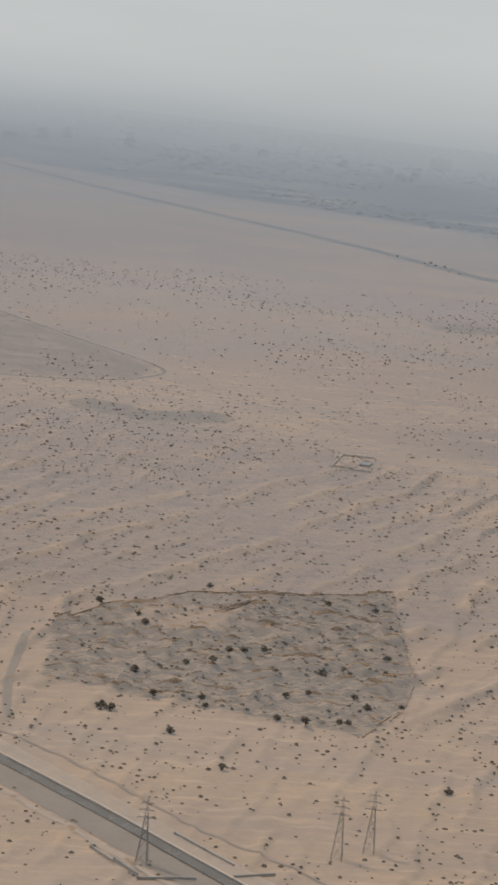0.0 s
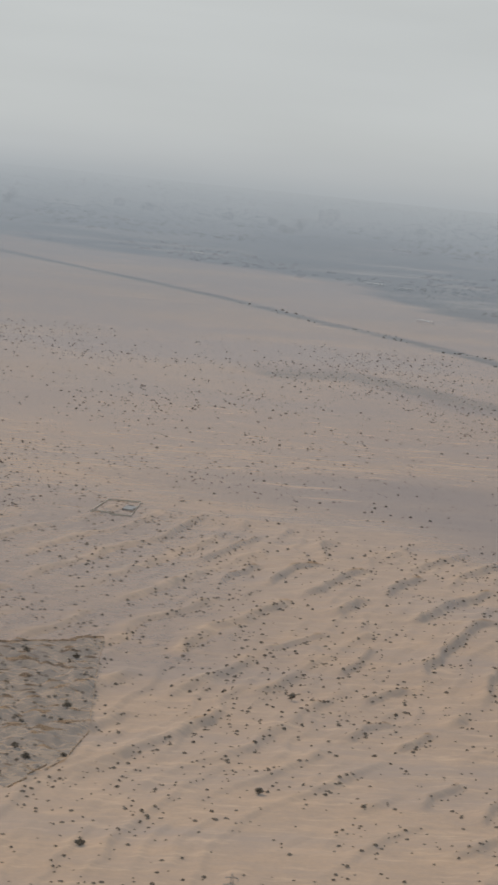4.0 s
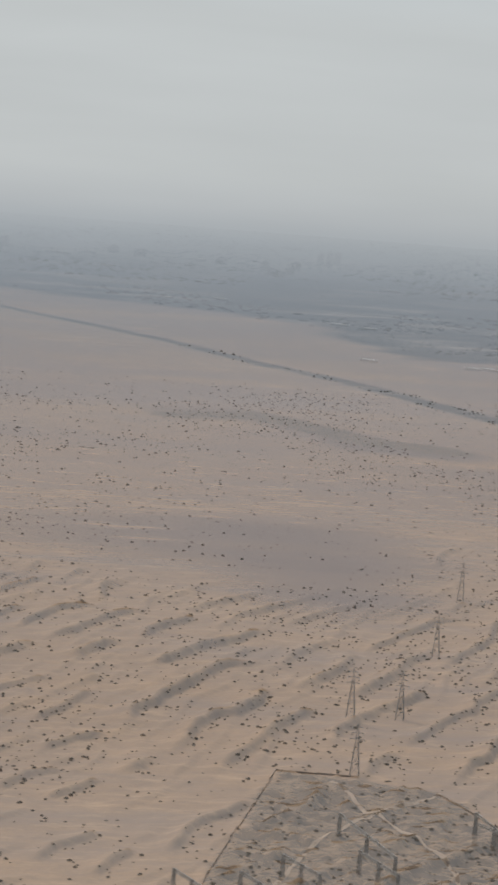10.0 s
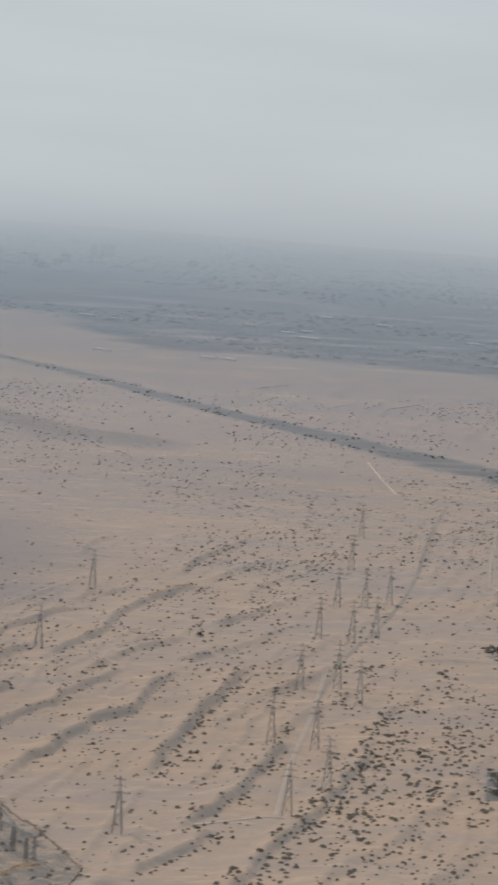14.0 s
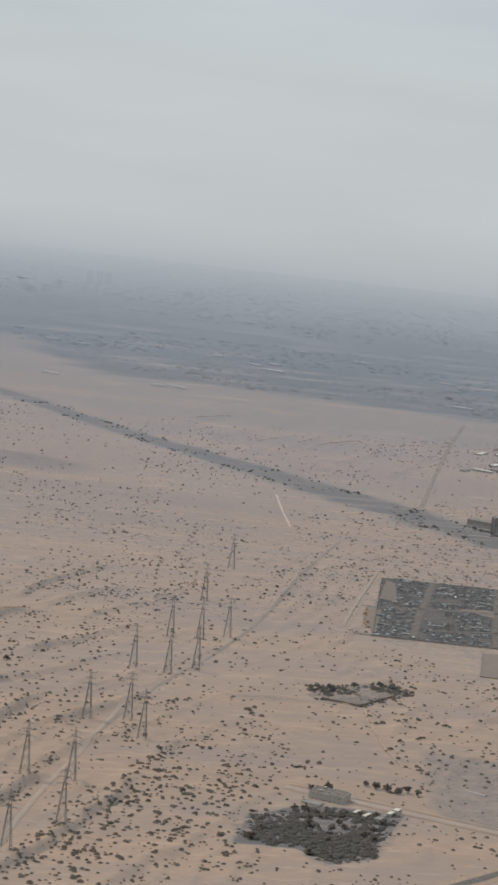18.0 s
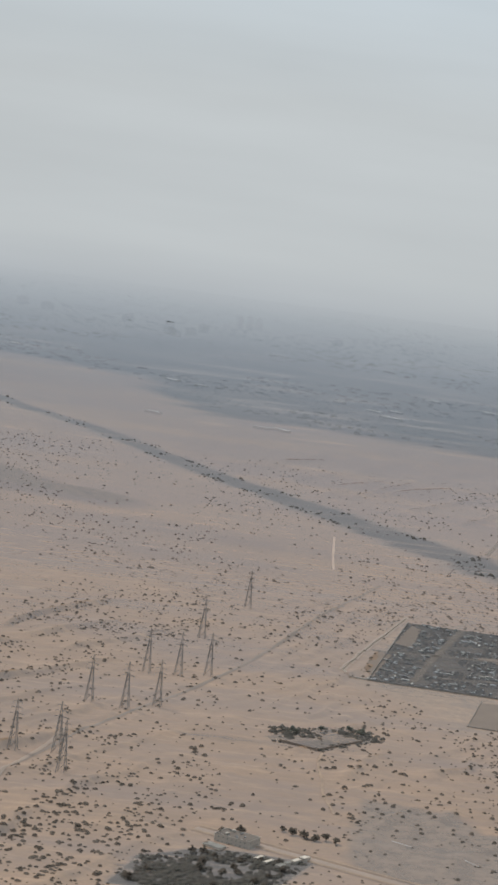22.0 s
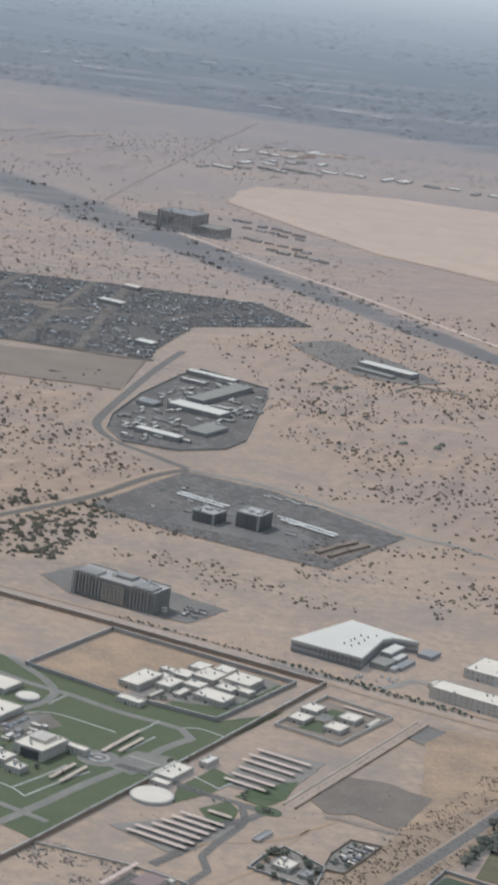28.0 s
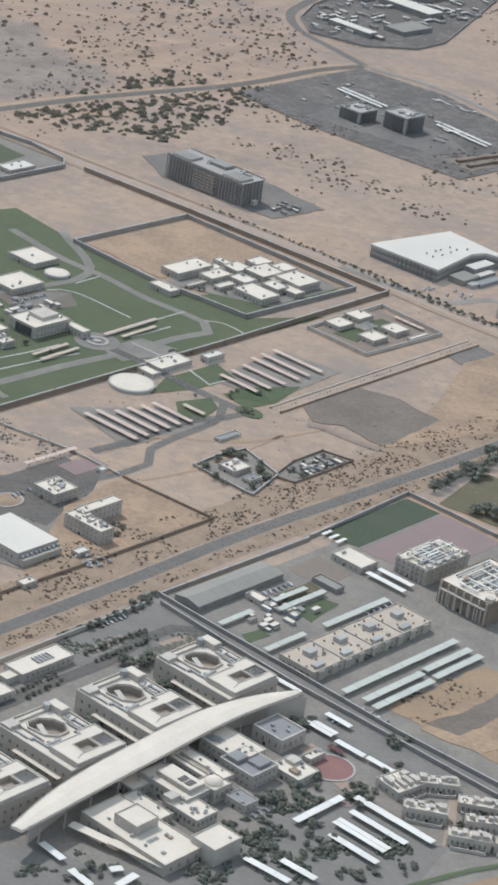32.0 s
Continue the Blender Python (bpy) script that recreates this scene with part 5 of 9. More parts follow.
# ---- school by the main road ----
ROAD = 56.1
ACROSS = 326.1
sheet("yard", [(1040, 700), (1089, 772), (1127, 829), (1204, 776), (1300, 700), (1200, 560), (1060, 600)], YARD, 0.10, "worn grey paving of the school grounds", "yard")
sheet("car_park", [(1102, 794), (1108, 808), (1119, 826), (1132, 819), (1140, 811), (1126, 803), (1113, 786)], PARK, 0.14, "dark asphalt car park with sandy islands", "car park")
sheet("traffic_island", [(1110.5, 795.5), (1116.5, 806), (1118.5, 804.5), (1112.5, 794.5)], DIRT_ROAD, 0.2, "sandy planted island in the car park", "island")
sheet("traffic_island", [(1125.5, 805.2), (1131.5, 812.4), (1135, 809.2), (1129, 803.4)], DIRT_ROAD, 0.2, "sandy planted island in the car park", "island")
ribbon("road", [(1118, 829), (1122.6, 826.4), (1139.2, 814.5), (1158.8, 800.7), (1183, 783.5), (1208.7, 768.3), (1300, 709)], 3.4, PARK, 0.17, label="grey lane between two boundary walls")
wall_run("plastered school boundary wall", [(1060, 733), (1089, 776), (1119.5, 822.5)], 1.2, material=TAN_WALL)
wall_run("long grey wall along the lane", [(1123.2, 824.7), (1139.6, 812.1), (1159.2, 797.8), (1173.9, 788.4), (1208.8, 765.5), (1262, 730)], 1.2, material=GREY_WALL)
wall_run("long grey wall along the lane", [(1121.9, 829), (1138.9, 816.9), (1158.5, 803.6), (1183.4, 786), (1208.6, 770.5), (1262, 735)], 1.2, material=GREY_WALL)


def roof_with_hole(outer, hole, z):
    bm = bmesh.new()
    edges = []
    for loop in (outer, hole):
        vs = [bm.verts.new((a, b, z)) for a, b in loop]
        edges += [bm.edges.new((p, q)) for p, q in zip(vs, vs[1:] + vs[:1])]
    bmesh.ops.triangle_fill(bm, use_beauty=True, edges=edges, normal=(0, 0, 1))
    return bm


def pit_mesh(pts, top, bottom):
    bm = bmesh.new()
    hi = [bm.verts.new((a, b, top)) for a, b in pts]
    lo = [bm.verts.new((a, b, bottom)) for a, b in pts]
    for k in range(len(pts)):
        j = (k + 1) % len(pts)
        bm.faces.new((hi[k], lo[k], lo[j], hi[j]))
    return bm


def rim_mesh(pts, z, high, thick):
    bm = bmesh.new()
    n = len(pts)
    mx, my = sum(p[0] for p in pts) / n, sum(p[1] for p in pts) / n
    rows = []
    for a, b in pts:
        d = math.hypot(a - mx, b - my)
        c, e = a + (a - mx) / d * thick, b + (b - my) / d * thick
        rows.append([bm.verts.new(p) for p in ((a, b, z), (a, b, z + high), (c, e, z + high), (c, e, z))])
    for k in range(n):
        p, q = rows[k], rows[(k + 1) % n]
        for i in range(3):
            bm.faces.new((p[i], p[i + 1], q[i + 1], q[i]))
    return bm


# Brown plaster taken deeper: shade inside the wells is part of this colour.
SHADED_WELL_BROWN = Mat("shaded_brown_well_plaster", (0.33, 0.275, 0.215), 0.9, (0.25, 0.205, 0.16), 2, 0.4, 1, 0.1).m
WELL = [(-3.6, 6.6), (-2.4, 8.2), (0.6, 8.0), (3.0, 6.0), (3.7, 3.0), (2.2, 0.6), (-1.0, 0.4), (-3.0, 2.6)]


def school_block(x, y):
    """A two-storey classroom block with a raised roof half, a deep light well and two roof pits."""
    l, w, h = 17.0, 23.0, 5.6
    e = thing("school_block", "cream two-storey school block with a deep roof light well", "school", x, y, ROAD, 0, "school blocks")
    part("outer_wall", shell_mesh(l, w, h, 0.3, 0.4), TAN_WALL, e)
    rl, rw, z = l / 2 - 0.31, w / 2 - 0.31, h - 0.4
    part("roof", roof_with_hole([(-rl, -rw), (rl, -rw), (rl, rw), (-rl, rw)], WELL, z), WHITE_ROOF, e)
    part("light_well", pit_mesh(WELL, z, 3.5), SHADED_WELL_BROWN, e, "brown plastered well sides in shade")
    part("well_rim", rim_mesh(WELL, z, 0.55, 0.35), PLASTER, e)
    part("well_floor", shared("well_floor", roof_with_hole(WELL, [(a * 0.2, 4 + (b - 4) * 0.2) for a, b in WELL], 3.55), SHADED_WELL_BROWN), SHADED_WELL_BROWN, e)
    block("well_bridge", PLASTER, e, -1.9, 3.4, 4.6, 1.3, 7.4, 0.5, -24)
    # raised half with a brown pit and a slatted dark pit
    up = h + 0.75
    P1 = [(-1.8, -8.6), (2.5, -8.6), (2.5, -5.0), (-1.8, -5.0)]
    P2 = [(3.1, -9.0), (7.2, -9.0), (7.2, -5.2), (3.1, -5.2)]
    part("raised_roof", roof_with_hole([(-6.4, -11.2), (2.8, -11.2), (2.8, -2.6), (-6.4, -2.6)], P1, up), WHITE_ROOF, e)
    part("raised_roof", roof_with_hole([(2.8, -11.2), (7.9, -11.2), (7.9, -1.6), (2.8, -1.6)], P2, up), WHITE_ROOF, e)
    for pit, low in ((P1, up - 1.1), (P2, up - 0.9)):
        part("roof_pit", pit_mesh(pit, up, low), SHADED_WELL_BROWN, e)
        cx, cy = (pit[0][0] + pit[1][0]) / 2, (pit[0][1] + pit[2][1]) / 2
        block("pit_floor", SHADED_WELL_BROWN if pit is P1 else GLASS, e, cx, cy, low - 0.1, 4.4, 3.9, 0.14)
        part("pit_rim", rim_mesh(pit, up, 0.22, 0.25), PLASTER, e)
    for k in range(7):
        block("slat", PALE_CONCRETE, e, 5.15, -8.7 + 0.55 * k, up - 0.25, 4.1, 0.12, 0.16)
    for a, b, c, d in ((-6.4, -6.9, 0.25, 8.6), (-1.8, -11.2, 9.2, 0.25), (5.3, -11.2, 5.2, 0.25), (7.9, -6.4, 0.25, 9.6), (5.3, -1.6, 5.2, 0.25), (-1.8, -2.6, 9.2, 0.25)):
        block("upper_wall", PLASTER, e, a, b, z - 0.05, c, d, up - z + 0.28)
    # roof rooms and machines
    block("stair_tower", PLASTER, e, 6.8, 8.4, z, 2.6, 4.6, 1.5)
    block("stair_roof", WHITE_ROOF, e, 6.8, 8.4, z + 1.5, 2.3, 4.3, 0.08)
    block("stair_tower", PLASTER, e, -6.4, 9.4, z, 3.4, 2.8, 1.0)
    part("water_tank", cylinder(0.85, 1.7, 14), AC_GREY, e, "", Matrix.Translation((4.9, 10.0, z)))
    block("inner_parapet", PLASTER, e, -4.9, 4.6, z, 0.25, 8.0, 0.6)
    block("inner_parapet", PLASTER, e, 0.2, 9.6, z, 8.0, 0.25, 0.6)
    block("inner_parapet", PLASTER, e, 5.2, 2.4, z, 0.25, 6.0, 0.6)
    for a, b, c, d in ((-5.9, 0.4, 0.4, 4.6), (-3.4, -0.9, 4.2, 0.4), (4.6, 1.0, 0.4, 3.4), (6.3, 3.4, 2.2, 0.35), (6.6, 1.2, 0.35, 3.6), (-6.9, 5.4, 0.35, 4.0)):
        block("duct", AC_GREY, e, a, b, z, c, d, 0.55)
    for a, b in ((-5.4, -1.2), (-4.2, -0.2), (-2.4, -0.6), (5.9, 4.6), (6.7, 5.2), (4.4, 3.4), (5.7, 0.4), (6.9, 0.1), (-6.4, 2.8), (3.6, -0.6)):
        part("ac_unit", AC_MESH, AC_GREY, e, "", pose(a, b, z) @ Matrix.Diagonal((0.75, 0.75, 0.6, 1)))
    block("cable_tray", GREY_ROOF, e, -2.4, -8.6, up, 5.0, 0.14, 0.1, 20)
    windows_on(e, "a", l, w, 2, 9, 0.9, 2.2, 0.75, 0.95, TAN_WALL, 0.92)
    windows_on(e, "c", l, w, 2, 7, 0.9, 2.2, 0.75, 0.95, TAN_WALL, 0.9)
    block("canopy_strip", WHITE_ROOF, e, -9.2, -2.0, 2.6, 1.4, 14.0, 0.2)
    return e


first = school_block(1114.1, 747.2)
for bx, by in ((1127.4, 768.0), (1141.6, 789.4), (1101.6, 726.8)):
    copy_thing(first, pose(bx, by, 0, 0, 0, ROAD))


def crescent_roof():
    """A long bowed roof on slender columns over the school street."""
    e = thing("bowed_roof", "long bowed cream roof sweeping over the school street", "roof", 1135, 748, 0)
    outer = smooth_line([(1111.6, 708.2), (1116.3, 722.6), (1122.1, 735.2), (1129.2, 747.9), (1140.2, 766.3), (1151.7, 778.8), (1161.6, 785.4)], 1.6)
    inner = smooth_line([(1114.1, 707.2), (1119.6, 716.8), (1124.3, 725.2), (1129.5, 734.2), (1135.2, 743.9), (1148.8, 767.2), (1161.9, 784.2)], 1.6)
    n = 44
    bm = bmesh.new()
    rows = []
    for k in range(n + 1):
        p, q = outer[round(k * (len(outer) - 1) / n)], inner[round(k * (len(inner) - 1) / n)]
        row = []
        for t, dz in ((0, 0.0), (0.12, 0.12), (0.5, 0.3), (0.88, 0.12), (1, 0.0)):
            r = p.lerp(q, t)
            row.append(bm.verts.new((r.x - 1135, r.y - 748, 6.3 + dz)))
        row += [bm.verts.new((q.x - 1135, q.y - 748, 5.75)), bm.verts.new((p.x - 1135, p.y - 748, 5.75))]
        rows.append(row)
    for a, b in zip(rows, rows[1:]):
        for k in range(7):
            bm.faces.new((a[k], a[(k + 1) % 7], b[(k + 1) % 7], b[k]))
    bm.faces.new(rows[0])
    bm.faces.new(rows[-1][::-1])
    part("roof_shell", bm, WHITE_ROOF, e)
    for line, name in ((outer, "gutter"), (inner, "gutter")):
        bm = bmesh.new()
        prev = None
        for k in range(0, len(line), 2):
            p = line[k]
            cur = [bm.verts.new((p.x - 1135 + a, p.y - 748 + a * 0.5, z)) for a, z in ((-0.12, 6.22), (0.12, 6.22), (0.12, 6.42), (-0.12, 6.42))]
            if prev:
                for j in range(4):
                    bm.faces.new((prev[j], prev[(j + 1) % 4], cur[(j + 1) % 4], cur[j]))
            prev = cur
        part(name, bm, PALE_CONCRETE, e)
    for k in range(3, n - 1, 4):
        q = inner[round(k * (len(inner) - 1) / n)]
        part("column", unit_box(PALE_CONCRETE), PALE_CONCRETE, e, "", pose(q.x - 1135 - 0.5, q.y - 748 + 0.4, 0) @ Matrix.Diagonal((0.35, 0.35, 5.8, 1)))
    for k in range(2, n - 2, 3):
        a, b = outer[round(k * (len(outer) - 1) / n)], outer[round((k + 3) * (len(outer) - 1) / n)]
        c, d = a.lerp(b, 0.5), b - a
        block("glazed_front", TAN_WALL, e, c.x - 1135 + 1.6, c.y - 748 - 1.0, 0.1, d.length, 0.2, 5.4, math.degrees(math.atan2(d.y, d.x)))
    return e


crescent_roof()
hall_e = house("assembly_hall", "low cream school hall with a flat roof", "hall", 1136.5, 721.5, ROAD, 11.4, 24.0, 3.1, TAN_WALL, WHITE_ROOF, 1, (8, 4), "ac", 5)
block("upper_hall", PLASTER, hall_e, 0.4, 2.2, 2.8, 6.6, 6.4, 2.0)
block("upper_roof", WHITE_ROOF, hall_e, 0.4, 2.2, 4.75, 6.2, 6.0, 0.14)
for a, b, c, d in ((0.4, -0.9, 6.6, 0.2), (0.4, 5.3, 6.6, 0.2), (-2.8, 2.2, 0.2, 6.0), (3.6, 2.2, 0.2, 6.0)):
    block("parapet", PLASTER, hall_e, a, b, 4.78, c, d, 0.4)
house("stage_tower", "square cream block above the school hall", "hall", 1151.9, 722.2, ROAD, 8.4, 6.6, 4.4, PLASTER, WHITE_ROOF, 0, ac=1)
for wx, wy, wl, wn in ((1126.5, 718.0, 9.6, 3), (1137.0, 714.0, 12.8, 4)):
    walk_e = thing("covered_walk", "narrow cream covered walkway beside the hall", "walkway", wx, wy, 337.5, 0, "covered walks")
    for k in range(wn):
        a = wl * ((k + 0.5) / wn - 0.5)
        block("roof_sheet", WHITE_ROOF, walk_e, a, 0, 1.9, wl / wn - 0.03, 2.3, 0.18)
        block("post", PALE_CONCRETE, walk_e, a, 0.9, 0, 0.15, 0.15, 1.9)
for k in range(5):
    block("roof_vent", AC_GREY, hall_e, -2.2 + 0.6 * k, -4.0, 2.8, 0.35, 0.9, 0.35)
block("roof_hatch", TAN_STONE, hall_e, 2.6, -5.6, 2.8, 1.0, 1.0, 0.3)
block("roof_hatch", AC_GREY, hall_e, -2.6, -8.6, 2.8, 0.9, 0.7, 0.4)


def arched_front(e, l, w, h, n):
    """A row of round-headed recesses along two sides."""
    bm = bmesh.new()
    arch = [(-0.28, 0), (0.28, 0), (0.28, 0.6), (0.2, 0.8), (0, 0.9), (-0.2, 0.8), (-0.28, 0.6)]
    face = bm.faces.new([bm.verts.new((a, 0, b)) for a, b in arch])
    for v in [g for g in bmesh.ops.extrude_face_region(bm, geom=[face])["geom"] if isinstance(g, bmesh.types.BMVert)]:
        v.co.y += 0.06
    me = shared("arched_window", bm, WINDOW)
    for k in range(n):
        part("arched_window", me, WINDOW, e, "", pose(-l / 2 - 0.03, w * (-0.42 + 0.84 * k / (n - 1)), h * 0.42, 0, 0, 90))
    for k in range(n - 2):
        part("arched_window", me, WINDOW, e, "", pose(l * (-0.4 + 0.8 * k / (n - 3)), -w / 2 - 0.03, h * 0.42))


arc_e = house("library", "cream school building with arched windows and two skylights", "school", 1140.0, 741.6, ROAD, 7.4, 13.6, 3.5, PLASTER, WHITE_ROOF, 0, ac=2)
arched_front(arc_e, 7.4, 13.6, 3.5, 9)
block("upper_storey", PLASTER, arc_e, 1.0, -0.6, 3.2, 4.8, 9.6, 1.1)
block("upper_roof", WHITE_ROOF, arc_e, 1.0, -0.6, 4.28, 4.5, 9.3, 0.1)
for b in (-3.6, -1.6):
    block("skylight", GLASS, arc_e, 0.8, b, 4.34, 2.4, 1.6, 0.14)
    for k in range(3):
        block("slat", TAN_STONE, arc_e, 0.0 + 0.8 * k, b, 4.42, 0.14, 1.6, 0.12)
wing_e = house("school_wing", "low cream wing with arched windows under the bowed roof", "school", 1131.2, 740.4, ROAD, 6.0, 6.0, 2.6, PLASTER, WHITE_ROOF, 0, ac=1)
arched_front(wing_e, 6.0, 6.0, 2.6, 5)
cloister = house("cloister", "cream school building with arched windows and roof machines", "school", 1145.0, 733.8, ROAD, 6.6, 9.0, 3.0, PLASTER, WHITE_ROOF, 0, ac=9)
arched_front(cloister, 6.6, 9.0, 3.0, 7)
block("stair_tower", PLASTER, cloister, -1.4, 4.6, 0, 3.0, 2.4, 3.9)
low_e = house("school_wing", "low cream roof between the hall and the library", "school", 1135.6, 732.0, ROAD, 5.0, 11.0, 2.2, PLASTER, WHITE_ROOF, 1, (7, 3), "ac", 3)
long_e = house("school_wing", "long cream wing with a sunken roof strip", "school", 1144.2, 749.9, ROAD, 6.2, 14.0, 3.6, PLASTER, WHITE_ROOF, 2, (9, 4), "ac", 4)
block("roof_trough", SHADED_WELL_BROWN, long_e, -0.8, 1.0, 3.3, 1.2, 9.5, 0.1)
for a in (-1.6, 0.0):
    block("roof_kerb", PLASTER, long_e, a, 1.0, 3.3, 0.22, 9.8, 0.5)
dome_e = house("prayer_room", "small cream building with a low round dome", "school", 1148.0, 744.2, ROAD, 5.4, 5.4, 3.6, PLASTER, WHITE_ROOF, 1, (3, 3), "ac")
bm = bmesh.new()
bmesh.ops.create_uvsphere(bm, u_segments=18, v_segments=10, radius=2.1)
for v in bm.verts:
    v.co.z = max(v.co.z, 0) * 0.6
part("dome", bm, WHITE_ROOF, dome_e, "", Matrix.Translation((0, 0, 3.3)))
wing = house("school_wing", "cream school wing with a flat roof and pipework", "school", 1149.8, 760.9, ROAD, 8.6, 12.0, 3.8, PLASTER, WHITE_ROOF, 2, (7, 4), "ac", 6)
for k in range(6):
    block("pipe", AC_GREY, wing, -2.6 + 0.7 * (k % 3), 3.0 + 1.1 * (k // 3), 3.5, 0.25, 2.6, 0.45, 25)
lab1 = house("laboratory", "school building with a dark grey felt roof and glazed upper room", "school", 1154.2, 755.2, ROAD, 8.6, 9.6, 3.6, PLASTER, GREY_ROOF, 2, (6, 5), "ac", 3, rim=0.35)
block("upper_room", GREY_WALL, lab1, -1.4, 2.4, 3.2, 3.6, 3.4, 1.0)
block("upper_roof", GREY_ROOF, lab1, -1.4, 2.4, 4.2, 3.4, 3.2, 0.08)
block("upper_room", GREY_WALL, lab1, 1.2, -1.8, 3.2, 4.0, 3.6, 0.8)
block("upper_roof", GREY_ROOF, lab1, 1.2, -1.8, 4.0, 3.8, 3.4, 0.08)
house("laboratory", "school building with a dark grey felt roof", "school", 1158.8, 772.0, ROAD, 8.4, 8.6, 3.6, PLASTER, GREY_ROOF, 1, (4, 4), "ac", 4, rim=0.4)
annexe = house("staff_room", "stepped cream school annexe among trees", "school", 1164.0, 758.6, ROAD, 7.0, 8.2, 2.2, PLASTER, WHITE_ROOF, 1, (4, 4), "ac", 7)
block("roof_room", PLASTER, annexe, 1.6, 1.8, 1.9, 2.8, 2.6, 0.9)
block("roof_room", TAN_STONE, annexe, -1.4, -1.2, 1.9, 1.6, 2.2, 0.7)
house("staff_room", "small cream school annexe among trees", "school", 1167.5, 766.4, ROAD, 5.4, 2.4, 1.9, PLASTER, WHITE_ROOF, 1, (2, 3), "ac", 3)
house("staff_room", "small cream school annexe among trees", "school", 1154.6, 742.5, ROAD, 4.5, 5.5, 2.2, PLASTER, GREY_ROOF, 1, (3, 2), "ac", 2)

# school buildings by the north boundary
n_e = house("nursery", "low cream building with a flat roof behind the boundary wall", "building", 1101.5, 783.5, ROAD, 16.5, 6.2, 2.3, PLASTER, WHITE_ROOF, 1, (3, 9), "ac", 0)
block("light_well", GREY_ROOF, n_e, 1.0, 0, 2.05, 5.0, 2.6, 0.12)
for k in range(5):
    block("well_beam", PALE_CONCRETE, n_e, -1.2 + 1.1 * k, 0, 2.1, 0.18, 2.8, 0.3)
house("nursery", "small cream building with a rounded front", "building", 1094.5, 766.5, ROAD, 7.4, 6.6, 2.2, PLASTER, WHITE_ROOF, 1, (3, 4), "ac", 1)
house("store_room", "small cream store beside the nursery", "store", 1096.2, 775.0, ROAD, 4.0, 3.4, 1.8, PLASTER, WHITE_ROOF)

for spec in ((1175.0, 772.9, 8.3, 1.7), (1182.2, 768.5, 7.6, 1.6), (1189.9, 764.0, 6.6, 1.6), (1171.2, 784.3, 7.4, 1.7), (1187.1, 747.2, 21.5, 2.0), (1184.1, 742.9, 15.3, 1.8),
             (1179.7, 732.9, 13.1, 1.8), (1150.2, 800.6, 8.1, 1.4), (1158.0, 795.9, 7.9, 1.4), (1144.0, 804.8, 5.0, 1.4)):
    canopy("white sheet canopy over school parking bays", spec[0], spec[1], ACROSS, spec[2], spec[3], 1.2)
for cx, cy, cl in ((1167.8, 779.4, 7.8), (1180.9, 738.5, 14.1)):
    for side in (-0.78, 0.78):
        q = local(cx, cy, ACROSS)(0, side)
        canopy("white sheet canopy, one of a back-to-back pair", q[0], q[1], ACROSS, cl, 1.45, 1.2)
canopy("white sheet canopy over school parking bays", 1171.0, 745.4, ROAD, 15.8, 1.8, 1.2)
for ex, ey, ea, el in ((1120.3, 710.1, 321, 7.0), (1127.6, 703.0, 320, 6.5), (1133.8, 708.4, 33, 2.8), (1136.6, 705.3, 60, 6.0), (1163.2, 718.8, 331, 11.4), (1169.5, 721.1, 329, 9.0)):
    canopy("white sheet canopy at the school entrance", ex, ey, ea, el, 1.8, 1.2)

# round playground and terraced flats
play = thing("playground", "round red playground with a pale kerb", "playground", 1171.5, 764.5)
RED_COURT = Mat("red_rubber_paving", (0.27, 0.135, 0.12), 0.9, (0.21, 0.115, 0.105), 4, 0.5, 1, 0.05).m
part("surface", cylinder(5.2, 0.26, 40), RED_COURT, play)
bm = bmesh.new()
ring0 = [bmesh.ops.create_circle(bm, segments=40, radius=r, matrix=Matrix.Translation((0, 0, 0.34)))["verts"] for r in (5.2, 5.7)]
for k in range(40):
    bm.faces.new((ring0[0][k], ring0[0][(k + 1) % 40], ring0[1][(k + 1) % 40], ring0[1][k]))
part("kerb", bm, PALE_CONCRETE, play)
red = thing("shade_sail", "small dark red canopy beside the playground", "canopy", 1172.0, 771.5, ACROSS)
block("roof_sheet", Mat("dark_red_sheet", (0.11, 0.042, 0.042), 0.7).m, red, 0, 0, 1.0, 4.2, 1.6, 0.08)
for a in (-1.8, 1.8):
    block("post", STEEL, red, a, 0, 0, 0.1, 0.1, 1.0)
spot = thing("play_circle", "small round pink paved circle beside the canopies", "playground", 1176.2, 751.6)
part("surface", cylinder(1.9, 0.24, 28), COURT, spot)
FR = random.Random(77)
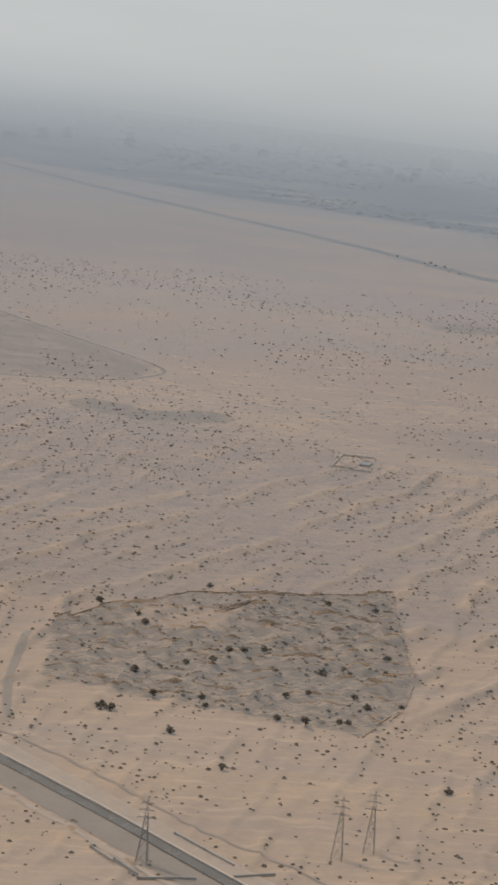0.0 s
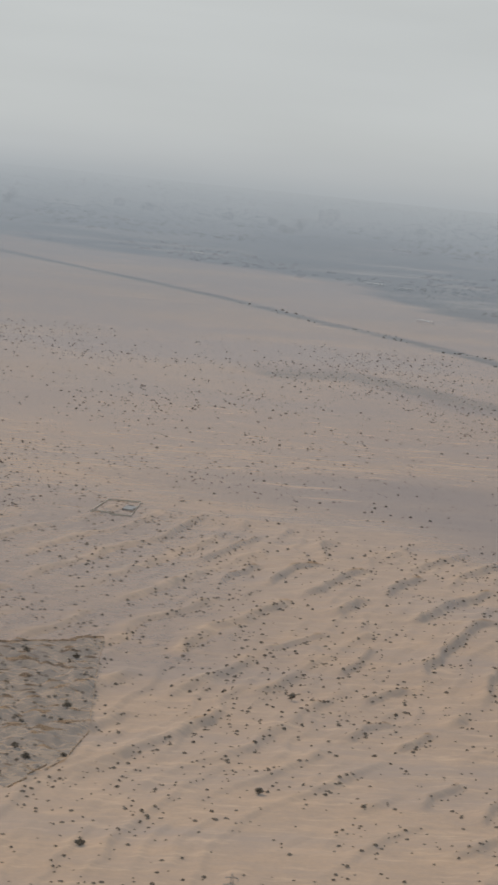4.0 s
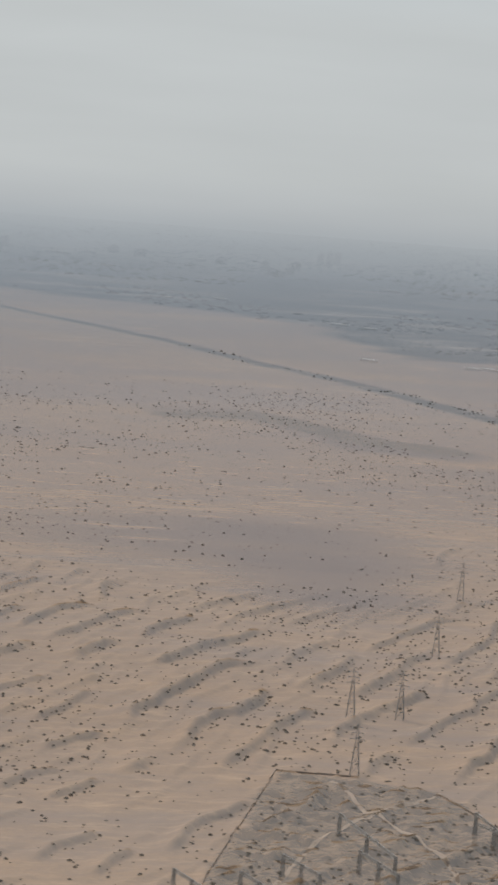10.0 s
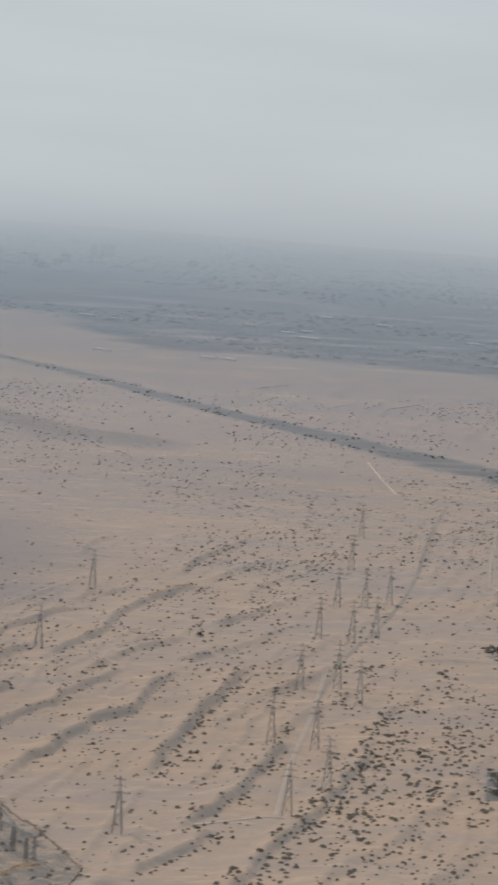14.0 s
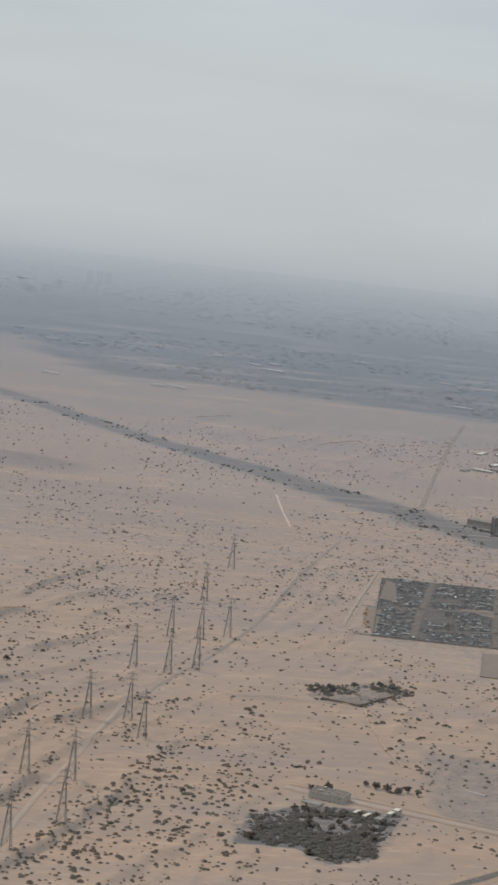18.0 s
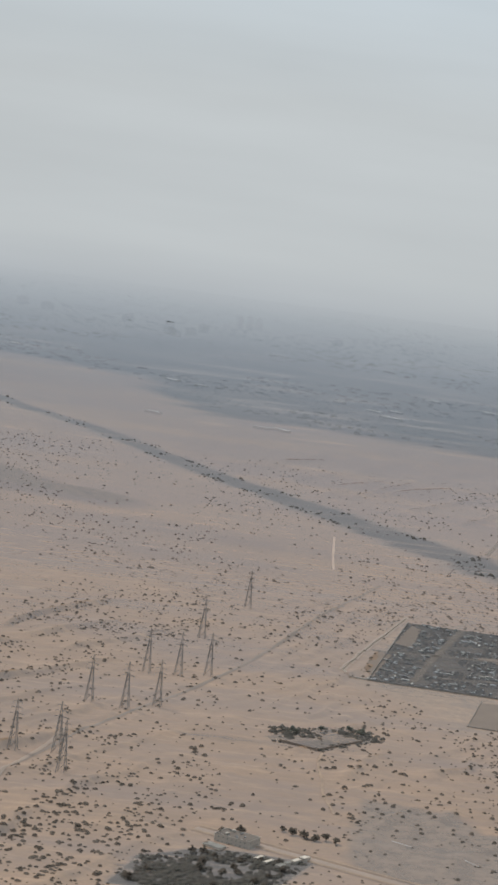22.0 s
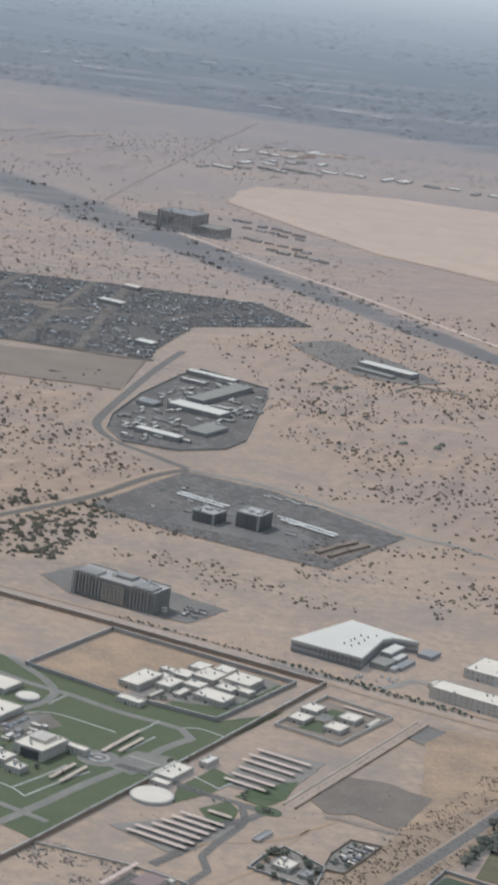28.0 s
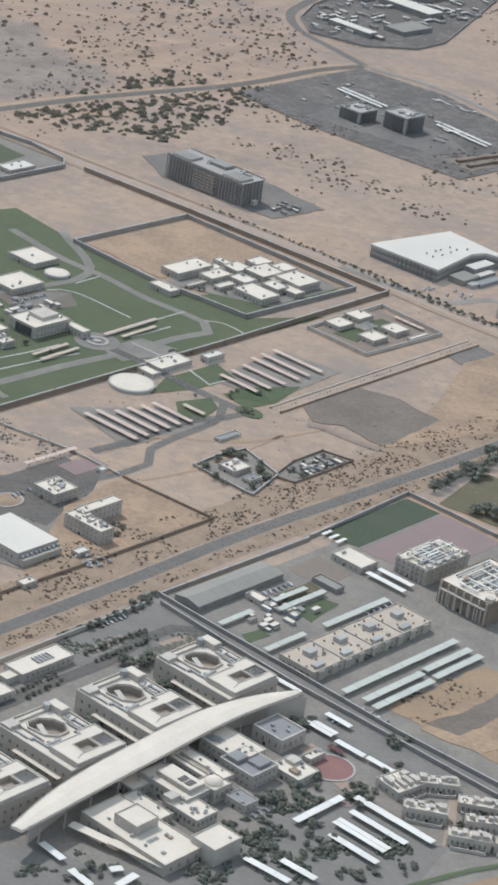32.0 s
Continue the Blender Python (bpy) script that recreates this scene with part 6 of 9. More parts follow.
for k, (fx, fy, fl, fw, turn) in enumerate(((1187.2, 761.4, 8.0, 7.2, 48), (1195.3, 764.2, 9.4, 3.4, 10), (1193.4, 751.9, 9.8, 3.6, 0), (1205.2, 759.0, 10.2, 3.6, 1), (1203.4, 744.6, 9.4, 3.6, 1), (1206.4, 751.2, 8.6, 2.8, 8), (1214.6, 752.6, 8.0, 3.4, 1), (1212.6, 744.8, 7.4, 3.2, 1))):
    fh = 2.4 + 0.3 * (k % 3)
    flat = house("terraced_flat", "sand-coloured terraced flats with stepped roofs", "flats", fx, fy, turn, fl, fw, fh, PLASTER, WHITE_ROOF, 1, (int(fl / 1.3), 3), "ca", 4, 1, "terraced flats")
    for j in range(4):
        block("roof_terrace", PLASTER, flat, fl * (-0.36 + 0.24 * j), FR.uniform(-0.2, 0.2) * fw, fh - 0.25, fl * FR.uniform(0.1, 0.17), fw * FR.uniform(0.3, 0.55), FR.uniform(0.5, 1.1))
    for j in range(3):
        block("roof_screen", WHITE_ROOF, flat, fl * FR.uniform(-0.42, 0.42), fw * FR.uniform(-0.3, 0.3), fh - 0.25, fl * FR.uniform(0.04, 0.1), fw * FR.uniform(0.2, 0.7), FR.uniform(0.3, 0.6))
    for j in range(5):
        block("garden_wall", PLASTER, flat, fl * (-0.4 + 0.2 * j), -fw / 2 - 0.7, 0, 0.18, 1.4, 1.0)
    block("garden_wall", PLASTER, flat, 0, -fw / 2 - 1.4, 0, fl * 0.82, 0.18, 0.9)
sheet("footpath", [(1198.2, 762), (1200.4, 762), (1200.2, 742), (1198.0, 742)], DIRT_ROAD, 0.2, "pale paved path between the terraced flats", "path")
sheet("footpath", [(1164, 770), (1166.5, 773.5), (1172, 768), (1178, 757), (1176, 755), (1170, 762)], DIRT_ROAD, 0.17, "pale pink paved path round the playground", "path")
sheet("car_park", [(1162, 779), (1170.5, 791.5), (1184, 783), (1203, 770.5), (1201, 767.5), (1184, 771), (1177, 773), (1169, 768)], PARK, 0.14, "dark asphalt car park beside the playground", "car park")
sheet("car_park", [(1160, 737), (1178, 755), (1182, 752), (1199, 741), (1193, 724), (1166, 712), (1140, 700), (1112, 696), (1106, 706), (1118, 714), (1130, 708), (1150, 716), (1157, 724)], PARK, 0.14, "dark asphalt of the school entrance", "car park")
ribbon("hedge_strip", [(1190, 722), (1200, 731), (1211, 739), (1224, 742)], 1.6, LAWN, 0.3, label="narrow planted strip beside the flats", category="planting")
sheet("sand_lot", [(1192, 717), (1202, 728), (1212, 736), (1232, 740), (1240, 715), (1210, 700)], RED_SAND, 0.18, "bare brown plot beside the flats", "plot")

# ---- service yard and second school, beyond the lane ----
sheet("yard", [(1122, 830), (1140, 846), (1165, 884), (1157, 890), (1173, 915), (1230, 880), (1212, 770), (1183, 787), (1158.5, 805), (1139, 818)], YARD, 0.08, "grey paved service yard", "yard")
wh = thing("warehouse", "long grey sheet-roofed warehouse", "warehouse", 1138.0, 839.5, ROAD)
bm = bmesh.new()
sec = [(-3.9, 0), (-3.9, 1.7), (0, 2.4), (3.9, 1.7), (3.9, 0)]
ends = [[bm.verts.new((s * 16, b, c)) for b, c in sec] for s in (-1, 1)]
for k in (0, 3):
    bm.faces.new((ends[0][k], ends[0][k + 1], ends[1][k + 1], ends[1][k]))
bm.faces.new(ends[0])
bm.faces.new(ends[1][::-1])
part("outer_wall", bm, GREY_WALL, wh)
for s in (-1, 1):
    for k in range(8):
        m = pose(-14 + 4 * k, s * 1.98, 2.08, -s * 10.2, 0, 0) @ Matrix.Diagonal((3.98, 4.15, 0.08, 1))
        part("roof_sheet", unit_box(SHED_ROOF), SHED_ROOF, wh, "", m)
for k in range(4):
    block("roller_door", STEEL, wh, -12 + 8 * k, -3.93, 0, 2.4, 0.08, 1.4)
lb = house("long_block", "long beige school block with a speckled flat roof", "school", 1171.5, 822.8, ROAD, 45.3, 10.9, 2.8, TAN_WALL, BEIGE_ROOF, 1, (5, 20), "ac", 8)
for a in (-11.3, 0, 11.3):
    block("roof_joint", GREY_ROOF, lb, a, 0, 2.55, 0.3, 10.4, 0.16)
for a in (-16.5, -5, 6, 17):
    block("stair_tower", PALE_CONCRETE, lb, a, 1.2, 2.5, 3.0, 2.2, 1.3)
for k in range(44):
    block("roof_vent", TAN_STONE, lb, -21.2 + 42.4 * (k % 11) / 10 + RB.uniform(-0.9, 0.9), -4.2 + 2.6 * (k // 11) + RB.uniform(-0.8, 0.8), 2.5, 0.32, 0.32, 0.5)
for k in range(9):
    block("buttress", TAN_WALL, lb, -20 + 5 * k, -5.6, 0, 2.2, 0.5, 2.5)
for a in (-19, -8.5, 3, 14):
    block("roof_box", AC_GREY, lb, a, -3.6, 2.5, 3.4, 1.6, 0.7)
for spec in ((1183.2, 815.7, 43.6, 2.0), (1182.3, 804.8, 22.1, 2.0), (1184.9, 802.2, 22.2, 2.0), (1193.9, 823.0, 18.1, 2.0), (1196.6, 820.6, 18.5, 2.0), (1170.0, 838.5, 24.7, 1.9),
             (1156.2, 839.3, 17.6, 1.8), (1153.0, 841.3, 12.4, 1.6), (1154.9, 816.4, 14.5, 1.7), (1141.8, 823.9, 12.0, 1.7)):
    canopy("grey-green sheet canopy over parking bays", spec[0], spec[1], ROAD, spec[2], spec[3], 1.25, GREEN_CANOPY)
for spec in ((1175.7, 858.0, 12.3, 1.8), (1177.9, 861.6, 11.1, 1.7)):
    canopy("pale sheet canopy by the second school", spec[0], spec[1], ACROSS, spec[2], spec[3], 1.25)
for k in range(3):
    canopy("small white canopy by the sports pitch", 1158.0 + 2.1 * k, 880.5 - 1.5 * k, ROAD, 4.0, 1.0, 1.0)
house("workshop", "small cream workshop in the yard", "workshop", 1145.2, 836.4, ROAD, 3.0, 5.2, 1.6, PLASTER, WHITE_ROOF, 1, (2, 2), "ac", 1)
house("workshop", "grey shed in the yard", "shed", 1161.5, 851.5, ACROSS, 8.0, 3.4, 1.5, GREY_WALL, SHED_ROOF)
house("gatehouse", "low cream building beside the sports pitch", "building", 1166.7, 867.2, ROAD, 7.0, 10.1, 2.0, PLASTER, WHITE_ROOF, 1, (5, 3), "ac", 2)
for k in range(30):
    hx, hy = local(1151, 832, ROAD)(RB.uniform(-9, 10), RB.uniform(-5.5, 5))
    house("cabin", "small pale site cabin in the yard", "cabin", hx, hy, ROAD + RB.choice((0, 90)), RB.uniform(1.6, 3.2), RB.uniform(1.1, 1.7), RB.uniform(0.8, 1.3), RB.choice((PLASTER, AC_GREY, GREY_WALL)), RB.choice((WHITE_ROOF, COOL_ROOF, SHED_ROOF)), rim=0.05, deep=0.06, group="site cabins", door=False)
big = house("academy", "cream academy building crowded with roof machinery", "school", 1186.4, 872.4, ROAD, 18.0, 10.6, 4.6, PLASTER, WHITE_ROOF, 3, (6, 8), "ac", 18, 2)
big2 = house("academy", "tan academy building with a columned front and roof machinery", "school", 1201.5, 859.5, ROAD, 21.3, 16.0, 6.4, TAN_STONE, WHITE_ROOF, 3, (8, 9), "ac", 24, 2)
for host, n in ((big, 16), (big2, 26)):
    hl, hw, hh = (18.0, 10.6, 4.3) if host is big else (21.3, 16.0, 6.1)
    for k in range(n):
        turn = RB.choice((0, 90))
        block("duct", RB.choice((COOL_ROOF, WHITE_ROOF, AC_GREY)), host, RB.uniform(-0.38, 0.38) * hl, RB.uniform(-0.36, 0.36) * hw, hh + RB.uniform(0, 0.3), RB.uniform(2, 5), RB.uniform(0.3, 0.6), RB.uniform(0.3, 0.6), turn)
for host, hl, hw, hh in ((big, 18.0, 10.6, 4.3), (big2, 21.3, 16.0, 6.1)):
    for k in range(8):
        block("duct", RB.choice((CANOPY, COOL_ROOF, AC_GREY)), host, hl * RB.uniform(-0.12, 0.12), hw * (-0.4 + 0.114 * k), hh + 0.35, hl * RB.uniform(0.3, 0.8), RB.uniform(0.3, 0.5), RB.uniform(0.3, 0.6))
    for k in range(6):
        block("duct", RB.choice((CANOPY, WHITE_ROOF)), host, hl * (-0.4 + 0.16 * k) + RB.uniform(-0.5, 0.5), hw * RB.uniform(-0.15, 0.15), hh + 0.5, RB.uniform(0.3, 0.5), hw * RB.uniform(0.25, 0.6), 0.4)
    for k in range(5):
        block("roof_room", PLASTER, host, hl * (-0.42 + 0.21 * k), -hw * 0.42, hh - 0.1, hl * 0.09, hw * 0.12, 1.1)
    for k in range(7):
        block("wall_pilaster", PLASTER, host, -hl / 2 - 0.15, hw * (-0.45 + 0.15 * k), 0, 0.4, 0.5, hh)
for k in range(7):
    block("column", PLASTER, big2, -10.9, -6 + 2 * k, 0, 0.4, 0.4, 4.2)
block("porch_roof", PLASTER, big2, -11.0, 0, 4.2, 1.2, 14, 0.3)
sheet("sports_pitch", [(1156, 881), (1177, 913), (1186.5, 907.5), (1167, 877)], TURF, 0.13, "dark green artificial turf pitch", "pitch")
sheet("sports_court", [(1168, 876), (1187.5, 907), (1204, 896), (1185, 866)], COURT, 0.12, "faded pink sports court", "court")
sheet("sand_lot", [(1150.4, 857.6), (1157.7, 867.8), (1166.7, 859.9), (1159.4, 849.9)], GREY_SOIL, 0.12, "patch of bare dirt in the service yard", "plot")
sheet("lawn", [(1154.6, 834.4), (1161, 844.4), (1165.3, 842.9), (1159.7, 830.3)], LAWN, 0.13, "small dark lawn in the service yard", "lawn")
sheet("lawn", [(1147, 838), (1157, 852), (1162, 848), (1152, 834)], DRY_TURF, 0.125, "dull green ground between the yard canopies", "lawn")
sheet("lawn", [(1144.2, 817.3), (1148.6, 822.5), (1150.8, 819.7), (1146.5, 813.9)], LAWN, 0.13, "small dark lawn in the service yard", "lawn")
wall_run("low wall round the sports pitch", [(1154, 877), (1177, 916), (1215, 891)], 1.0, material=GREY_WALL)
wall_run("low wall of the service yard", [(1121.9, 829), (1127.5, 837), (1154, 876)], 1.0, material=GREY_WALL)
sheet("sand_lot", [(1182, 796), (1203, 826), (1235, 806), (1215, 777), (1200, 785)], RED_SAND, 0.14, "bare brown building plot", "plot")
sheet("sand_lot", [(1190, 789), (1201, 806), (1216, 812), (1222, 800), (1204, 783)], PALE_SAND, 0.2, "pale heap of levelled sand", "plot")
x, y, r = spread(420, 1182, 1206, 790, 816, lambda x, y: inside(x, y, [(1183, 795), (1187, 808), (1196, 817), (1205, 812), (1199, 806), (1190, 792)]) * step(0.42, 0.6, vnoise(x, y, 3.5, 2)), 61)
scatter("rubble", x, y, 0.25 + 0.4 * r.rand(len(x)), SHRUB, "dark broken rubble on a building plot", "rubble", 0.6, 62)
sheet("sand_lot", [(1191, 792), (1199, 800), (1207, 813), (1209, 824), (1214, 820), (1211, 806), (1199, 789)], PLOT_GRAVEL, 0.24, "strip of dark gravel across the building plot", "plot")

# trees and palms of the school
TR = random.Random(21)
thick = []
for cx, cy, n, sx, sy, s0 in ((1159, 730, 26, 7, 5, 1.4), (1152, 726, 10, 4, 3, 1.3), (1171, 734, 16, 6, 6, 1.5), (1166, 750, 18, 5, 4, 1.5), (1150, 708, 14, 9, 5, 1.3), (1182, 726, 12, 5, 3, 1.2), (1178, 824, 22, 12, 0.8, 1.2)):
    to = local(cx, cy, ROAD)
    for k in range(n):
        tx, ty = to(TR.uniform(-sx, sx), TR.uniform(-sy, sy))
        thick.append((tx, ty, s0 * TR.uniform(0.7, 1.3)))
tree_belt("shade_trees", thick, "dark green shade trees grown together in the school grounds")
for cx, cy, n, sx, sy, s0 in ((1161, 746, 5, 3, 3, 1.7), (1170, 757, 4, 2, 3, 1.4), (1178, 752, 5, 4, 3, 1.3), (1164, 781, 6, 3, 2, 1.9), (1118, 762, 4, 2, 1.5, 1.9), (1131, 783, 5, 2.5, 1.5, 2.0),
                              (1128, 703, 6, 8, 4, 1.2), (1186, 782, 5, 4, 2, 1.3), (1118, 825, 7, 5, 1.0, 1.2), (1204, 755, 7, 5, 0.9, 1.1), (1196, 758, 6, 3, 1.2, 1.1), (1185, 769, 5, 3, 1.5, 1.0), (1179, 758, 7, 2, 3, 1.0), (1192, 731, 5, 4, 2, 1.1)):
    to = local(cx, cy, ROAD)
    for k in range(n):
        tx, ty = to(TR.uniform(-sx, sx), TR.uniform(-sy, sy))
        tree(tx, ty, s0 * TR.uniform(0.7, 1.3), "dark green shade tree in the school grounds", "school trees", 0.1)
for (ax, ay), (bx, by), n, size in (((1110.6, 793.4), (1121.6, 809.6), 13, 1.0), ((1113.4, 791), (1123, 804.6), 11, 0.9), ((1109, 806), (1120, 824), 8, 1.3), ((1099.5, 770.5), (1106, 781), 9, 0.8), ((1102, 769), (1108, 779), 7, 0.7)):
    for k in range(n):
        t = k / (n - 1)
        tree(ax + (bx - ax) * t + TR.uniform(-0.3, 0.3), ay + (by - ay) * t + TR.uniform(-0.3, 0.3), size * TR.uniform(0.75, 1.25), "small dusty tree in a car park row", "car park trees", 0.12)
for tx, ty in ((1119.5, 792.5), (1121.5, 791.5), (1123.8, 792.6), (1125.4, 795), (1120.3, 780.5)):
    tree(tx, ty, TR.uniform(2.0, 2.7), "large dark shade tree beside a school block", "school trees", 0.12)
for k in range(9):
    t = k / 8
    palm(1124.6 + 11 * t + TR.uniform(-0.3, 0.3), 798 + 12.5 * t - 1.6 * math.sin(3.1 * t), TR.uniform(1.8, 2.3))
ribbon("road", [(1096, 761), (1099, 766), (1107, 779), (1116, 792), (1121.5, 805), (1128, 814), (1134, 815.5), (1138, 812.5)], 3.6, ASPHALT, 0.19, label="curved asphalt drive round the school car park")
for cx, cy, ang, n, gap in ((1114, 812, ROAD, 6, 1.5), (1186, 812, ROAD, 9, 2.1), (1166, 814, ROAD, 7, 3.0), (1171, 784.3, ACROSS, 3, 1.6), (1180, 790, ACROSS, 4, 2.2), (1160, 742, ROAD, 4, 2.0), (1150, 845, ROAD, 6, 1.9), (1176, 845, ROAD, 5, 2.4)):
    to = local(cx, cy, ang)
    for k in range(n):
        qx, qy = to((k - n / 2) * gap, TR.uniform(-0.2, 0.2))
        car(qx, qy, ang + 90 + TR.uniform(-4, 4), TR.choice(("pale parked car on grey asphalt", "small parked car on grey asphalt")))

# ---- walled plots north of the main road ----
sheet("yard", [(1046, 845), (1063, 870), (1073, 882), (1084, 898), (1095, 892), (1095, 877), (1091, 868), (1088, 855), (1079, 858), (1068, 848), (1056, 836)], ASPHALT, 0.10, "dark asphalt yard round a clinic", "yard")
sheet("yard", [(1066, 846), (1079, 858), (1096, 866), (1106, 850), (1092, 828), (1078, 831)], YARD, 0.085, "worn paving round the sports hall", "yard")
sheet("sand_plot", [(1088, 818), (1128, 877), (1101, 892), (1090, 868)], PALE_SAND, 0.13, "bare walled plot of pale sand", "plot")
sheet("sand_plot", [(1030, 770), (1046, 750), (1088, 816), (1070, 830)], PALE_SAND, 0.09, "bare plot of levelled sand", "plot")
wall_run("brown block wall along the road verge", [(1046, 756), (1074, 799), (1088, 818), (1104, 841), (1128, 877), (1101, 892)], 0.9, material=BROWN_WALL, coping=False)
wall_run("low pale wall beside the long shed", [(1056, 914), (1084, 903), (1100, 893)], 0.6, material=TAN_WALL)
isl = thing("roundabout", "oval sandy roundabout with a pale kerb", "roundabout", 1075.3, 865.2, ROAD)
bm = cylinder(4.4, 0.22, 36)
part("island", bm, PALE_SAND, isl, "", Matrix.Diagonal((1, 0.8, 1, 1)))
bm = bmesh.new()
rings = [bmesh.ops.create_circle(bm, segments=36, radius=r, matrix=Matrix.Translation((0, 0, 0.3)))["verts"] for r in (4.3, 4.9)]
for k in range(36):
    bm.faces.new((rings[0][k], rings[0][(k + 1) % 36], rings[1][(k + 1) % 36], rings[1][k]))
part("kerb", bm, PALE_CONCRETE, isl, "", Matrix.Diagonal((1, 0.8, 1, 1)))
gym = house("sports_hall", "sports hall with a pale sheet roof and roof machines", "hall", 1082.2, 841.6, ROAD, 14.1, 17.8, 3.3, PLASTER, COOL_ROOF, 1, (9, 6), "ac", 0, rim=0.1, deep=0.06)
for k in range(9):
    part("ac_unit", AC_MESH, AC_GREY, gym, "", pose(-6 + 1.5 * k, -9.6, 1.9) @ Matrix.Diagonal((0.9, 0.9, 0.8, 1)))
block("side_annexe", TAN_WALL, gym, 0, -9.8, 0, 13.4, 1.9, 1.9)
t1 = house("apartment_house", "three-storey pale apartment house with a long bright roof", "house", 1099.2, 864.9, ROAD, 14.5, 3.4, 4.3, PLASTER, WHITE_ROOF, 3, (2, 8), "ac", 2)
t2 = house("apartment_house", "three-storey pale apartment house wing with many roof machines", "house", 1098.8, 855.2, ROAD, 5.0, 13.0, 4.1, PLASTER, WHITE_ROOF, 3, (8, 3), "ac", 16)
t3 = house("clinic", "two-storey pale house with cluttered roof", "house", 1086.2, 873.7, ROAD, 8.6, 8.0, 3.0, PLASTER, WHITE_ROOF, 2, (4, 5), "ac", 10, 1)
for k in range(10):
    block("roof_room", RB.choice((PLASTER, WHITE_ROOF, AC_GREY)), t3, RB.uniform(-3.2, 3.2), RB.uniform(-2, 2), 2.7, RB.uniform(0.6, 1.8), RB.uniform(0.5, 1.4), RB.uniform(0.3, 0.8))
for k in range(8):
    block("roof_room", RB.choice((PLASTER, WHITE_ROOF, GREY_WALL)), t2, RB.uniform(-1.8, 1.8), RB.uniform(-5.4, 5.4), 3.8, RB.uniform(0.6, 1.8), RB.uniform(0.5, 1.4), RB.uniform(0.3, 0.8))
house("guard_room", "small pale guard room on the yard", "hut", 1099.3, 843.0, ROAD, 4.2, 2.6, 1.5, PLASTER, COOL_ROOF, 1, (1, 2), "ac")
house("guard_room", "small pale house by the boundary wall", "hut", 1090.2, 821.5, ROAD, 4.6, 2.8, 1.5, PLASTER, WHITE_ROOF, 1, (2, 2), "ac", 1)
house("guard_room", "small pale kiosk on the yard", "hut", 1095.0, 893.5, ROAD, 2.6, 2.2, 1.2, PLASTER, COOL_ROOF)
shed = thing("covered_walk", "long narrow pale sheet canopy in two lengths", "canopy", 1073, 884, ROAD)
for a, n in ((-21, 5), (9.5, 5)):
    for k in range(n):
        block("roof_sheet", TAN_CANOPY, shed, a + 3.9 * k - 4, 0, 1.2, 3.8, 1.5, 0.08)
        block("post", STEEL, shed, a + 3.9 * k - 4, 0, 0, 0.1, 0.1, 1.2)
sheet("garden_court", [(1083, 892), (1090, 902), (1096, 898), (1089, 888)], COURT, 0.14, "small pink paved court with planters", "court")
for k in range(12):
    qx, qy = local(1103, 841, ACROSS)(RB.uniform(-4, 4), RB.uniform(-4, 3))
    car(qx, qy, RB.uniform(0, 360), "small parked car on the sandy yard", 0.14)
for k in range(8):
    qx, qy = local(1078, 876, ROAD)(RB.uniform(-8, 8), RB.uniform(-1.5, 1.5) - 4)
    car(qx, qy, ROAD + 90, "small parked car on the dark yard", 0.11)
for k in range(9):
    tree(1105 + RB.uniform(-2, 3), 859 + RB.uniform(-3, 4), RB.uniform(0.6, 1.1), "small young tree beside the apartment house", "garden trees", 0.1)

# two walled country houses
V1 = [(1118, 908), (1123, 917), (1130, 925), (1141, 912), (1136, 896)]
sheet("garden", V1, YARD, 0.1, "paved garden of a walled house", "garden")
wall_run("low wall round a garden", V1, 0.7, material=GREY_WALL, closed=True)
house("country_house", "old pale house among dark trees", "house", 1129.0, 910.5, ROAD, 7.0, 6.0, 1.7, PLASTER, WHITE_ROOF, 1, (4, 4), "ac", 4, 1)
house("country_house", "low pale outbuilding among dark trees", "house", 1134.5, 905.5, ROAD, 5.0, 3.0, 1.4, PLASTER, GREY_ROOF, 1, (3, 3), "ac", 2)
for k in range(18):
    a = RB.random() * 6.283
    tree(1129.5 + 9 * math.cos(a) * RB.uniform(0.7, 1.05), 910 + 11.5 * math.sin(a) * RB.uniform(0.7, 1.05), RB.uniform(1.1, 1.9), "dark dense tree in a walled garden", "garden trees", 0.1)
V2 = [(1140, 911), (1144, 923), (1151, 934), (1160, 931), (1152, 918), (1146, 909)]
sheet("scrap_garden", V2, YARD, 0.1, "dark plot crowded with rubble and sheds", "plot")
wall_run("low block wall round a cluttered plot", V2, 0.7, material=BROWN_WALL, closed=True, coping=False)
for k in range(22):
    hx, hy = local(1149.5, 921.5, ROAD)(RB.uniform(-9, 9), RB.uniform(-3.6, 3.6))
    house("shed", "small flat-roofed shed on a cluttered plot", "shed", hx, hy, ROAD + RB.choice((0, 90)) + RB.uniform(-8, 8), RB.uniform(1, 2.8), RB.uniform(0.8, 1.6), RB.uniform(0.6, 1.3), RB.choice((GREY_WALL, PLASTER, CONCRETE)), RB.choice((WHITE_ROOF, SHED_ROOF, GREY_ROOF)), rim=0.04, deep=0.05, group="sheds", door=False)
for k in range(10):
    hx, hy = local(1149.5, 921.5, ROAD)(RB.uniform(-9, 9), RB.uniform(-3.6, 3.6))
    tree(hx, hy, RB.uniform(0.7, 1.2), "dusty tree on a cluttered plot", "garden trees", 0.1)
house("farm_house", "low pale farm building on bare ground", "house", 1124.0, 931.0, ROAD, 9.0, 2.4, 1.1, PLASTER, GREY_ROOF, 1, (2, 5), "ac")

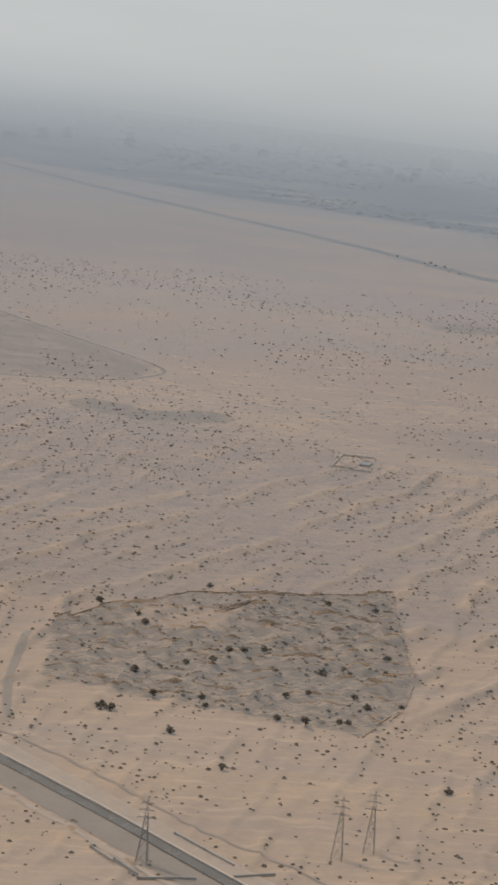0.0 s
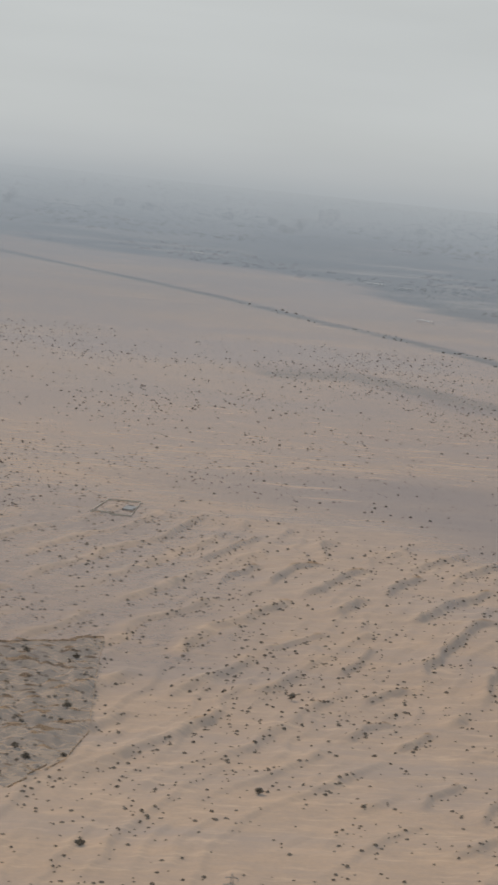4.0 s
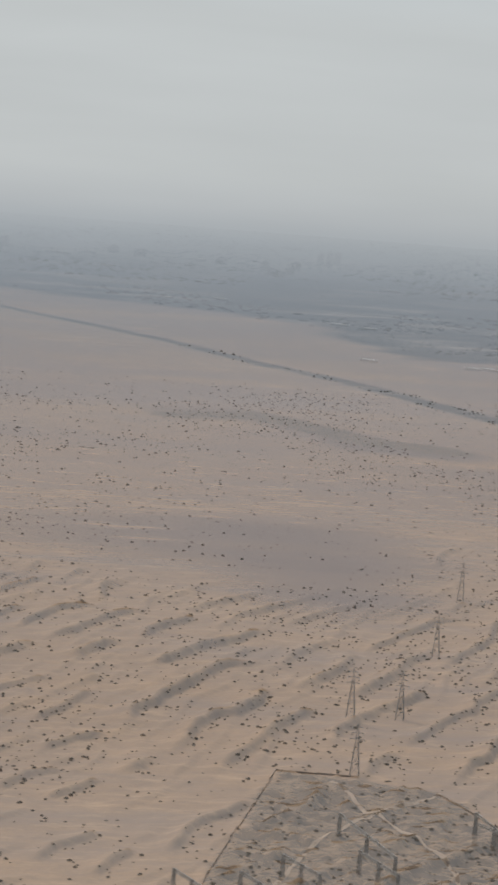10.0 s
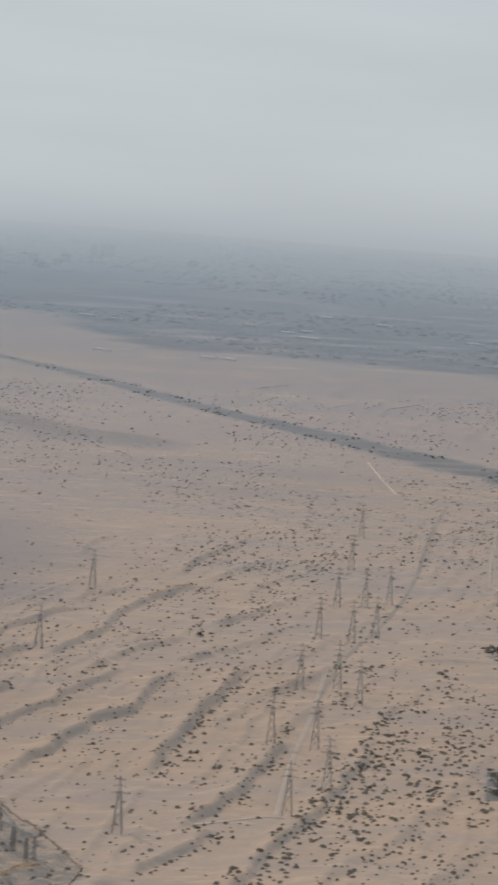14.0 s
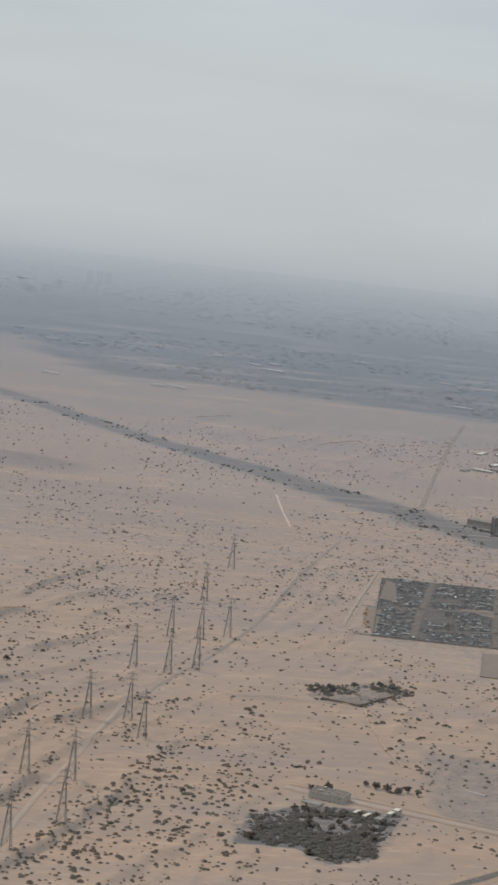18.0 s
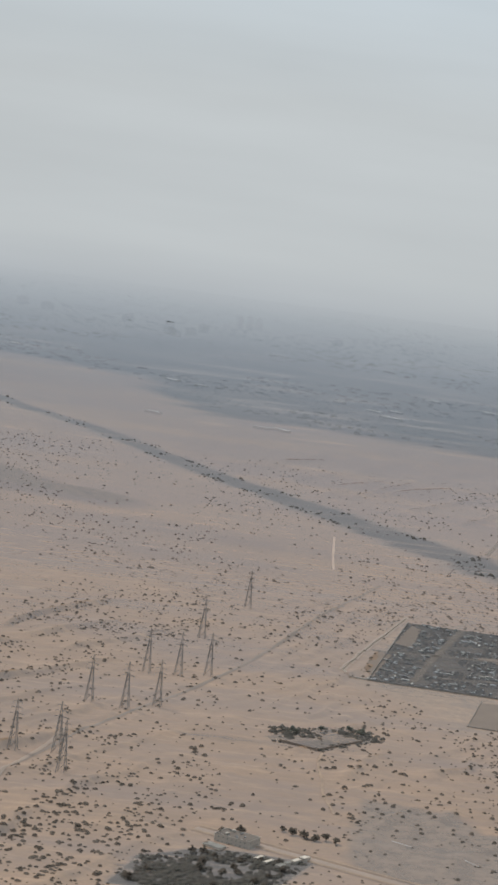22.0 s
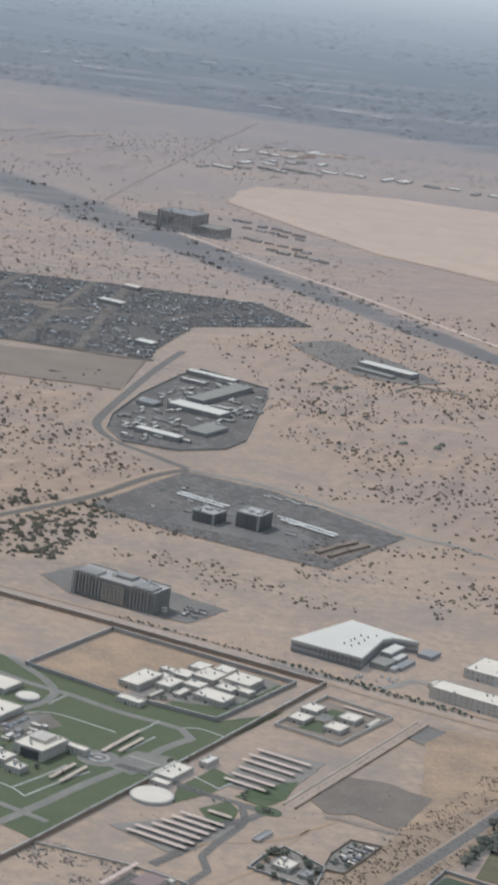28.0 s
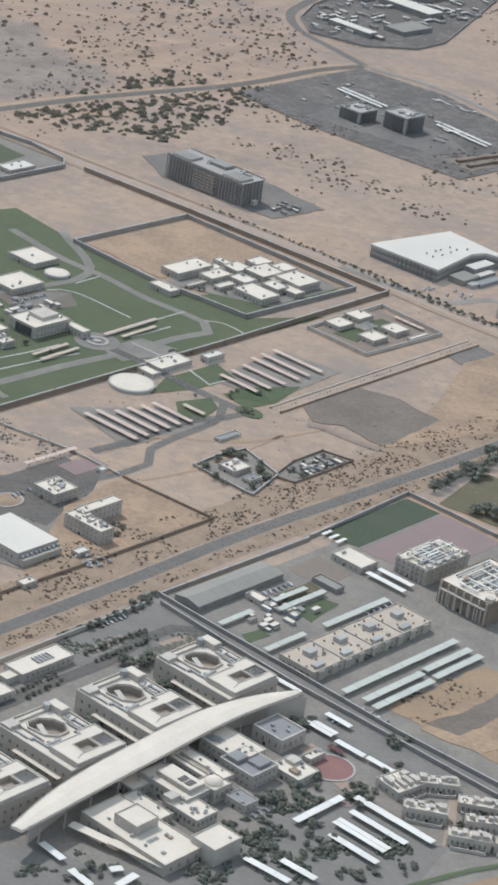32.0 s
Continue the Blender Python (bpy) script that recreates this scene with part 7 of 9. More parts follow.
sheet("gravel_plot", [(1142, 964), (1148, 976), (1156, 986), (1168, 984), (1182, 972), (1167, 945), (1155, 955), (1146, 954)], PLOT_GRAVEL, 0.12, "levelled grey gravel plot", "plot")
ribbon("soil_bank", [(1144.5, 951), (1150, 950.5), (1158, 946), (1167, 942.5)], 3.4, BROWN_WALL, 0.45, label="low dark bank of soil along the gravel plot", category="bank")
sheet("gravel_plot", [(1180, 1027), (1190, 1040), (1196, 1035), (1186, 1021)], DARK_GRAVEL, 0.15, "dark patch of tipped gravel beside the lane", "plot")
sheet("sand_plot", [(1167, 944), (1179, 977), (1190, 1040), (1240, 1020), (1222, 990)], PALE_SAND, 0.10, "broad bare plot of pale sand", "plot")
ribbon("lane", [(1134.5, 957), (1161.5, 999), (1188.5, 1041)], 3.4, DIRT_ROAD, 0.16, label="pale paved garden lane between two low walls", category="lane")
wall_run("low pale wall along a garden lane", [(1132.8, 958.2), (1186.8, 1042.2)], 0.5, 0.35, TAN_WALL, coping=False)
wall_run("low dark wall along a garden lane", [(1136.3, 955.9), (1190.3, 1039.9)], 0.5, 0.35, BROWN_WALL, coping=False)
lane_t = np.linspace(0.01, 0.99, 60)
scatter("clipped_hedge", 1134.5 + 54 * lane_t, 957 + 84 * lane_t, 0.22 + 0.2 * np.random.RandomState(3).rand(60), LEAF, "row of small clipped bushes in a planter wall", "hedge", 1.1, 31)


ribbon("lane", [(1066, 872), (1070.4, 878.1), (1077.3, 878.5), (1090.9, 880.5), (1094.1, 887.7), (1100, 894.2), (1106, 903.6), (1104.9, 913.6), (1112.2, 928), (1119.9, 943), (1119.5, 954.4)], 2.6, ASPHALT, 0.2, label="narrow asphalt lane from the clinic to the palace gate", category="road")
sheet("lawn", [(1106.2, 949.5), (1115.2, 957.4), (1118.3, 951), (1116, 941.3), (1109.9, 934.9)], LAWN, 0.13, "small lawn beside the parking canopies", "lawn")
sheet("lawn", [(1119.5, 962.3), (1122.5, 969), (1139.6, 978.2), (1133.8, 961.6), (1128.8, 960.8)], LAWN, 0.135, "narrow lawn along the parking canopies", "lawn")
rb = thing("roundabout", "oval planted roundabout on the palace drive", "roundabout", 1127.5, 951.7, ROAD)
part("island", cylinder(3.6, 0.3, 32), LAWN, rb, "dark green planted island", Matrix.Diagonal((0.9, 1.25, 1, 1)))
for k in range(10):
    tree(1127.5 + RB.uniform(-2.4, 2.4), 951.7 + RB.uniform(-2.4, 2.4), RB.uniform(0.5, 0.9), "small clipped tree on the roundabout", "garden trees", 0.3)
sheet("sports_field", [(1186, 914), (1196.4, 940.5), (1240, 920), (1235, 890)], DRY_TURF, 0.12, "dry olive sports field edged with trees", "field")
for tx, ty in ((1184, 921), (1186, 925), (1188, 929), (1190, 933), (1192, 937), (1194, 934), (1193, 941), (1196, 938), (1198, 944), (1200, 949), (1198, 952), (1202, 953), (1196, 912), (1199, 913), (1202, 911), (1205, 909)):
    tree(tx, ty, RB.uniform(2.3, 3.6), "large dark tree beside the sports field", "sports field trees", 0.1)

# ---- palace grounds ----
LAWN_EDGE = [(1000, 975), (1056, 916), (1113, 1002), (1140, 1040), (1116, 1026), (1083, 1043), (1052, 1067), (1027, 1090), (985, 1050)]
sheet("lawn", LAWN_EDGE, LAWN, 0.10, "broad green irrigated lawn of a palace", "lawn")
sheet("lawn", [(1099, 1038), (1116, 1028), (1146, 1069), (1130, 1064), (1108, 1050)], LAWN, 0.11, "green lawn inside the inner wall", "lawn")
sheet("lawn", [(1098, 952), (1110, 962), (1120, 975), (1113, 984), (1100, 965)], LAWN, 0.12, "small green lawn outside the palace wall", "lawn")
sheet("lawn", [(1118, 962), (1126, 955), (1133, 961), (1128, 972)], LAWN, 0.12, "small green lawn by the lane", "lawn")
sheet("sand_court", [(1056, 1068), (1083, 1109), (1143, 1071), (1130, 1064), (1104, 1075), (1085, 1048)], PALE_SAND, 0.12, "bare walled court of pale sand", "court")
sheet("palace_court", [(1087, 1044), (1094, 1068), (1130, 1078), (1142, 1070), (1122, 1040)], YARD, 0.14, "grey paving round the palace houses", "court")
wall_run("long brown wall round the palace grounds", [(1000, 832), (1056, 914), (1113, 1001), (1158, 1072), (1083, 1118), (1040, 1143)], 1.6, 0.4, BROWN_WALL, name="compound_wall")
wall_run("grey inner wall of the palace", [(1083, 1112), (1052, 1066), (1083, 1043), (1116, 1026), (1147, 1070), (1083, 1112)], 1.5, 0.4, GREY_WALL)
ribbon("lane", [(1018, 985), (1040, 1010), (1062, 1040), (1046, 1075)], 3.2, YARD, 0.16, label="grey palace drive between lawns", category="road")
ribbon("lane", [(1030, 1068), (1039, 1060), (1053, 1048), (1067, 1040), (1084, 1027), (1104, 1016), (1107, 1007)], 3.2, YARD, 0.17, label="grey palace drive between lawns", category="road")
ribbon("lane", [(1036, 914), (1056, 940), (1071, 961), (1087, 981), (1098, 998), (1107, 1008)], 3.4, YARD, 0.18, label="grey palace drive between lawns", category="road")
ribbon("lane", [(1050, 1002), (1064, 992), (1078, 982), (1092, 974), (1108, 962), (1126, 950), (1112, 938), (1100, 918), (1090, 905)], 3.4, ASPHALT, 0.19, label="asphalt drive out of the palace gate", category="road")
for line in ([(1050, 1017), (1061, 1021), (1082, 1008)], [(1053, 948), (1064, 962), (1073, 972)], [(1049, 954), (1059, 966), (1066, 976)], [(1078, 990), (1087, 1006), (1097, 1022)], [(1085, 992), (1095, 1007)], [(1086, 988), (1096, 982)], [(1053, 948), (1049, 954), (1040, 961)], [(1060, 1029), (1066, 1039)], [(1118, 1012), (1110, 1018), (1104, 1017)], [(1113, 966), (1119, 973), (1124, 968)], [(1106, 975), (1113, 967)]):
    ribbon("footpath", line, 0.75, PALE_CONCRETE, 0.21, 4.0, label="pale footpath across the lawn", category="path")
sheet("forecourt", [(1078, 979), (1086, 972), (1097, 983), (1100, 990), (1088, 993)], YARD, 0.15, "grey paved forecourt between lawns", "court")
sheet("terrace", [(1038, 1006), (1052, 996), (1064, 1010), (1060, 1020), (1047, 1018)], PLOT_GRAVEL, 0.13, "pale paved terrace behind the palace", "court")
circ = thing("fountain", "round pale fountain court on the drive", "fountain", 1076, 984, ROAD)
bm = bmesh.new()
rings = [bmesh.ops.create_circle(bm, segments=32, radius=r, matrix=Matrix.Translation((0, 0, 0.4)))["verts"] for r in (2.6, 3.6)]
for k in range(32):
    bm.faces.new((rings[0][k], rings[0][(k + 1) % 32], rings[1][(k + 1) % 32], rings[1][k]))
part("kerb", bm, PALE_CONCRETE, circ)
part("basin", cylinder(1.2, 0.5, 20), PALE_CONCRETE, circ)
part("paving", cylinder(7.0, 0.2, 40), YARD, circ)
for tx, ty, tr in ((1091.8, 955.6, 6.9), (1053.0, 1033.3, 4.2)):
    tk = thing("water_tank", "low round tank with a bright cream roof", "tank", tx, ty, 0, 0, "tanks")
    part("shell", cylinder(tr, 1.0, 48), PALE_CONCRETE, tk)
    part("roof", cylinder(tr - 0.15, 1.12, 48, tr - 0.6), WHITE_ROOF, tk)
for cx, cy, cl in ((1091.8, 922.4, 20.5), (1094.4, 926.0, 20.2), (1098.0, 929.2, 16.7), (1100.8, 932.9, 16.4), (1103.6, 936.5, 15.2), (1106.4, 940.0, 15.3), (1112.1, 944.8, 8.1),
                   (1121.8, 970.2, 15.2), (1124.6, 975.0, 15.5), (1127.8, 980.6, 16.8), (1130.4, 986.9, 19.1), (1133.0, 991.4, 19.5), (1136.3, 996.4, 19.8)):
    canopy("sand-coloured sheet canopy over palace parking bays", cx, cy, 326.5, cl, 1.7, 1.0, TAN_CANOPY, "palace canopies")
sheet("car_park", [(1078, 932), (1106, 944), (1120, 940), (1098, 912)], YARD, 0.07, "grey car park under canopies", "car park")
sheet("car_park", [(1112, 972), (1131, 1004), (1150, 996), (1132, 962)], YARD, 0.07, "grey car park under canopies", "car park")
for cx, cy, cl in ((1083.5, 999.2, 24.3), (1086.6, 996.3, 15.8), (1064.5, 969.4, 15.6), (1067.8, 967.3, 16.5)):
    canopy("long sand-coloured pergola on the lawn", cx, cy, 59, cl, 1.3, 1.0, TAN_CANOPY, "pergolas")
PAL = "low cream palace house with flat roofs"
for px, py, pl, pw, ph, n in ((1091.7, 1057.9, 17.1, 8.1, 2.6, 3), (1101.6, 1055.8, 10.0, 6.1, 2.4, 2), (1116.4, 1067.4, 11.3, 9.0, 2.5, 3), (1127.9, 1064.2, 10.8, 11.0, 2.9, 4), (1116.6, 1046.4, 9.3, 12.2, 2.4, 3), (1110.6, 1057.0, 6.5, 7.0, 2.2, 2), (1102.0, 1070.3, 3.6, 6.2, 2.0, 1), (1121.5, 1056.0, 6.0, 7.0, 2.2, 2), (1107.2, 1067.2, 7.5, 7.0, 2.15, 1), (1113.5, 1076.0, 8.0, 6.0, 2.35, 1), (1122.0, 1073.5, 7.0, 6.5, 2.7, 1), (1121.8, 1063.0, 6.0, 5.0, 1.9, 0), (1105.5, 1049.5, 8.0, 3.0, 1.6, 0), (1100.0, 1063.0, 6.0, 4.5, 1.85, 1), (1127.0, 1055.5, 5.0, 8.0, 1.95, 1), (1096.5, 1046.5, 9.0, 1.6, 1.3, 0)):
    house("palace_house", PAL, "palace", px, py, ROAD, pl, pw, ph, PLASTER, WHITE_ROOF, 1, (max(2, int(pw / 1.6)), max(2, int(pl / 1.6))), "ac", n, 0, "palace houses")
house("palace_gate", "cream gatehouse in the inner wall", "gatehouse", 1087.6, 1037.0, ROAD, 4.6, 9.6, 2.0, PLASTER, WHITE_ROOF, 1, (6, 2), "ac", 1)
house("palace_hall", "wide cream hall with a flat roof by the tank", "palace", 1043.1, 1042.8, ROAD, 11.5, 12.3, 2.0, PLASTER, WHITE_ROOF, 1, (6, 6), "ac", 1)
house("palace_hall", "wide cream hall with a flat roof beside the lawn", "palace", 1043.2, 1017.0, ROAD, 14.0, 11.0, 2.3, PLASTER, WHITE_ROOF, 1, (6, 8), "ac", 3)
pm = house("palace_building", "main palace building with blue-grey glazed front", "palace", 1057.4, 985.5, ROAD, 15.0, 11.3, 4.0, PLASTER, WHITE_ROOF, 2, (6, 9), "ac", 6, 1)
block("upper_storey", PLASTER, pm, 2.0, 0.5, 3.7, 7, 6, 1.2)
block("glazed_front", GLASS, pm, -7.6, -1.0, 0.4, 0.12, 7, 2.8)
house("palace_wing", "narrow cream wing of the palace", "palace", 1068.0, 987.8, ROAD, 3.4, 10.6, 2.5, PLASTER, WHITE_ROOF, 1, (6, 2), "ac", 1)
for k in range(14):
    hx, hy = local(1050, 1000, ROAD)(RB.uniform(-10, 12), RB.uniform(-6, 8))
    house("plant_room", "small pale plant room on the palace terrace", "plant room", hx, hy, ROAD + RB.choice((0, 90)), RB.uniform(1.4, 4), RB.uniform(1, 2.2), RB.uniform(0.8, 1.6), PLASTER, RB.choice((WHITE_ROOF, COOL_ROOF, GREY_ROOF)), rim=0.05, deep=0.08, group="plant rooms", door=False)
house("lodge", "low cream lodge with wide flat roofs at the gate", "lodge", 1099.1, 975.5, ROAD, 13.7, 7.6, 1.9, PLASTER, WHITE_ROOF, 1, (4, 8), "ac", 5)
house("lodge", "cream gate lodge with a white roof", "lodge", 1111.2, 986.3, ROAD, 7.6, 3.2, 2.2, PLASTER, COOL_ROOF, 1, (2, 5), "ac", 1)
house("lodge", "small cream lodge beside the round tank", "lodge", 1095.0, 966.5, ROAD, 3.6, 6.4, 1.5, PLASTER, WHITE_ROOF, 1, (4, 2), "ac")
for k in range(18):
    tx, ty = RB.choice(((1059, 972), (1110, 960), (1104, 1047), (1124, 963), (1046, 983), (1101, 985)))
    tree(tx + RB.uniform(-6, 6), ty + RB.uniform(-5, 5), RB.uniform(0.8, 1.3), "dark garden tree on the palace lawn", "palace trees", 0.12)
for k in range(14):
    car(1048 + RB.uniform(-4, 9), 998 + RB.uniform(-4, 6), ROAD, "small parked car by the palace", 0.14)

sheet("car_park", [(1046, 1004), (1052, 1016), (1060, 1019), (1055, 1008), (1047, 995)], YARD, 0.15, "grey car park beside the palace hall", "car park")
for k in range(9):
    q = local(1052, 1008, ROAD)(-6 + 1.4 * k, 2.2)
    car(q[0], q[1], ACROSS, "small parked car by the palace hall", 0.16)
for hx, hy, hl, hw, hh in ((1031, 1000, 12, 9, 2.4), (1030, 1020, 10, 8, 2.0), (1022, 1032, 9, 7, 2.0), (1045, 975, 7, 8, 2.6), (1050, 968, 5, 6, 2.2), (1036, 985, 8, 9, 3.0)):
    house("palace_wing", "cream palace wing with a bright flat roof", "palace", hx, hy, ROAD, hl, hw, hh, PLASTER, WHITE_ROOF, 1, (4, 4), "ac", 4, 1)
ribbon("lane", [(1020, 960), (1034, 950), (1060, 930)], 2.6, YARD, 0.165, label="grey palace drive along the outer wall", category="road")

# square walled guest house
SUB = [(1136, 1027), (1157, 1059), (1178, 1043), (1156, 1013)]
sheet("garden", [(1138, 1027), (1157, 1056), (1176, 1043), (1156, 1016)], GREY_SOIL, 0.12, "paved garden inside a square wall", "garden")
wall_run("square tan wall round a guest house", SUB, 1.1, material=PLASTER, closed=True)
sheet("lawn", [(1144, 1027), (1150, 1036), (1156, 1032), (1152, 1023)], LAWN, 0.2, "small dark planted court between pavilions", "lawn")
sheet("lawn", [(1152, 1040), (1158, 1048), (1164, 1044), (1159, 1036)], LAWN, 0.2, "small dark planted court between pavilions", "lawn")
for px, py in ((1145.2, 1034.2), (1150.6, 1044.4), (1156.8, 1027.6), (1163.0, 1038.0)):
    house("guest_pavilion", "square cream pavilion with a flat roof", "pavilion", px, py, ROAD, 7.6, 6.6, 1.8, PLASTER, WHITE_ROOF, 1, (3, 4), "ac", 1, 0, "guest pavilions")
perg = thing("pergola", "pale slatted pergola in the middle court", "pergola", 1153.8, 1036.2, ROAD)
for k in range(9):
    block("slat", PALE_CONCRETE, perg, -3.2 + 0.8 * k, 0, 1.1, 0.3, 4.6, 0.12)
for a in (-3.3, 3.3):
    for b in (-2.1, 2.1):
        block("post", PALE_CONCRETE, perg, a, b, 0, 0.2, 0.2, 1.1)
for k in range(4):
    q = local(1167, 1047, ACROSS)(-4.5 + 3 * k, 0)
    canopy("small cream canopy against the garden wall", q[0], q[1], ACROSS, 2.8, 1.6, 0.9, TAN_CANOPY, "garden canopies")
house("guest_annexe", "low cream annexe by the garden wall", "annexe", 1170.8, 1036.5, ROAD, 9.5, 1.8, 1.1, PLASTER, WHITE_ROOF, 1, (1, 5), "ac")

# ---- hall, office shell and lots beyond the wall road ----
hl = thing("exhibition_hall", "large hall with a white sheet roof and banded grey sides", "hall", 1173.0, 1111.5, ROAD)


def hall_roof():
    """A shallow pitched roof with a corner cut out, over banded walls."""
    plan = [(-18.0, 18.0), (-16.6, -11.0), (2.0, -8.0), (8.0, -7.0), (13.5, -8.6), (18.2, -17.8), (20.0, 12.0)]
    bm = bmesh.new()
    rise = lambda u, v: 4.6 + 0.9 * (1 - abs(v - 2) / 20)
    top = [bm.verts.new((u, v, rise(u, v))) for u, v in plan]
    low = [bm.verts.new((u, v, 4.15)) for u, v in plan]
    bm.faces.new(top[::-1])
    for k in range(len(plan)):
        j = (k + 1) % len(plan)
        bm.faces.new((top[k], top[j], low[j], low[k]))
    part("roof", bm, COOL_ROOF, hl, "white sheet roof with a cut-out corner")
    for z, high, mat, inset in ((0.0, 1.3, CONCRETE, 0.4), (1.3, 1.0, PALE_CONCRETE, 0.2), (2.3, 0.9, GREY_WALL, 0.45), (3.2, 0.95, PALE_CONCRETE, 0.25)):
        bm = bmesh.new()
        f = bm.faces.new([bm.verts.new((u * (1 - inset / 18), v * (1 - inset / 18), z)) for u, v in plan])
        for g in bmesh.ops.extrude_face_region(bm, geom=[f])["geom"]:
            if isinstance(g, bmesh.types.BMVert):
                g.co.z += high
        part("wall_band", bm, mat, hl)


hall_roof()
block("lower_wing", GREY_WALL, hl, 6.0, -12.5, 0, 12.0, 4.6, 3.3)
block("wing_roof", COOL_ROOF, hl, 6.0, -12.5, 3.3, 11.6, 4.2, 0.15)
block("lower_wing", GREY_WALL, hl, 3.5, -16.6, 0, 9.0, 3.0, 2.0)
block("wing_roof", COOL_ROOF, hl, 3.5, -16.6, 2.0, 8.6, 2.6, 0.15)
block("terrace", SHED_ROOF, hl, -6.0, -14.6, 0, 9.0, 6.6, 2.2)
block("terrace", GREY_ROOF, hl, 0.0, -20.6, 0, 12.0, 3.2, 1.4)
block("porch", PALE_CONCRETE, hl, -7.5, -20.0, 0, 4, 2.4, 1.5)
block("loading_bay", GREY_ROOF, hl, 18.0, -22.0, 0, 8.0, 6.0, 1.6)
for k in range(9):
    block("roof_vent", GREY_ROOF, hl, -8 + 4.2 * (k % 5) + RB.uniform(-1, 1), -3 + 4 * (k // 5) + RB.uniform(-1, 1), 5.2, 0.5, 0.5, 0.55)
for k in range(15):
    block("wall_pilaster", CONCRETE, hl, -17.2, -10.4 + 1.8 * k, 0, 0.2, 0.5, 4.2)
ribbon("lane", [(1140, 1091), (1160, 1080), (1180, 1075), (1192, 1085), (1215, 1075), (1260, 1090)], 3.6, YARD, 0.18, label="grey drive in front of the hall", category="road")
tree_belt("roadside_trees", [(1086 + 122 * t + RB.uniform(-1, 1), 1128.5 - 75 * t + RB.uniform(-1, 1) - 3 * (k % 2) * step(0.45, 0.55, t), RB.uniform(0.6, 1.1) + 0.4 * step(0.4, 0.6, t)) for k in range(110) for t in [k / 110]], "dense row of small dusty roadside trees")
for k in range(10):
    car(1176 + RB.uniform(-8, 10), 1084 + RB.uniform(-3, 3), RB.uniform(40, 70), "small parked car by the hall", 0.2)

def office_shell():
    """A seven-storey unfinished office block with pale fins at both ends of its long front."""
    l, w, h = 13.0, 36.5, 8.6
    e = thing("office_block", "unfinished grey office block with pale vertical fins", "office", 1086.7, 1149.1, ROAD)
    block("core", OFFICE_GREY, e, 0, 0, 0, l - 1.2, w - 1.2, h - 0.3)
    for k in range(8):
        block("floor_slab", FIN_GREY, e, 0, 0, 0.25 + k * 1.16, l, w, 0.2)
    for s, n, start in ((1, 9, 17.8), (1, 6, -8.5)):
        for k in range(n):
            block("fin", FIN_GREY, e, -l / 2 - 0.12, start - 1.5 * k, 0.4, 0.3, 0.45, h + 0.2)
    for k in range(6):
        block("fin", OFFICE_GREY, e, -l / 2 - 0.1, 4.0 - 1.8 * k, 0.4, 0.35, 0.4, h - 1.6)
    for k in range(7):
        block("fin", FIN_GREY, e, -5.4 + 1.8 * k, -w / 2 - 0.12, 0.4, 0.5, 0.4, h - 0.4)
    for r in range(6):
        for k in range(22):
            block("opening", CONCRETE, e, -l / 2 + 0.5, 17 - 1.6 * k, 0.62 + r * 1.16, 0.3, 0.9, 0.7)
    for r in range(6):
        block("spandrel", BEIGE_ROOF, e, -l / 2 - 0.02, -0.4, 0.9 + 1.16 * r, 0.2, 10.6, 0.62)
    block("parapet", OFFICE_GREY, e, -l / 2 + 0.2, 0, h - 0.1, 0.3, w, 0.6)
    block("parapet", OFFICE_GREY, e, l / 2 - 0.2, 0, h - 0.1, 0.3, w, 0.6)
    for k in range(12):
        block("roof_lump", RB.choice((PALE_CONCRETE, OFFICE_GREY, COOL_ROOF)), e, RB.uniform(-2, 5.5), RB.uniform(-16, 14), h - 0.1, RB.uniform(1, 4), RB.uniform(0.4, 1.6), RB.uniform(0.3, 1.0), RB.choice((0, 90, 20)))
    for a, b, c, d, z in ((-2.0, 12.5, 7.0, 9.0, 0.7), (-2.0, -12.5, 7.0, 9.0, 0.7), (2.5, 0.0, 5.0, 9.0, 1.1)):
        block("plant_room", OFFICE_GREY, e, a, b, h - 0.1, c, d, z)
        block("plant_roof", GREY_WALL, e, a, b, h - 0.1 + z, c - 0.5, d - 0.5, 0.08)
    block("site_hoarding", WHITE_ROOF, e, 1.0, -w / 2 - 1.0, 0, 2.4, 1.4, 1.8)
    return e


office_shell()
sheet("yard", [(1056, 1172), (1072, 1190), (1090, 1180), (1128, 1148), (1112, 1128), (1068, 1152)], DARK_GRAVEL, 0.14, "grey building site round the office block", "yard")
for k in range(10):
    hx, hy = local(1112, 1140, ROAD)(RB.uniform(-6, 8), RB.uniform(-6, 3))
    house("cabin", "small grey site cabin by the office block", "cabin", hx, hy, ROAD + RB.choice((0, 90)), RB.uniform(1.5, 3.5), RB.uniform(1, 1.6), RB.uniform(0.8, 1.2), GREY_WALL, RB.choice((SHED_ROOF, GREY_ROOF, COOL_ROOF)), rim=0.05, deep=0.06, group="site cabins", door=False)

# right-hand college
col = house("college", "long cream college wing with a pale flat roof", "college", 1215.8, 1060.4, ROAD, 10.0, 44.6, 4.5, TAN_WALL, WHITE_ROOF, 3, (18, 4), "ac", 6)
house("college", "square cream college block with a bright roof", "college", 1221.6, 1097.9, ROAD, 18.0, 13.4, 3.8, PLASTER, WHITE_ROOF, 2, (6, 8), "ac", 3)
house("college", "low cream college annexe", "college", 1201.0, 1079.0, ROAD, 6.0, 9.0, 2.0, PLASTER, WHITE_ROOF, 1, (5, 3), "ac", 1)

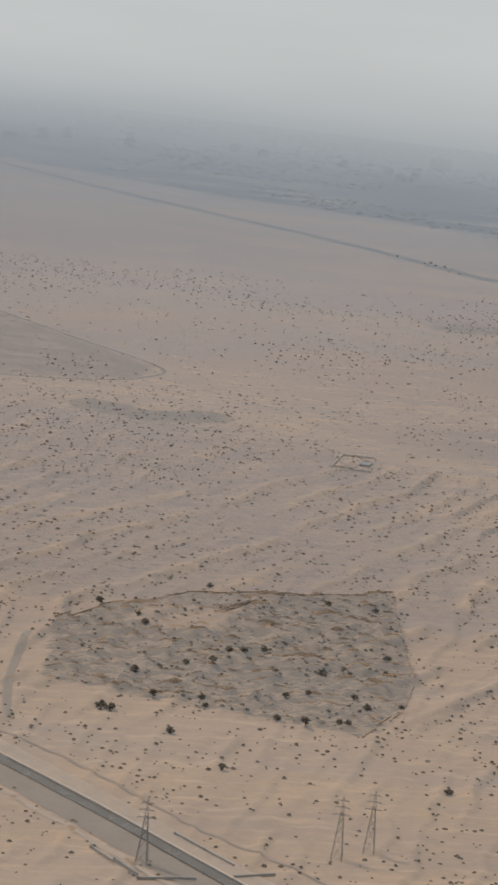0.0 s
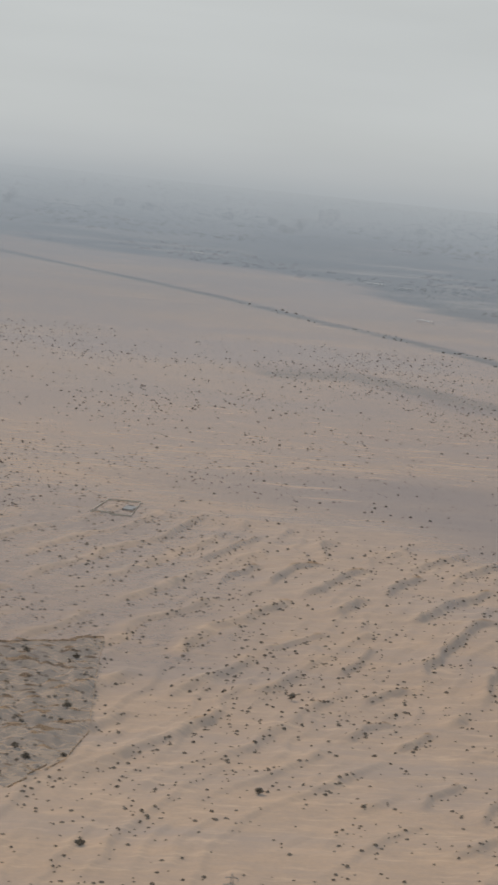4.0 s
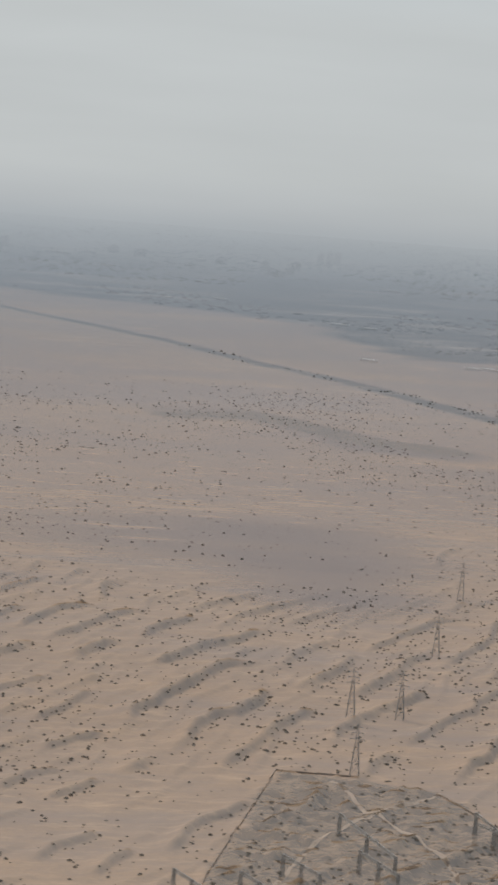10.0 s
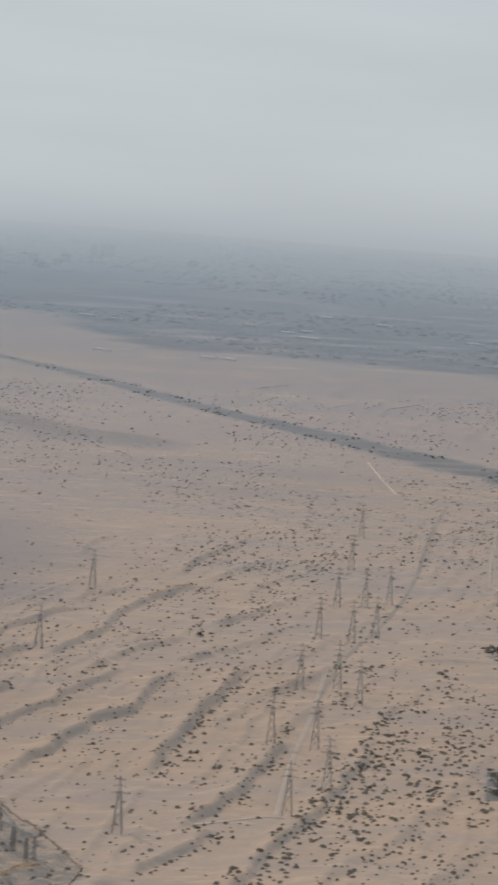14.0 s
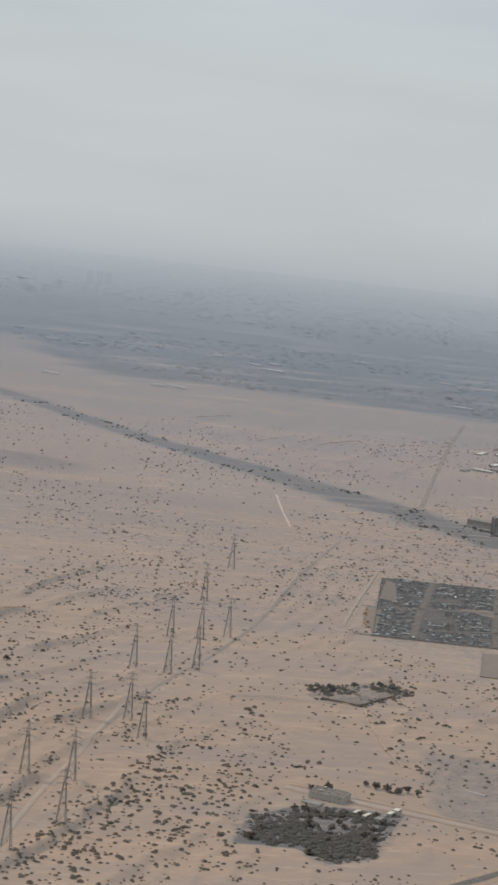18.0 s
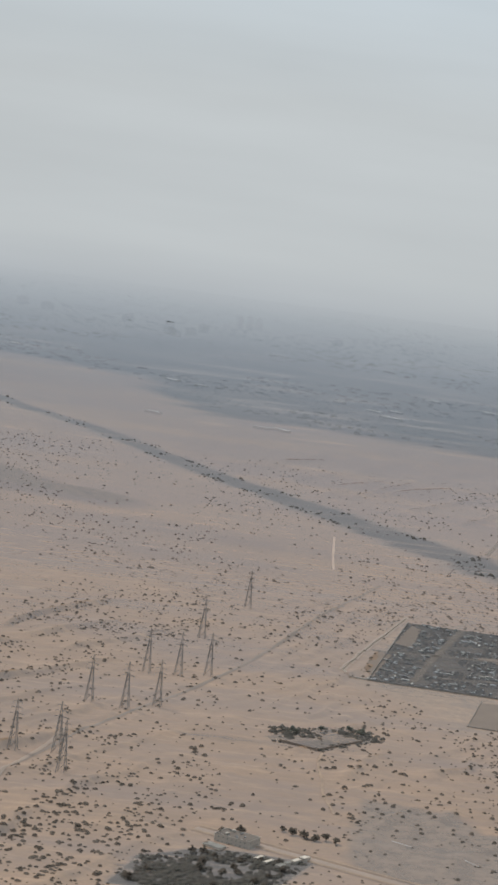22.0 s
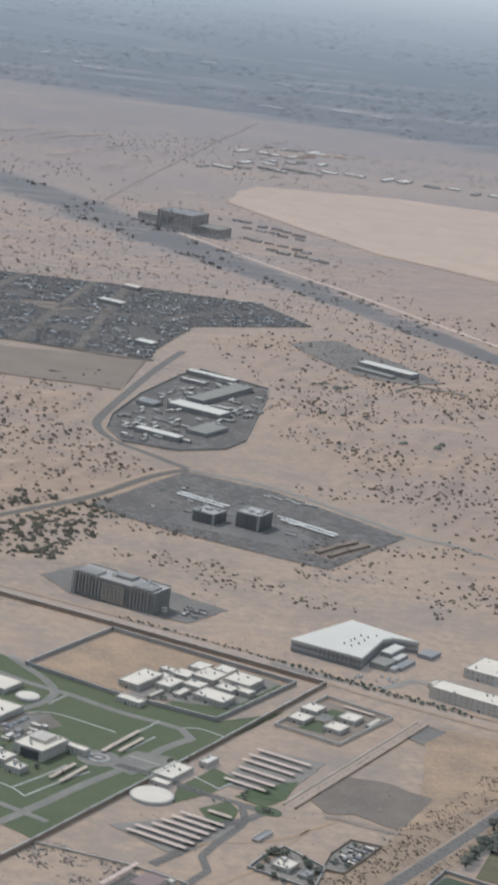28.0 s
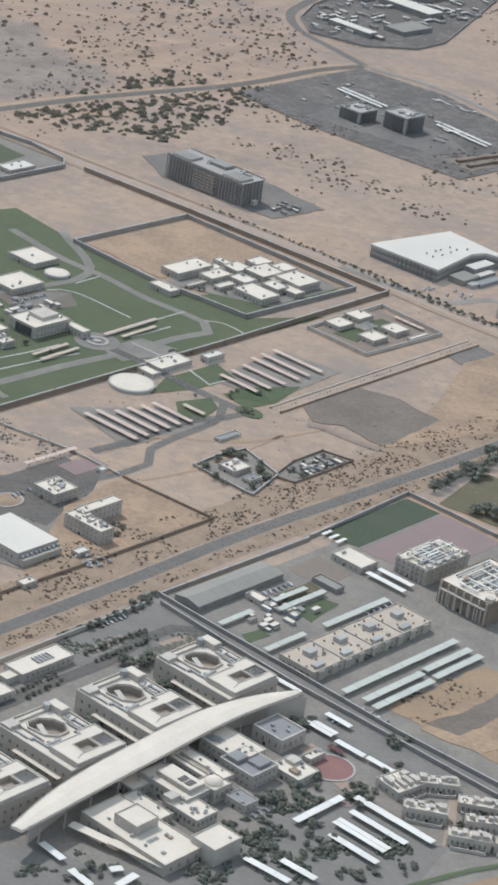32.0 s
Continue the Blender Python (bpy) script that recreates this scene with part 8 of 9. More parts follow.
# storage lot with two raw concrete shells
sheet("storage_lot", STORAGE_LOT, LOT_GRAVEL, 0.25, "dark gravel storage lot", "lot")
sheet("bare_patch", [(1107, 1262), (1122, 1292), (1140, 1290), (1166, 1268), (1176, 1250), (1160, 1240), (1140, 1250)], DARK_GRAVEL, 0.31, "bare brown soil in the middle of the storage lot", "plot")
x, y, r = spread(500, 1085, 1200, 1230, 1345, lambda x, y: inside(x, y, STORAGE_LOT) * step(0.55, 0.75, vnoise(x, y, 15, 4)) * (near_line(x, y, STORAGE_LOT + STORAGE_LOT[:1]) > 3), 65)
scatter("spilled_gravel", x, y, 0.3 + 0.7 * r.rand(len(x)), PALE_CONCRETE, "pale spilled sand and cement on a dark lot", "gravel", 0.25, 66)
ribbon("lane", [(1123, 1354), (1162, 1336), (1218, 1276), (1260, 1240)], 3.5, YARD, 0.24, label="grey lane along the storage lot", category="road")


def raw_shell(x, y, l, w, h, n):
    e = thing("concrete_shell", "square building shell with dark glazed sides and a pale roof", "building shell", x, y, ROAD, 0.18, "concrete shells")
    block("core", WINDOW, e, 0, 0, 0, l - 0.5, w - 0.5, h - 0.1)
    for k in range(1, n):
        block("floor_slab", CONCRETE, e, 0, 0, k * h / n, l - 0.3, w - 0.3, 0.16)
    for k in range(4):
        block("mullion", CONCRETE, e, -l / 2 + 0.12, w * (-0.3 + 0.2 * k), 0, 0.18, 0.16, h)
        block("mullion", CONCRETE, e, l * (-0.3 + 0.2 * k), -w / 2 + 0.12, 0, 0.16, 0.18, h)
    for a in (-1, 1):
        for b in (-1, 1):
            wide = 1.0 if (a, b) == (-1, -1) else 0.5
            block("column", PALE_CONCRETE, e, a * (l / 2 - wide / 2), b * (w / 2 - wide / 2), 0, wide, wide, h)
    block("roof", PALE_CONCRETE, e, 0, 0, h - 0.05, l, w, 0.3)
    for a, b, c, d in ((0, -0.48, 1, 0.03), (0, 0.48, 1, 0.03), (-0.48, 0, 0.03, 0.93), (0.48, 0, 0.03, 0.93)):
        block("parapet", PALE_CONCRETE, e, a * l, b * w, h + 0.25, c * l, d * w, 0.35)
    for k in range(7):
        block("roof_stack", RB.choice((COOL_ROOF, CONCRETE, GREY_WALL)), e, RB.uniform(-0.35, 0.35) * l, RB.uniform(-0.35, 0.35) * w, h + 0.25, RB.uniform(0.8, 3), RB.uniform(0.5, 1.2), RB.uniform(0.3, 0.9))
    return e


raw_shell(1128.1, 1271.4, 11.5, 10.8, 4.4, 2)
raw_shell(1147.1, 1268.6, 12.5, 11.6, 6.4, 3)
for sx, sy, sa, sl in ((1128.0, 1303.0, 321.2, 27.0), (1126.0, 1300.4, 321.2, 26.0), (1173.0, 1274.5, 318.4, 28.0), (1171.0, 1271.8, 318.4, 29.0)):
    canopy("bright white row of stacked sheets on the lot", sx, sy, sa, sl, 1.5, 1.1, CANOPY, "white rows")
sheet("bare_patch", [(1166, 1236), (1190, 1262), (1201, 1256), (1178, 1228)], GREY_SOIL, 0.3, "bare tan soil round two heaps", "plot")
for hx0, hy0 in ((0, 0), (4.5, -4.0)):
    bank = wall_run("long dark heap of soil on the lot", [(1172 + hx0, 1236 + hy0), (1181 + hx0, 1247 + hy0), (1191 + hx0, 1257 + hy0)], 1.3, 1.6, BROWN_WALL, name="soil_heap", coping=False)
for k in range(9):
    house("material_stack", "pale pallet stack along the lot's far lane", "stack", 1157 + 2.6 * k, 1319 - 1.2 * k + RB.uniform(-2, 2), ACROSS, RB.uniform(1.5, 5), RB.uniform(0.8, 1.6), RB.uniform(0.4, 0.9), PALE_CONCRETE, RB.choice((COOL_ROOF, SHED_ROOF)), rim=0.04, deep=0.04, group="stacks", z=0.18, door=False)
for k in range(24):
    px, py = local(1140, 1290, ACROSS)(RB.uniform(-40, 45), RB.uniform(-26, 20))
    house("material_stack", "low pallet stack on the storage lot", "stack", px, py, ACROSS + RB.uniform(-5, 5), RB.uniform(1.5, 5), RB.uniform(0.8, 1.6), RB.uniform(0.4, 0.9), RB.choice((GREY_WALL, CONCRETE, PALE_CONCRETE)), RB.choice((SHED_ROOF, GREY_ROOF, COOL_ROOF)), rim=0.04, deep=0.04, group="stacks", z=0.18, door=False)

# depot
sheet("depot_yard", DEPOT, LOT_GRAVEL, 0.2, "dark asphalt depot yard", "yard")
wall_run("low grey wall round the depot", DEPOT, 1.0, material=GREY_WALL, closed=True, coping=False)
for dx, dy, dl, dw, dh, rf, lab in ((1146.5, 1552.5, 6.0, 30.0, 2.6, COOL_ROOF, "long depot shed with a white sheet roof"), (1135.5, 1536.5, 3.4, 15.3, 2.2, COOL_ROOF, "narrow depot shed with a white sheet roof"), (1134.8, 1471.5, 12.0, 31.0, 3.0, COOL_ROOF, "large depot hall with a white sheet roof"),
                                (1148.0, 1511.0, 52.0, 10.0, 2.8, SHED_ROOF, "long depot hall with a grey sheet roof"), (1112.0, 1413.0, 6.5, 25.0, 2.6, COOL_ROOF, "long low depot shed with a white roof"), (1136.5, 1431.0, 22.0, 12.0, 2.2, SHED_ROOF, "depot workshop with a grey roof"), (1109.6, 1477.6, 10.0, 10.0, 2.2, GREY_ROOF, "low grey depot office"), (1122.0, 1408.0, 3.0, 12.0, 1.6, WHITE_ROOF, "narrow pale depot store")):
    house("depot_shed", lab, "shed", dx, dy, ROAD, dl, dw, dh, GREY_WALL, rf, 0, rim=0.12, deep=0.1, group="depot sheds", sides="c")
for k in range(130):
    px, py = local(1124, 1470, ROAD)(RB.uniform(-70, 80), RB.uniform(-24, 26))
    if not inside(np.array([px]), np.array([py]), DEPOT)[0] or near_line(np.array([px]), np.array([py]), DEPOT + DEPOT[:1])[0] < 3:
        continue
    house("container", RB.choice(("white shipping container in the depot yard", "grey shipping container in the depot yard")), "container", px, py, ROAD + RB.choice((0, 90, 90)), RB.uniform(3, 6), RB.uniform(1.2, 1.8), 1.2, RB.choice((PALE_CONCRETE, GREY_WALL)), RB.choice((COOL_ROOF, COOL_ROOF, SHED_ROOF)), rim=0.04, deep=0.04, group="containers", z=0.2, door=False)
for k in range(8):
    px, py = 1122 + 3.4 * (k % 5) + RB.uniform(-1, 1), 1508 + 9 * (k // 5) + RB.uniform(-2, 2)
    car(px, py, ROAD + 90, "white van parked in the depot yard", 0.22)
for k in range(20):
    px, py = local(1160, 1475, ROAD)(RB.uniform(-45, 45), RB.uniform(-4, 4))
    house("container", "grey shipping container along the depot wall", "container", px, py, ROAD + RB.choice((0, 90)), RB.uniform(3, 6), RB.uniform(1.2, 1.8), 1.2, GREY_WALL, RB.choice((COOL_ROOF, SHED_ROOF, GREY_ROOF)), rim=0.04, deep=0.04, group="containers", z=0.2, door=False)
house("long_shed", "long shed with a bright roof on bare ground", "shed", 1251.0, 1615.0, ROAD - 6, 9.0, 36.0, 3.2, GREY_WALL, COOL_ROOF, rim=0.12, deep=0.1, sides="c")
house("long_shed", "low grey lean-to beside the long shed", "shed", 1242.0, 1607.0, ROAD - 6, 6.0, 26.0, 1.8, GREY_WALL, SHED_ROOF, rim=0.1, deep=0.1, sides="c", door=False)
sheet("shed_yard", SHED_YARD, DARK_GRAVEL, 0.35, "dark yard round the long shed", "yard")
wall_run("low wall beyond the long shed", [(1248, 1560), (1262, 1578), (1290, 1566)], 1.2, material=TAN_WALL, coping=False)

# scrapyard: parcels of wrecks in rows between pale lanes, sheds and white lorries
SCRAP_LANES = ([(990, 1616), (1009, 1691), (1024, 1745), (1040, 1803)], [(972, 1699), (1010, 1706), (1040, 1710), (1081, 1711), (1125, 1702)], [(1040, 1604), (1059, 1685), (1079, 1773), (1086, 1802)], [(1074, 1597), (1085, 1663), (1096, 1730), (1107, 1795)], [(1010, 1640), (1050, 1648), (1100, 1640)], [(1125, 1702), (1160, 1740), (1200, 1762)])
BARE_PARCELS = ([(966, 1616), (984, 1693), (974, 1697), (964, 1650)], [(989, 1730), (1006, 1800), (1011, 1790), (1000, 1724)], [(1036, 1716), (1062, 1696), (1074, 1706), (1060, 1724)])
for k, lane in enumerate(SCRAP_LANES):
    ribbon("lane", lane, 4.2 if k < 4 else 2.4, PLOT_GRAVEL, 0.34, label="pale dusty lane between scrapyard parcels", category="track", sway=0.3)
for bare in BARE_PARCELS:
    sheet("bare_parcel", bare, GREY_SOIL, 0.31, "bare tan parcel at the edge of a scrapyard", "plot")
SR = np.random.RandomState(77)
n = 16000
sx, sy = 955 + 270 * SR.rand(n), 1580 + 235 * SR.rand(n)
keep = inside(sx, sy, SCRAPYARD) & (vnoise(sx, sy, 24, 2) > 0.2) & (np.mod(sx * 0.24 + sy * 0.97 + 3 * vnoise(sx, sy, 40, 1), 6.5) < 4.3)
for lane in SCRAP_LANES:
    keep &= near_line(sx, sy, lane) > 3.2
for bare in BARE_PARCELS:
    keep &= ~inside(sx, sy, bare)
scatter("scrap_heaps", sx[keep], sy[keep], 0.5 + 0.9 * SR.rand(int(keep.sum())), RUST, "rows of crushed dark car wrecks in a scrapyard", "scrap", 0.7, 12)
gap = max(1, int(keep.sum()) // 170)
k_sx, k_sy = sx[keep][::gap], sy[keep][::gap]
for a, b in zip(k_sx[:170], k_sy[:170]):
    house("lorry_body", RB.choice(("white lorry body among the wrecks", "pale grey lorry body among the wrecks")), "lorry", float(a), float(b), RB.choice((ACROSS + 20, ACROSS + 20, ROAD + 20)) + RB.uniform(-6, 6), RB.uniform(2, 5.5), RB.uniform(0.8, 1.5), RB.uniform(0.9, 1.4), RB.choice((PALE_CONCRETE, GREY_WALL, CONCRETE)), RB.choice((COOL_ROOF, CANOPY, SHED_ROOF, GREY_ROOF)), rim=0.04, deep=0.04, group="lorry bodies", door=False)
house("scrapyard_shed", "bright roofed shed in the scrapyard", "shed", 1096, 1736, ACROSS, 18, 7, 2.4, GREY_WALL, COOL_ROOF, rim=0.1, deep=0.08)
house("scrapyard_shed", "bright roofed shed in the scrapyard", "shed", 1113, 1625, ACROSS, 12, 8, 2.4, GREY_WALL, COOL_ROOF, rim=0.1, deep=0.08)
house("scrapyard_shed", "pale roofed shed in the scrapyard", "shed", 1110, 1792, ACROSS, 11, 7, 2.2, GREY_WALL, WHITE_ROOF, rim=0.1, deep=0.08)
wall_run("low grey wall round the scrapyard", [(963, 1609), (1039, 1601), (1099, 1583), (1116, 1584)], 1.0, material=GREY_WALL, coping=False)
wall_run("low grey wall round the scrapyard", [(963, 1609), (1005, 1811)], 1.0, material=GREY_WALL, coping=False)
wall_run("low bank round the levelled plot", [(1028, 1588), (1012, 1519), (1096, 1505), (1113, 1588)], 0.45, 0.18, material=GREY_WALL, coping=False)
wall_run("low fence wall west of the scrapyard", [(1005, 1825), (973, 1715), (949, 1628), (952, 1611), (963, 1609)], 0.8, material=TAN_WALL, coping=False)

# walled compound beside the wall road
NW = [(985, 1176), (1003, 1167), (1016, 1161.5), (1031, 1149), (1032.5, 1142), (1015, 1115), (985, 1135)]
sheet("garden", [(a, b) for a, b in NW], YARD, 0.2, "paved ground of a walled compound", "garden")
wall_run("tall grey wall round a compound", NW, 1.5, 0.4, GREY_WALL, closed=True)
sheet("lawn", [(996, 1158), (1006, 1155), (1017, 1147), (1011, 1135), (996, 1142)], LAWN, 0.3, "lawn inside a walled compound", "lawn")
house("compound_house", "low pale house with a broad flat roof", "house", 1017.5, 1130.5, ROAD, 13.0, 7.0, 1.9, PLASTER, COOL_ROOF, 1, (4, 6), "ac", 3)
house("compound_house", "low pale house beside a lawn", "house", 999.0, 1148.0, ROAD, 8.0, 6.0, 1.9, PLASTER, WHITE_ROOF, 1, (3, 4), "ac", 2)

# ---- farm, walled grove and pylons ----
house("farm_house", "old pale grey farm house beside a dark grove", "house", 878, 1233, 62, 11, 17, 4.0, TAN_WALL, PLOT_GRAVEL, 2, (7, 5), "ac", 9, 2)
for a, b, l, w in ((868, 1221, 5, 9), (887, 1211, 6, 2), (891, 1207, 7, 2), (896, 1203, 5, 3), (903, 1213, 6, 2.4), (907, 1219, 5, 3), (899, 1208, 4, 2)):
    house("farm_shed", "low grey farm shed among dark trees", "shed", a, b, ROAD, l, w, 1.8, TAN_WALL, RB.choice((SHED_ROOF, WHITE_ROOF)), rim=0.1, deep=0.1, group="farm sheds")
for k in range(34):
    a, b = RB.uniform(825, 910), RB.uniform(1132, 1216)
    if inside(np.array([a]), np.array([b]), OASIS)[0]:
        tree(a, b, RB.uniform(1.6, 3.0), "dark dense farm tree", "farm trees", crowns=DRY_CROWNS)
for a, b in ((899, 1256), (903, 1252), (908, 1250), (913, 1248), (918, 1250), (922, 1247), (880, 1250), (872, 1246)):
    tree(a, b, RB.uniform(2.2, 3.2), "dark dense tree beside the farm", "farm trees", crowns=DRY_CROWNS)
wall_run("low wall of a small walled grove", [(904, 1427), (923, 1416), (948, 1446)], 0.9, material=BROWN_WALL, coping=False)
for a, b in ((927, 1460), (912, 1450), (948, 1460), (942, 1464)):
    tree(a, b, 3.0, "dark tree in the walled grove", "grove trees")
for a, b in ((127, 1217), (145, 1200), (148, 1192), (135, 1107), (140, 1069), (162, 1070), (115, 1051), (119, 1049), (143, 1023), (161, 1124), (173, 1120), (185, 1151), (192, 1148), (203, 1155), (227, 1124), (203, 1084), (214, 1086), (222, 1047),
             (226, 1048), (240, 1075), (257, 1079), (260, 1133), (194, 1049), (206, 1043), (236, 1087), (160, 978), (190, 1272), (251, 1250), (276, 1247), (264, 1152), (163, 1062), (378, 1193), (255, 967), (339, 1044), (735, 1459)):
    tree(a, b, RB.uniform(2.2, 3.4), "dark brown-grey scrubby desert tree", "desert trees", crowns=DRY_CROWNS)
wall_run("low broken wall round a fenced plot", [(102, 1183), (128, 1218), (176, 1257), (294, 1291), (285, 1227), (272, 1122), (257, 1075), (230, 1033)], 0.35, 0.18, material=RED_SAND, coping=False)
wall_run("low fence of the pylon yard", [(470, 985), (478, 1023), (522, 1171), (560, 1165)], 0.45, 0.18, material=BROWN_WALL, coping=False)
wall_run("low fence of the pylon yard", [(594, 1148), (617, 1085), (630, 1042), (619, 1009), (593, 996), (552, 972)], 0.45, 0.18, material=BROWN_WALL, coping=False)
wall_run("small walled enclosure on the dunes", [(315, 1618), (331, 1665), (353, 1663), (341, 1613)], 1.0, material=TAN_WALL, closed=True, coping=False)
house("desert_hut", "small dark hut in a desert enclosure", "hut", 343, 1640, 70, 12, 7, 1.8, CONCRETE, GREY_ROOF, rim=0.1, deep=0.1)
wall_run("long low trough wall on the plot", [(187, 1222), (210, 1251)], 0.8, 0.5, BROWN_WALL, coping=False)
wall_run("long low trough wall on the plot", [(190, 1220), (213, 1249)], 0.8, 0.5, BROWN_WALL, coping=False)

def girder(bm, a, b, t):
    a, b = Vector(a), Vector(b)
    d = b - a
    m = Matrix.Translation((a + b) / 2) @ d.to_track_quat("Z", "Y").to_matrix().to_4x4() @ Matrix.Diagonal((t, t, d.length, 1))
    bmesh.ops.create_cube(bm, size=1, matrix=m)


def pylon(x, y, ang, h=25.0):
    e = thing("pylon", "pale grey lattice power pylon with three crossarms", "pylon", x, y, ang, float(dune_height(x, y)), "pylons")
    b, t = 2.1, 0.5

    def at(sx, sy, z):
        k = min(z / (h * 0.75), 1.0)
        r = b + (t - b) * k
        return (sx * r, sy * r, z)
    for sx in (-1, 1):
        for sy in (-1, 1):
            bm = bmesh.new()
            girder(bm, at(sx, sy, -0.6), at(sx, sy, h * 0.75), 0.24)
            girder(bm, at(sx, sy, h * 0.75), (sx * 0.15, sy * 0.15, h), 0.13)
            part("leg", bm, PALE_STEEL, e)
    levels = [0.0, 0.2, 0.38, 0.54, 0.66, 0.75]
    for z0, z1 in zip(levels, levels[1:]):
        bm = bmesh.new()
        for (ax, ay), (bx, by) in (((-1, -1), (1, -1)), ((1, -1), (1, 1)), ((1, 1), (-1, 1)), ((-1, 1), (-1, -1))):
            girder(bm, at(ax, ay, z0 * h), at(bx, by, z1 * h), 0.1)
            girder(bm, at(bx, by, z0 * h), at(ax, ay, z1 * h), 0.1)
        part("bracing", bm, PALE_STEEL, e)
    for z, r in ((0.70, 3.6), (0.82, 3.0), (0.93, 2.4)):
        bm = bmesh.new()
        girder(bm, (-r, 0, z * h), (r, 0, z * h), 0.16)
        for s in (-1, 1):
            girder(bm, (0, 0, z * h + 0.6), (s * r, 0, z * h), 0.11)
        arm = part("crossarm", bm, PALE_STEEL, e)
        for s in (-1, 1):
            part("insulator", unit_box(PALE_CONCRETE), PALE_CONCRETE, arm, "", pose(s * r * 0.95, 0, z * h - 1.1) @ Matrix.Diagonal((0.12, 0.12, 1.1, 1)))
    return e


first = pylon(865, 1670, -14)
for px, py in ((851, 1558), (833, 1555), (804, 1462), (823, 1460), (772, 1345), (793, 1349), (737, 1229), (758, 1226), (726, 1119), (750, 1154), (797, 1312), (840, 1474), (649, 1091), (597, 1276), (640, 1415), (558, 1167), (685, 1579), (566, 881), (570, 1266), (896, 1788), (868, 1676 - 110), (116, 866), (193, 884), (207, 892), (300, 870), (470, 880)):
    copy_thing(first, pose(px, py, float(dune_height(px, py)), 0, 0, -14))


def gantry(x0, y0, x1, y1, n=2, h=9.5):
    d = math.hypot(x1 - x0, y1 - y0)
    e = thing("gantry", "grey steel gantry frame of a switchyard", "gantry", x0, y0, math.degrees(math.atan2(y1 - y0, x1 - x0)), float(dune_height(x0, y0)), "gantries")
    for k in range(n + 1):
        bm = bmesh.new()
        for a, b in ((-0.7, -0.7), (0.7, -0.7), (0.7, 0.7), (-0.7, 0.7)):
            girder(bm, (d * k / n + a, b, -1), (d * k / n + a * 0.5, b * 0.5, h), 0.30)
        for j in range(5):
            girder(bm, (d * k / n - 0.6, -0.6, j * h / 5), (d * k / n + 0.6, 0.6, (j + 1) * h / 5), 0.2)
            girder(bm, (d * k / n + 0.6, -0.6, j * h / 5), (d * k / n - 0.6, 0.6, (j + 1) * h / 5), 0.30)
        part("post", bm, STEEL, e)
    for k in range(n):
        bm = bmesh.new()
        for a, z in ((-0.5, h - 0.9), (0.5, h - 0.9), (0, h)):
            girder(bm, (d * k / n, a, z), (d * (k + 1) / n, a, z), 0.30)
        m = 6
        for j in range(m):
            girder(bm, (d * (k + j / m) / n, 0.5 * (-1) ** j, h - 0.9), (d * (k + (j + 1) / m) / n, 0, h), 0.2)
        part("beam", bm, STEEL, e)
    return e


for g in ((538, 1074, 553, 1018), (600, 1089, 608, 1049), (596, 1070, 611, 1047), (508, 1023, 520, 1000), (462, 1000, 474, 975), (488, 996, 500, 972), (540, 1028, 551, 999)):
    gantry(*g)


# culvert and headwalls of the highway
for pts in ([(98, 878), (113, 849), (135, 852)], [(132, 898), (151, 868)], [(150, 857), (166, 862)]):
    wall_run("low concrete headwall beside the highway", pts, 1.0, 0.5, GREY_WALL, name="headwall", coping=False)
for off in (-2.7, 2.7):
    wall_run("thin grey guard rail along the highway", [(68 + off, 973 + off * 0.6), (109 + off, 912 + off * 0.6), (146 + off, 853 + off * 0.6), (200 + off, 771 + off * 0.6)], 0.75, 0.12, PALE_STEEL, name="guard_rail", coping=False)

# ---- far town in the haze ----
def far_boxes(name, label, category, xs, ys, r, lo, hi, tall, material):
    V, F, k = [], [], 0
    corner = np.array([(a, b, c) for c in (0, 1) for b in (-0.5, 0.5) for a in (-0.5, 0.5)])
    faces = np.array([(0, 2, 3, 1), (4, 5, 7, 6), (0, 1, 5, 4), (1, 3, 7, 5), (3, 2, 6, 7), (2, 0, 4, 6)])
    for x, y in zip(xs, ys):
        a = radians(ROAD + r.choice((0, 90)) + r.uniform(-6, 6))
        q = corner * (lo + (hi - lo) * r.random() ** 2, lo + (hi - lo) * 0.6 * r.random(), tall * (0.4 + 0.6 * r.random()))
        V.append(np.stack([q[:, 0] * math.cos(a) - q[:, 1] * math.sin(a) + x, q[:, 0] * math.sin(a) + q[:, 1] * math.cos(a) + y, q[:, 2]], 1))
        F.append(faces + k)
        k += 8
    me = bpy.data.meshes.new(name)
    me.from_pydata(np.concatenate(V).tolist(), [], np.concatenate(F).tolist())
    me.materials.append(material)
    return tagged(new(name, me), label, category, kind="stuff")


in_far = lambda x, y: soft_in(x, y, TOWN_EDGE, 30)
FR = random.Random(91)
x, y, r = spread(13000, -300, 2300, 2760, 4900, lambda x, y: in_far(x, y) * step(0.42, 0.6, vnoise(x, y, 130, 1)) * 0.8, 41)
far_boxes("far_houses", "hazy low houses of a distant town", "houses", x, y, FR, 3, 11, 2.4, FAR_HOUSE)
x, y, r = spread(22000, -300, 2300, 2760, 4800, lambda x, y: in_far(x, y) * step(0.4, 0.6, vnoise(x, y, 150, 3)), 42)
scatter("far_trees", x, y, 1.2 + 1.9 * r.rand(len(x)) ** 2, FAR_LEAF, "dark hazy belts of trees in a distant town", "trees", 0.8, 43)
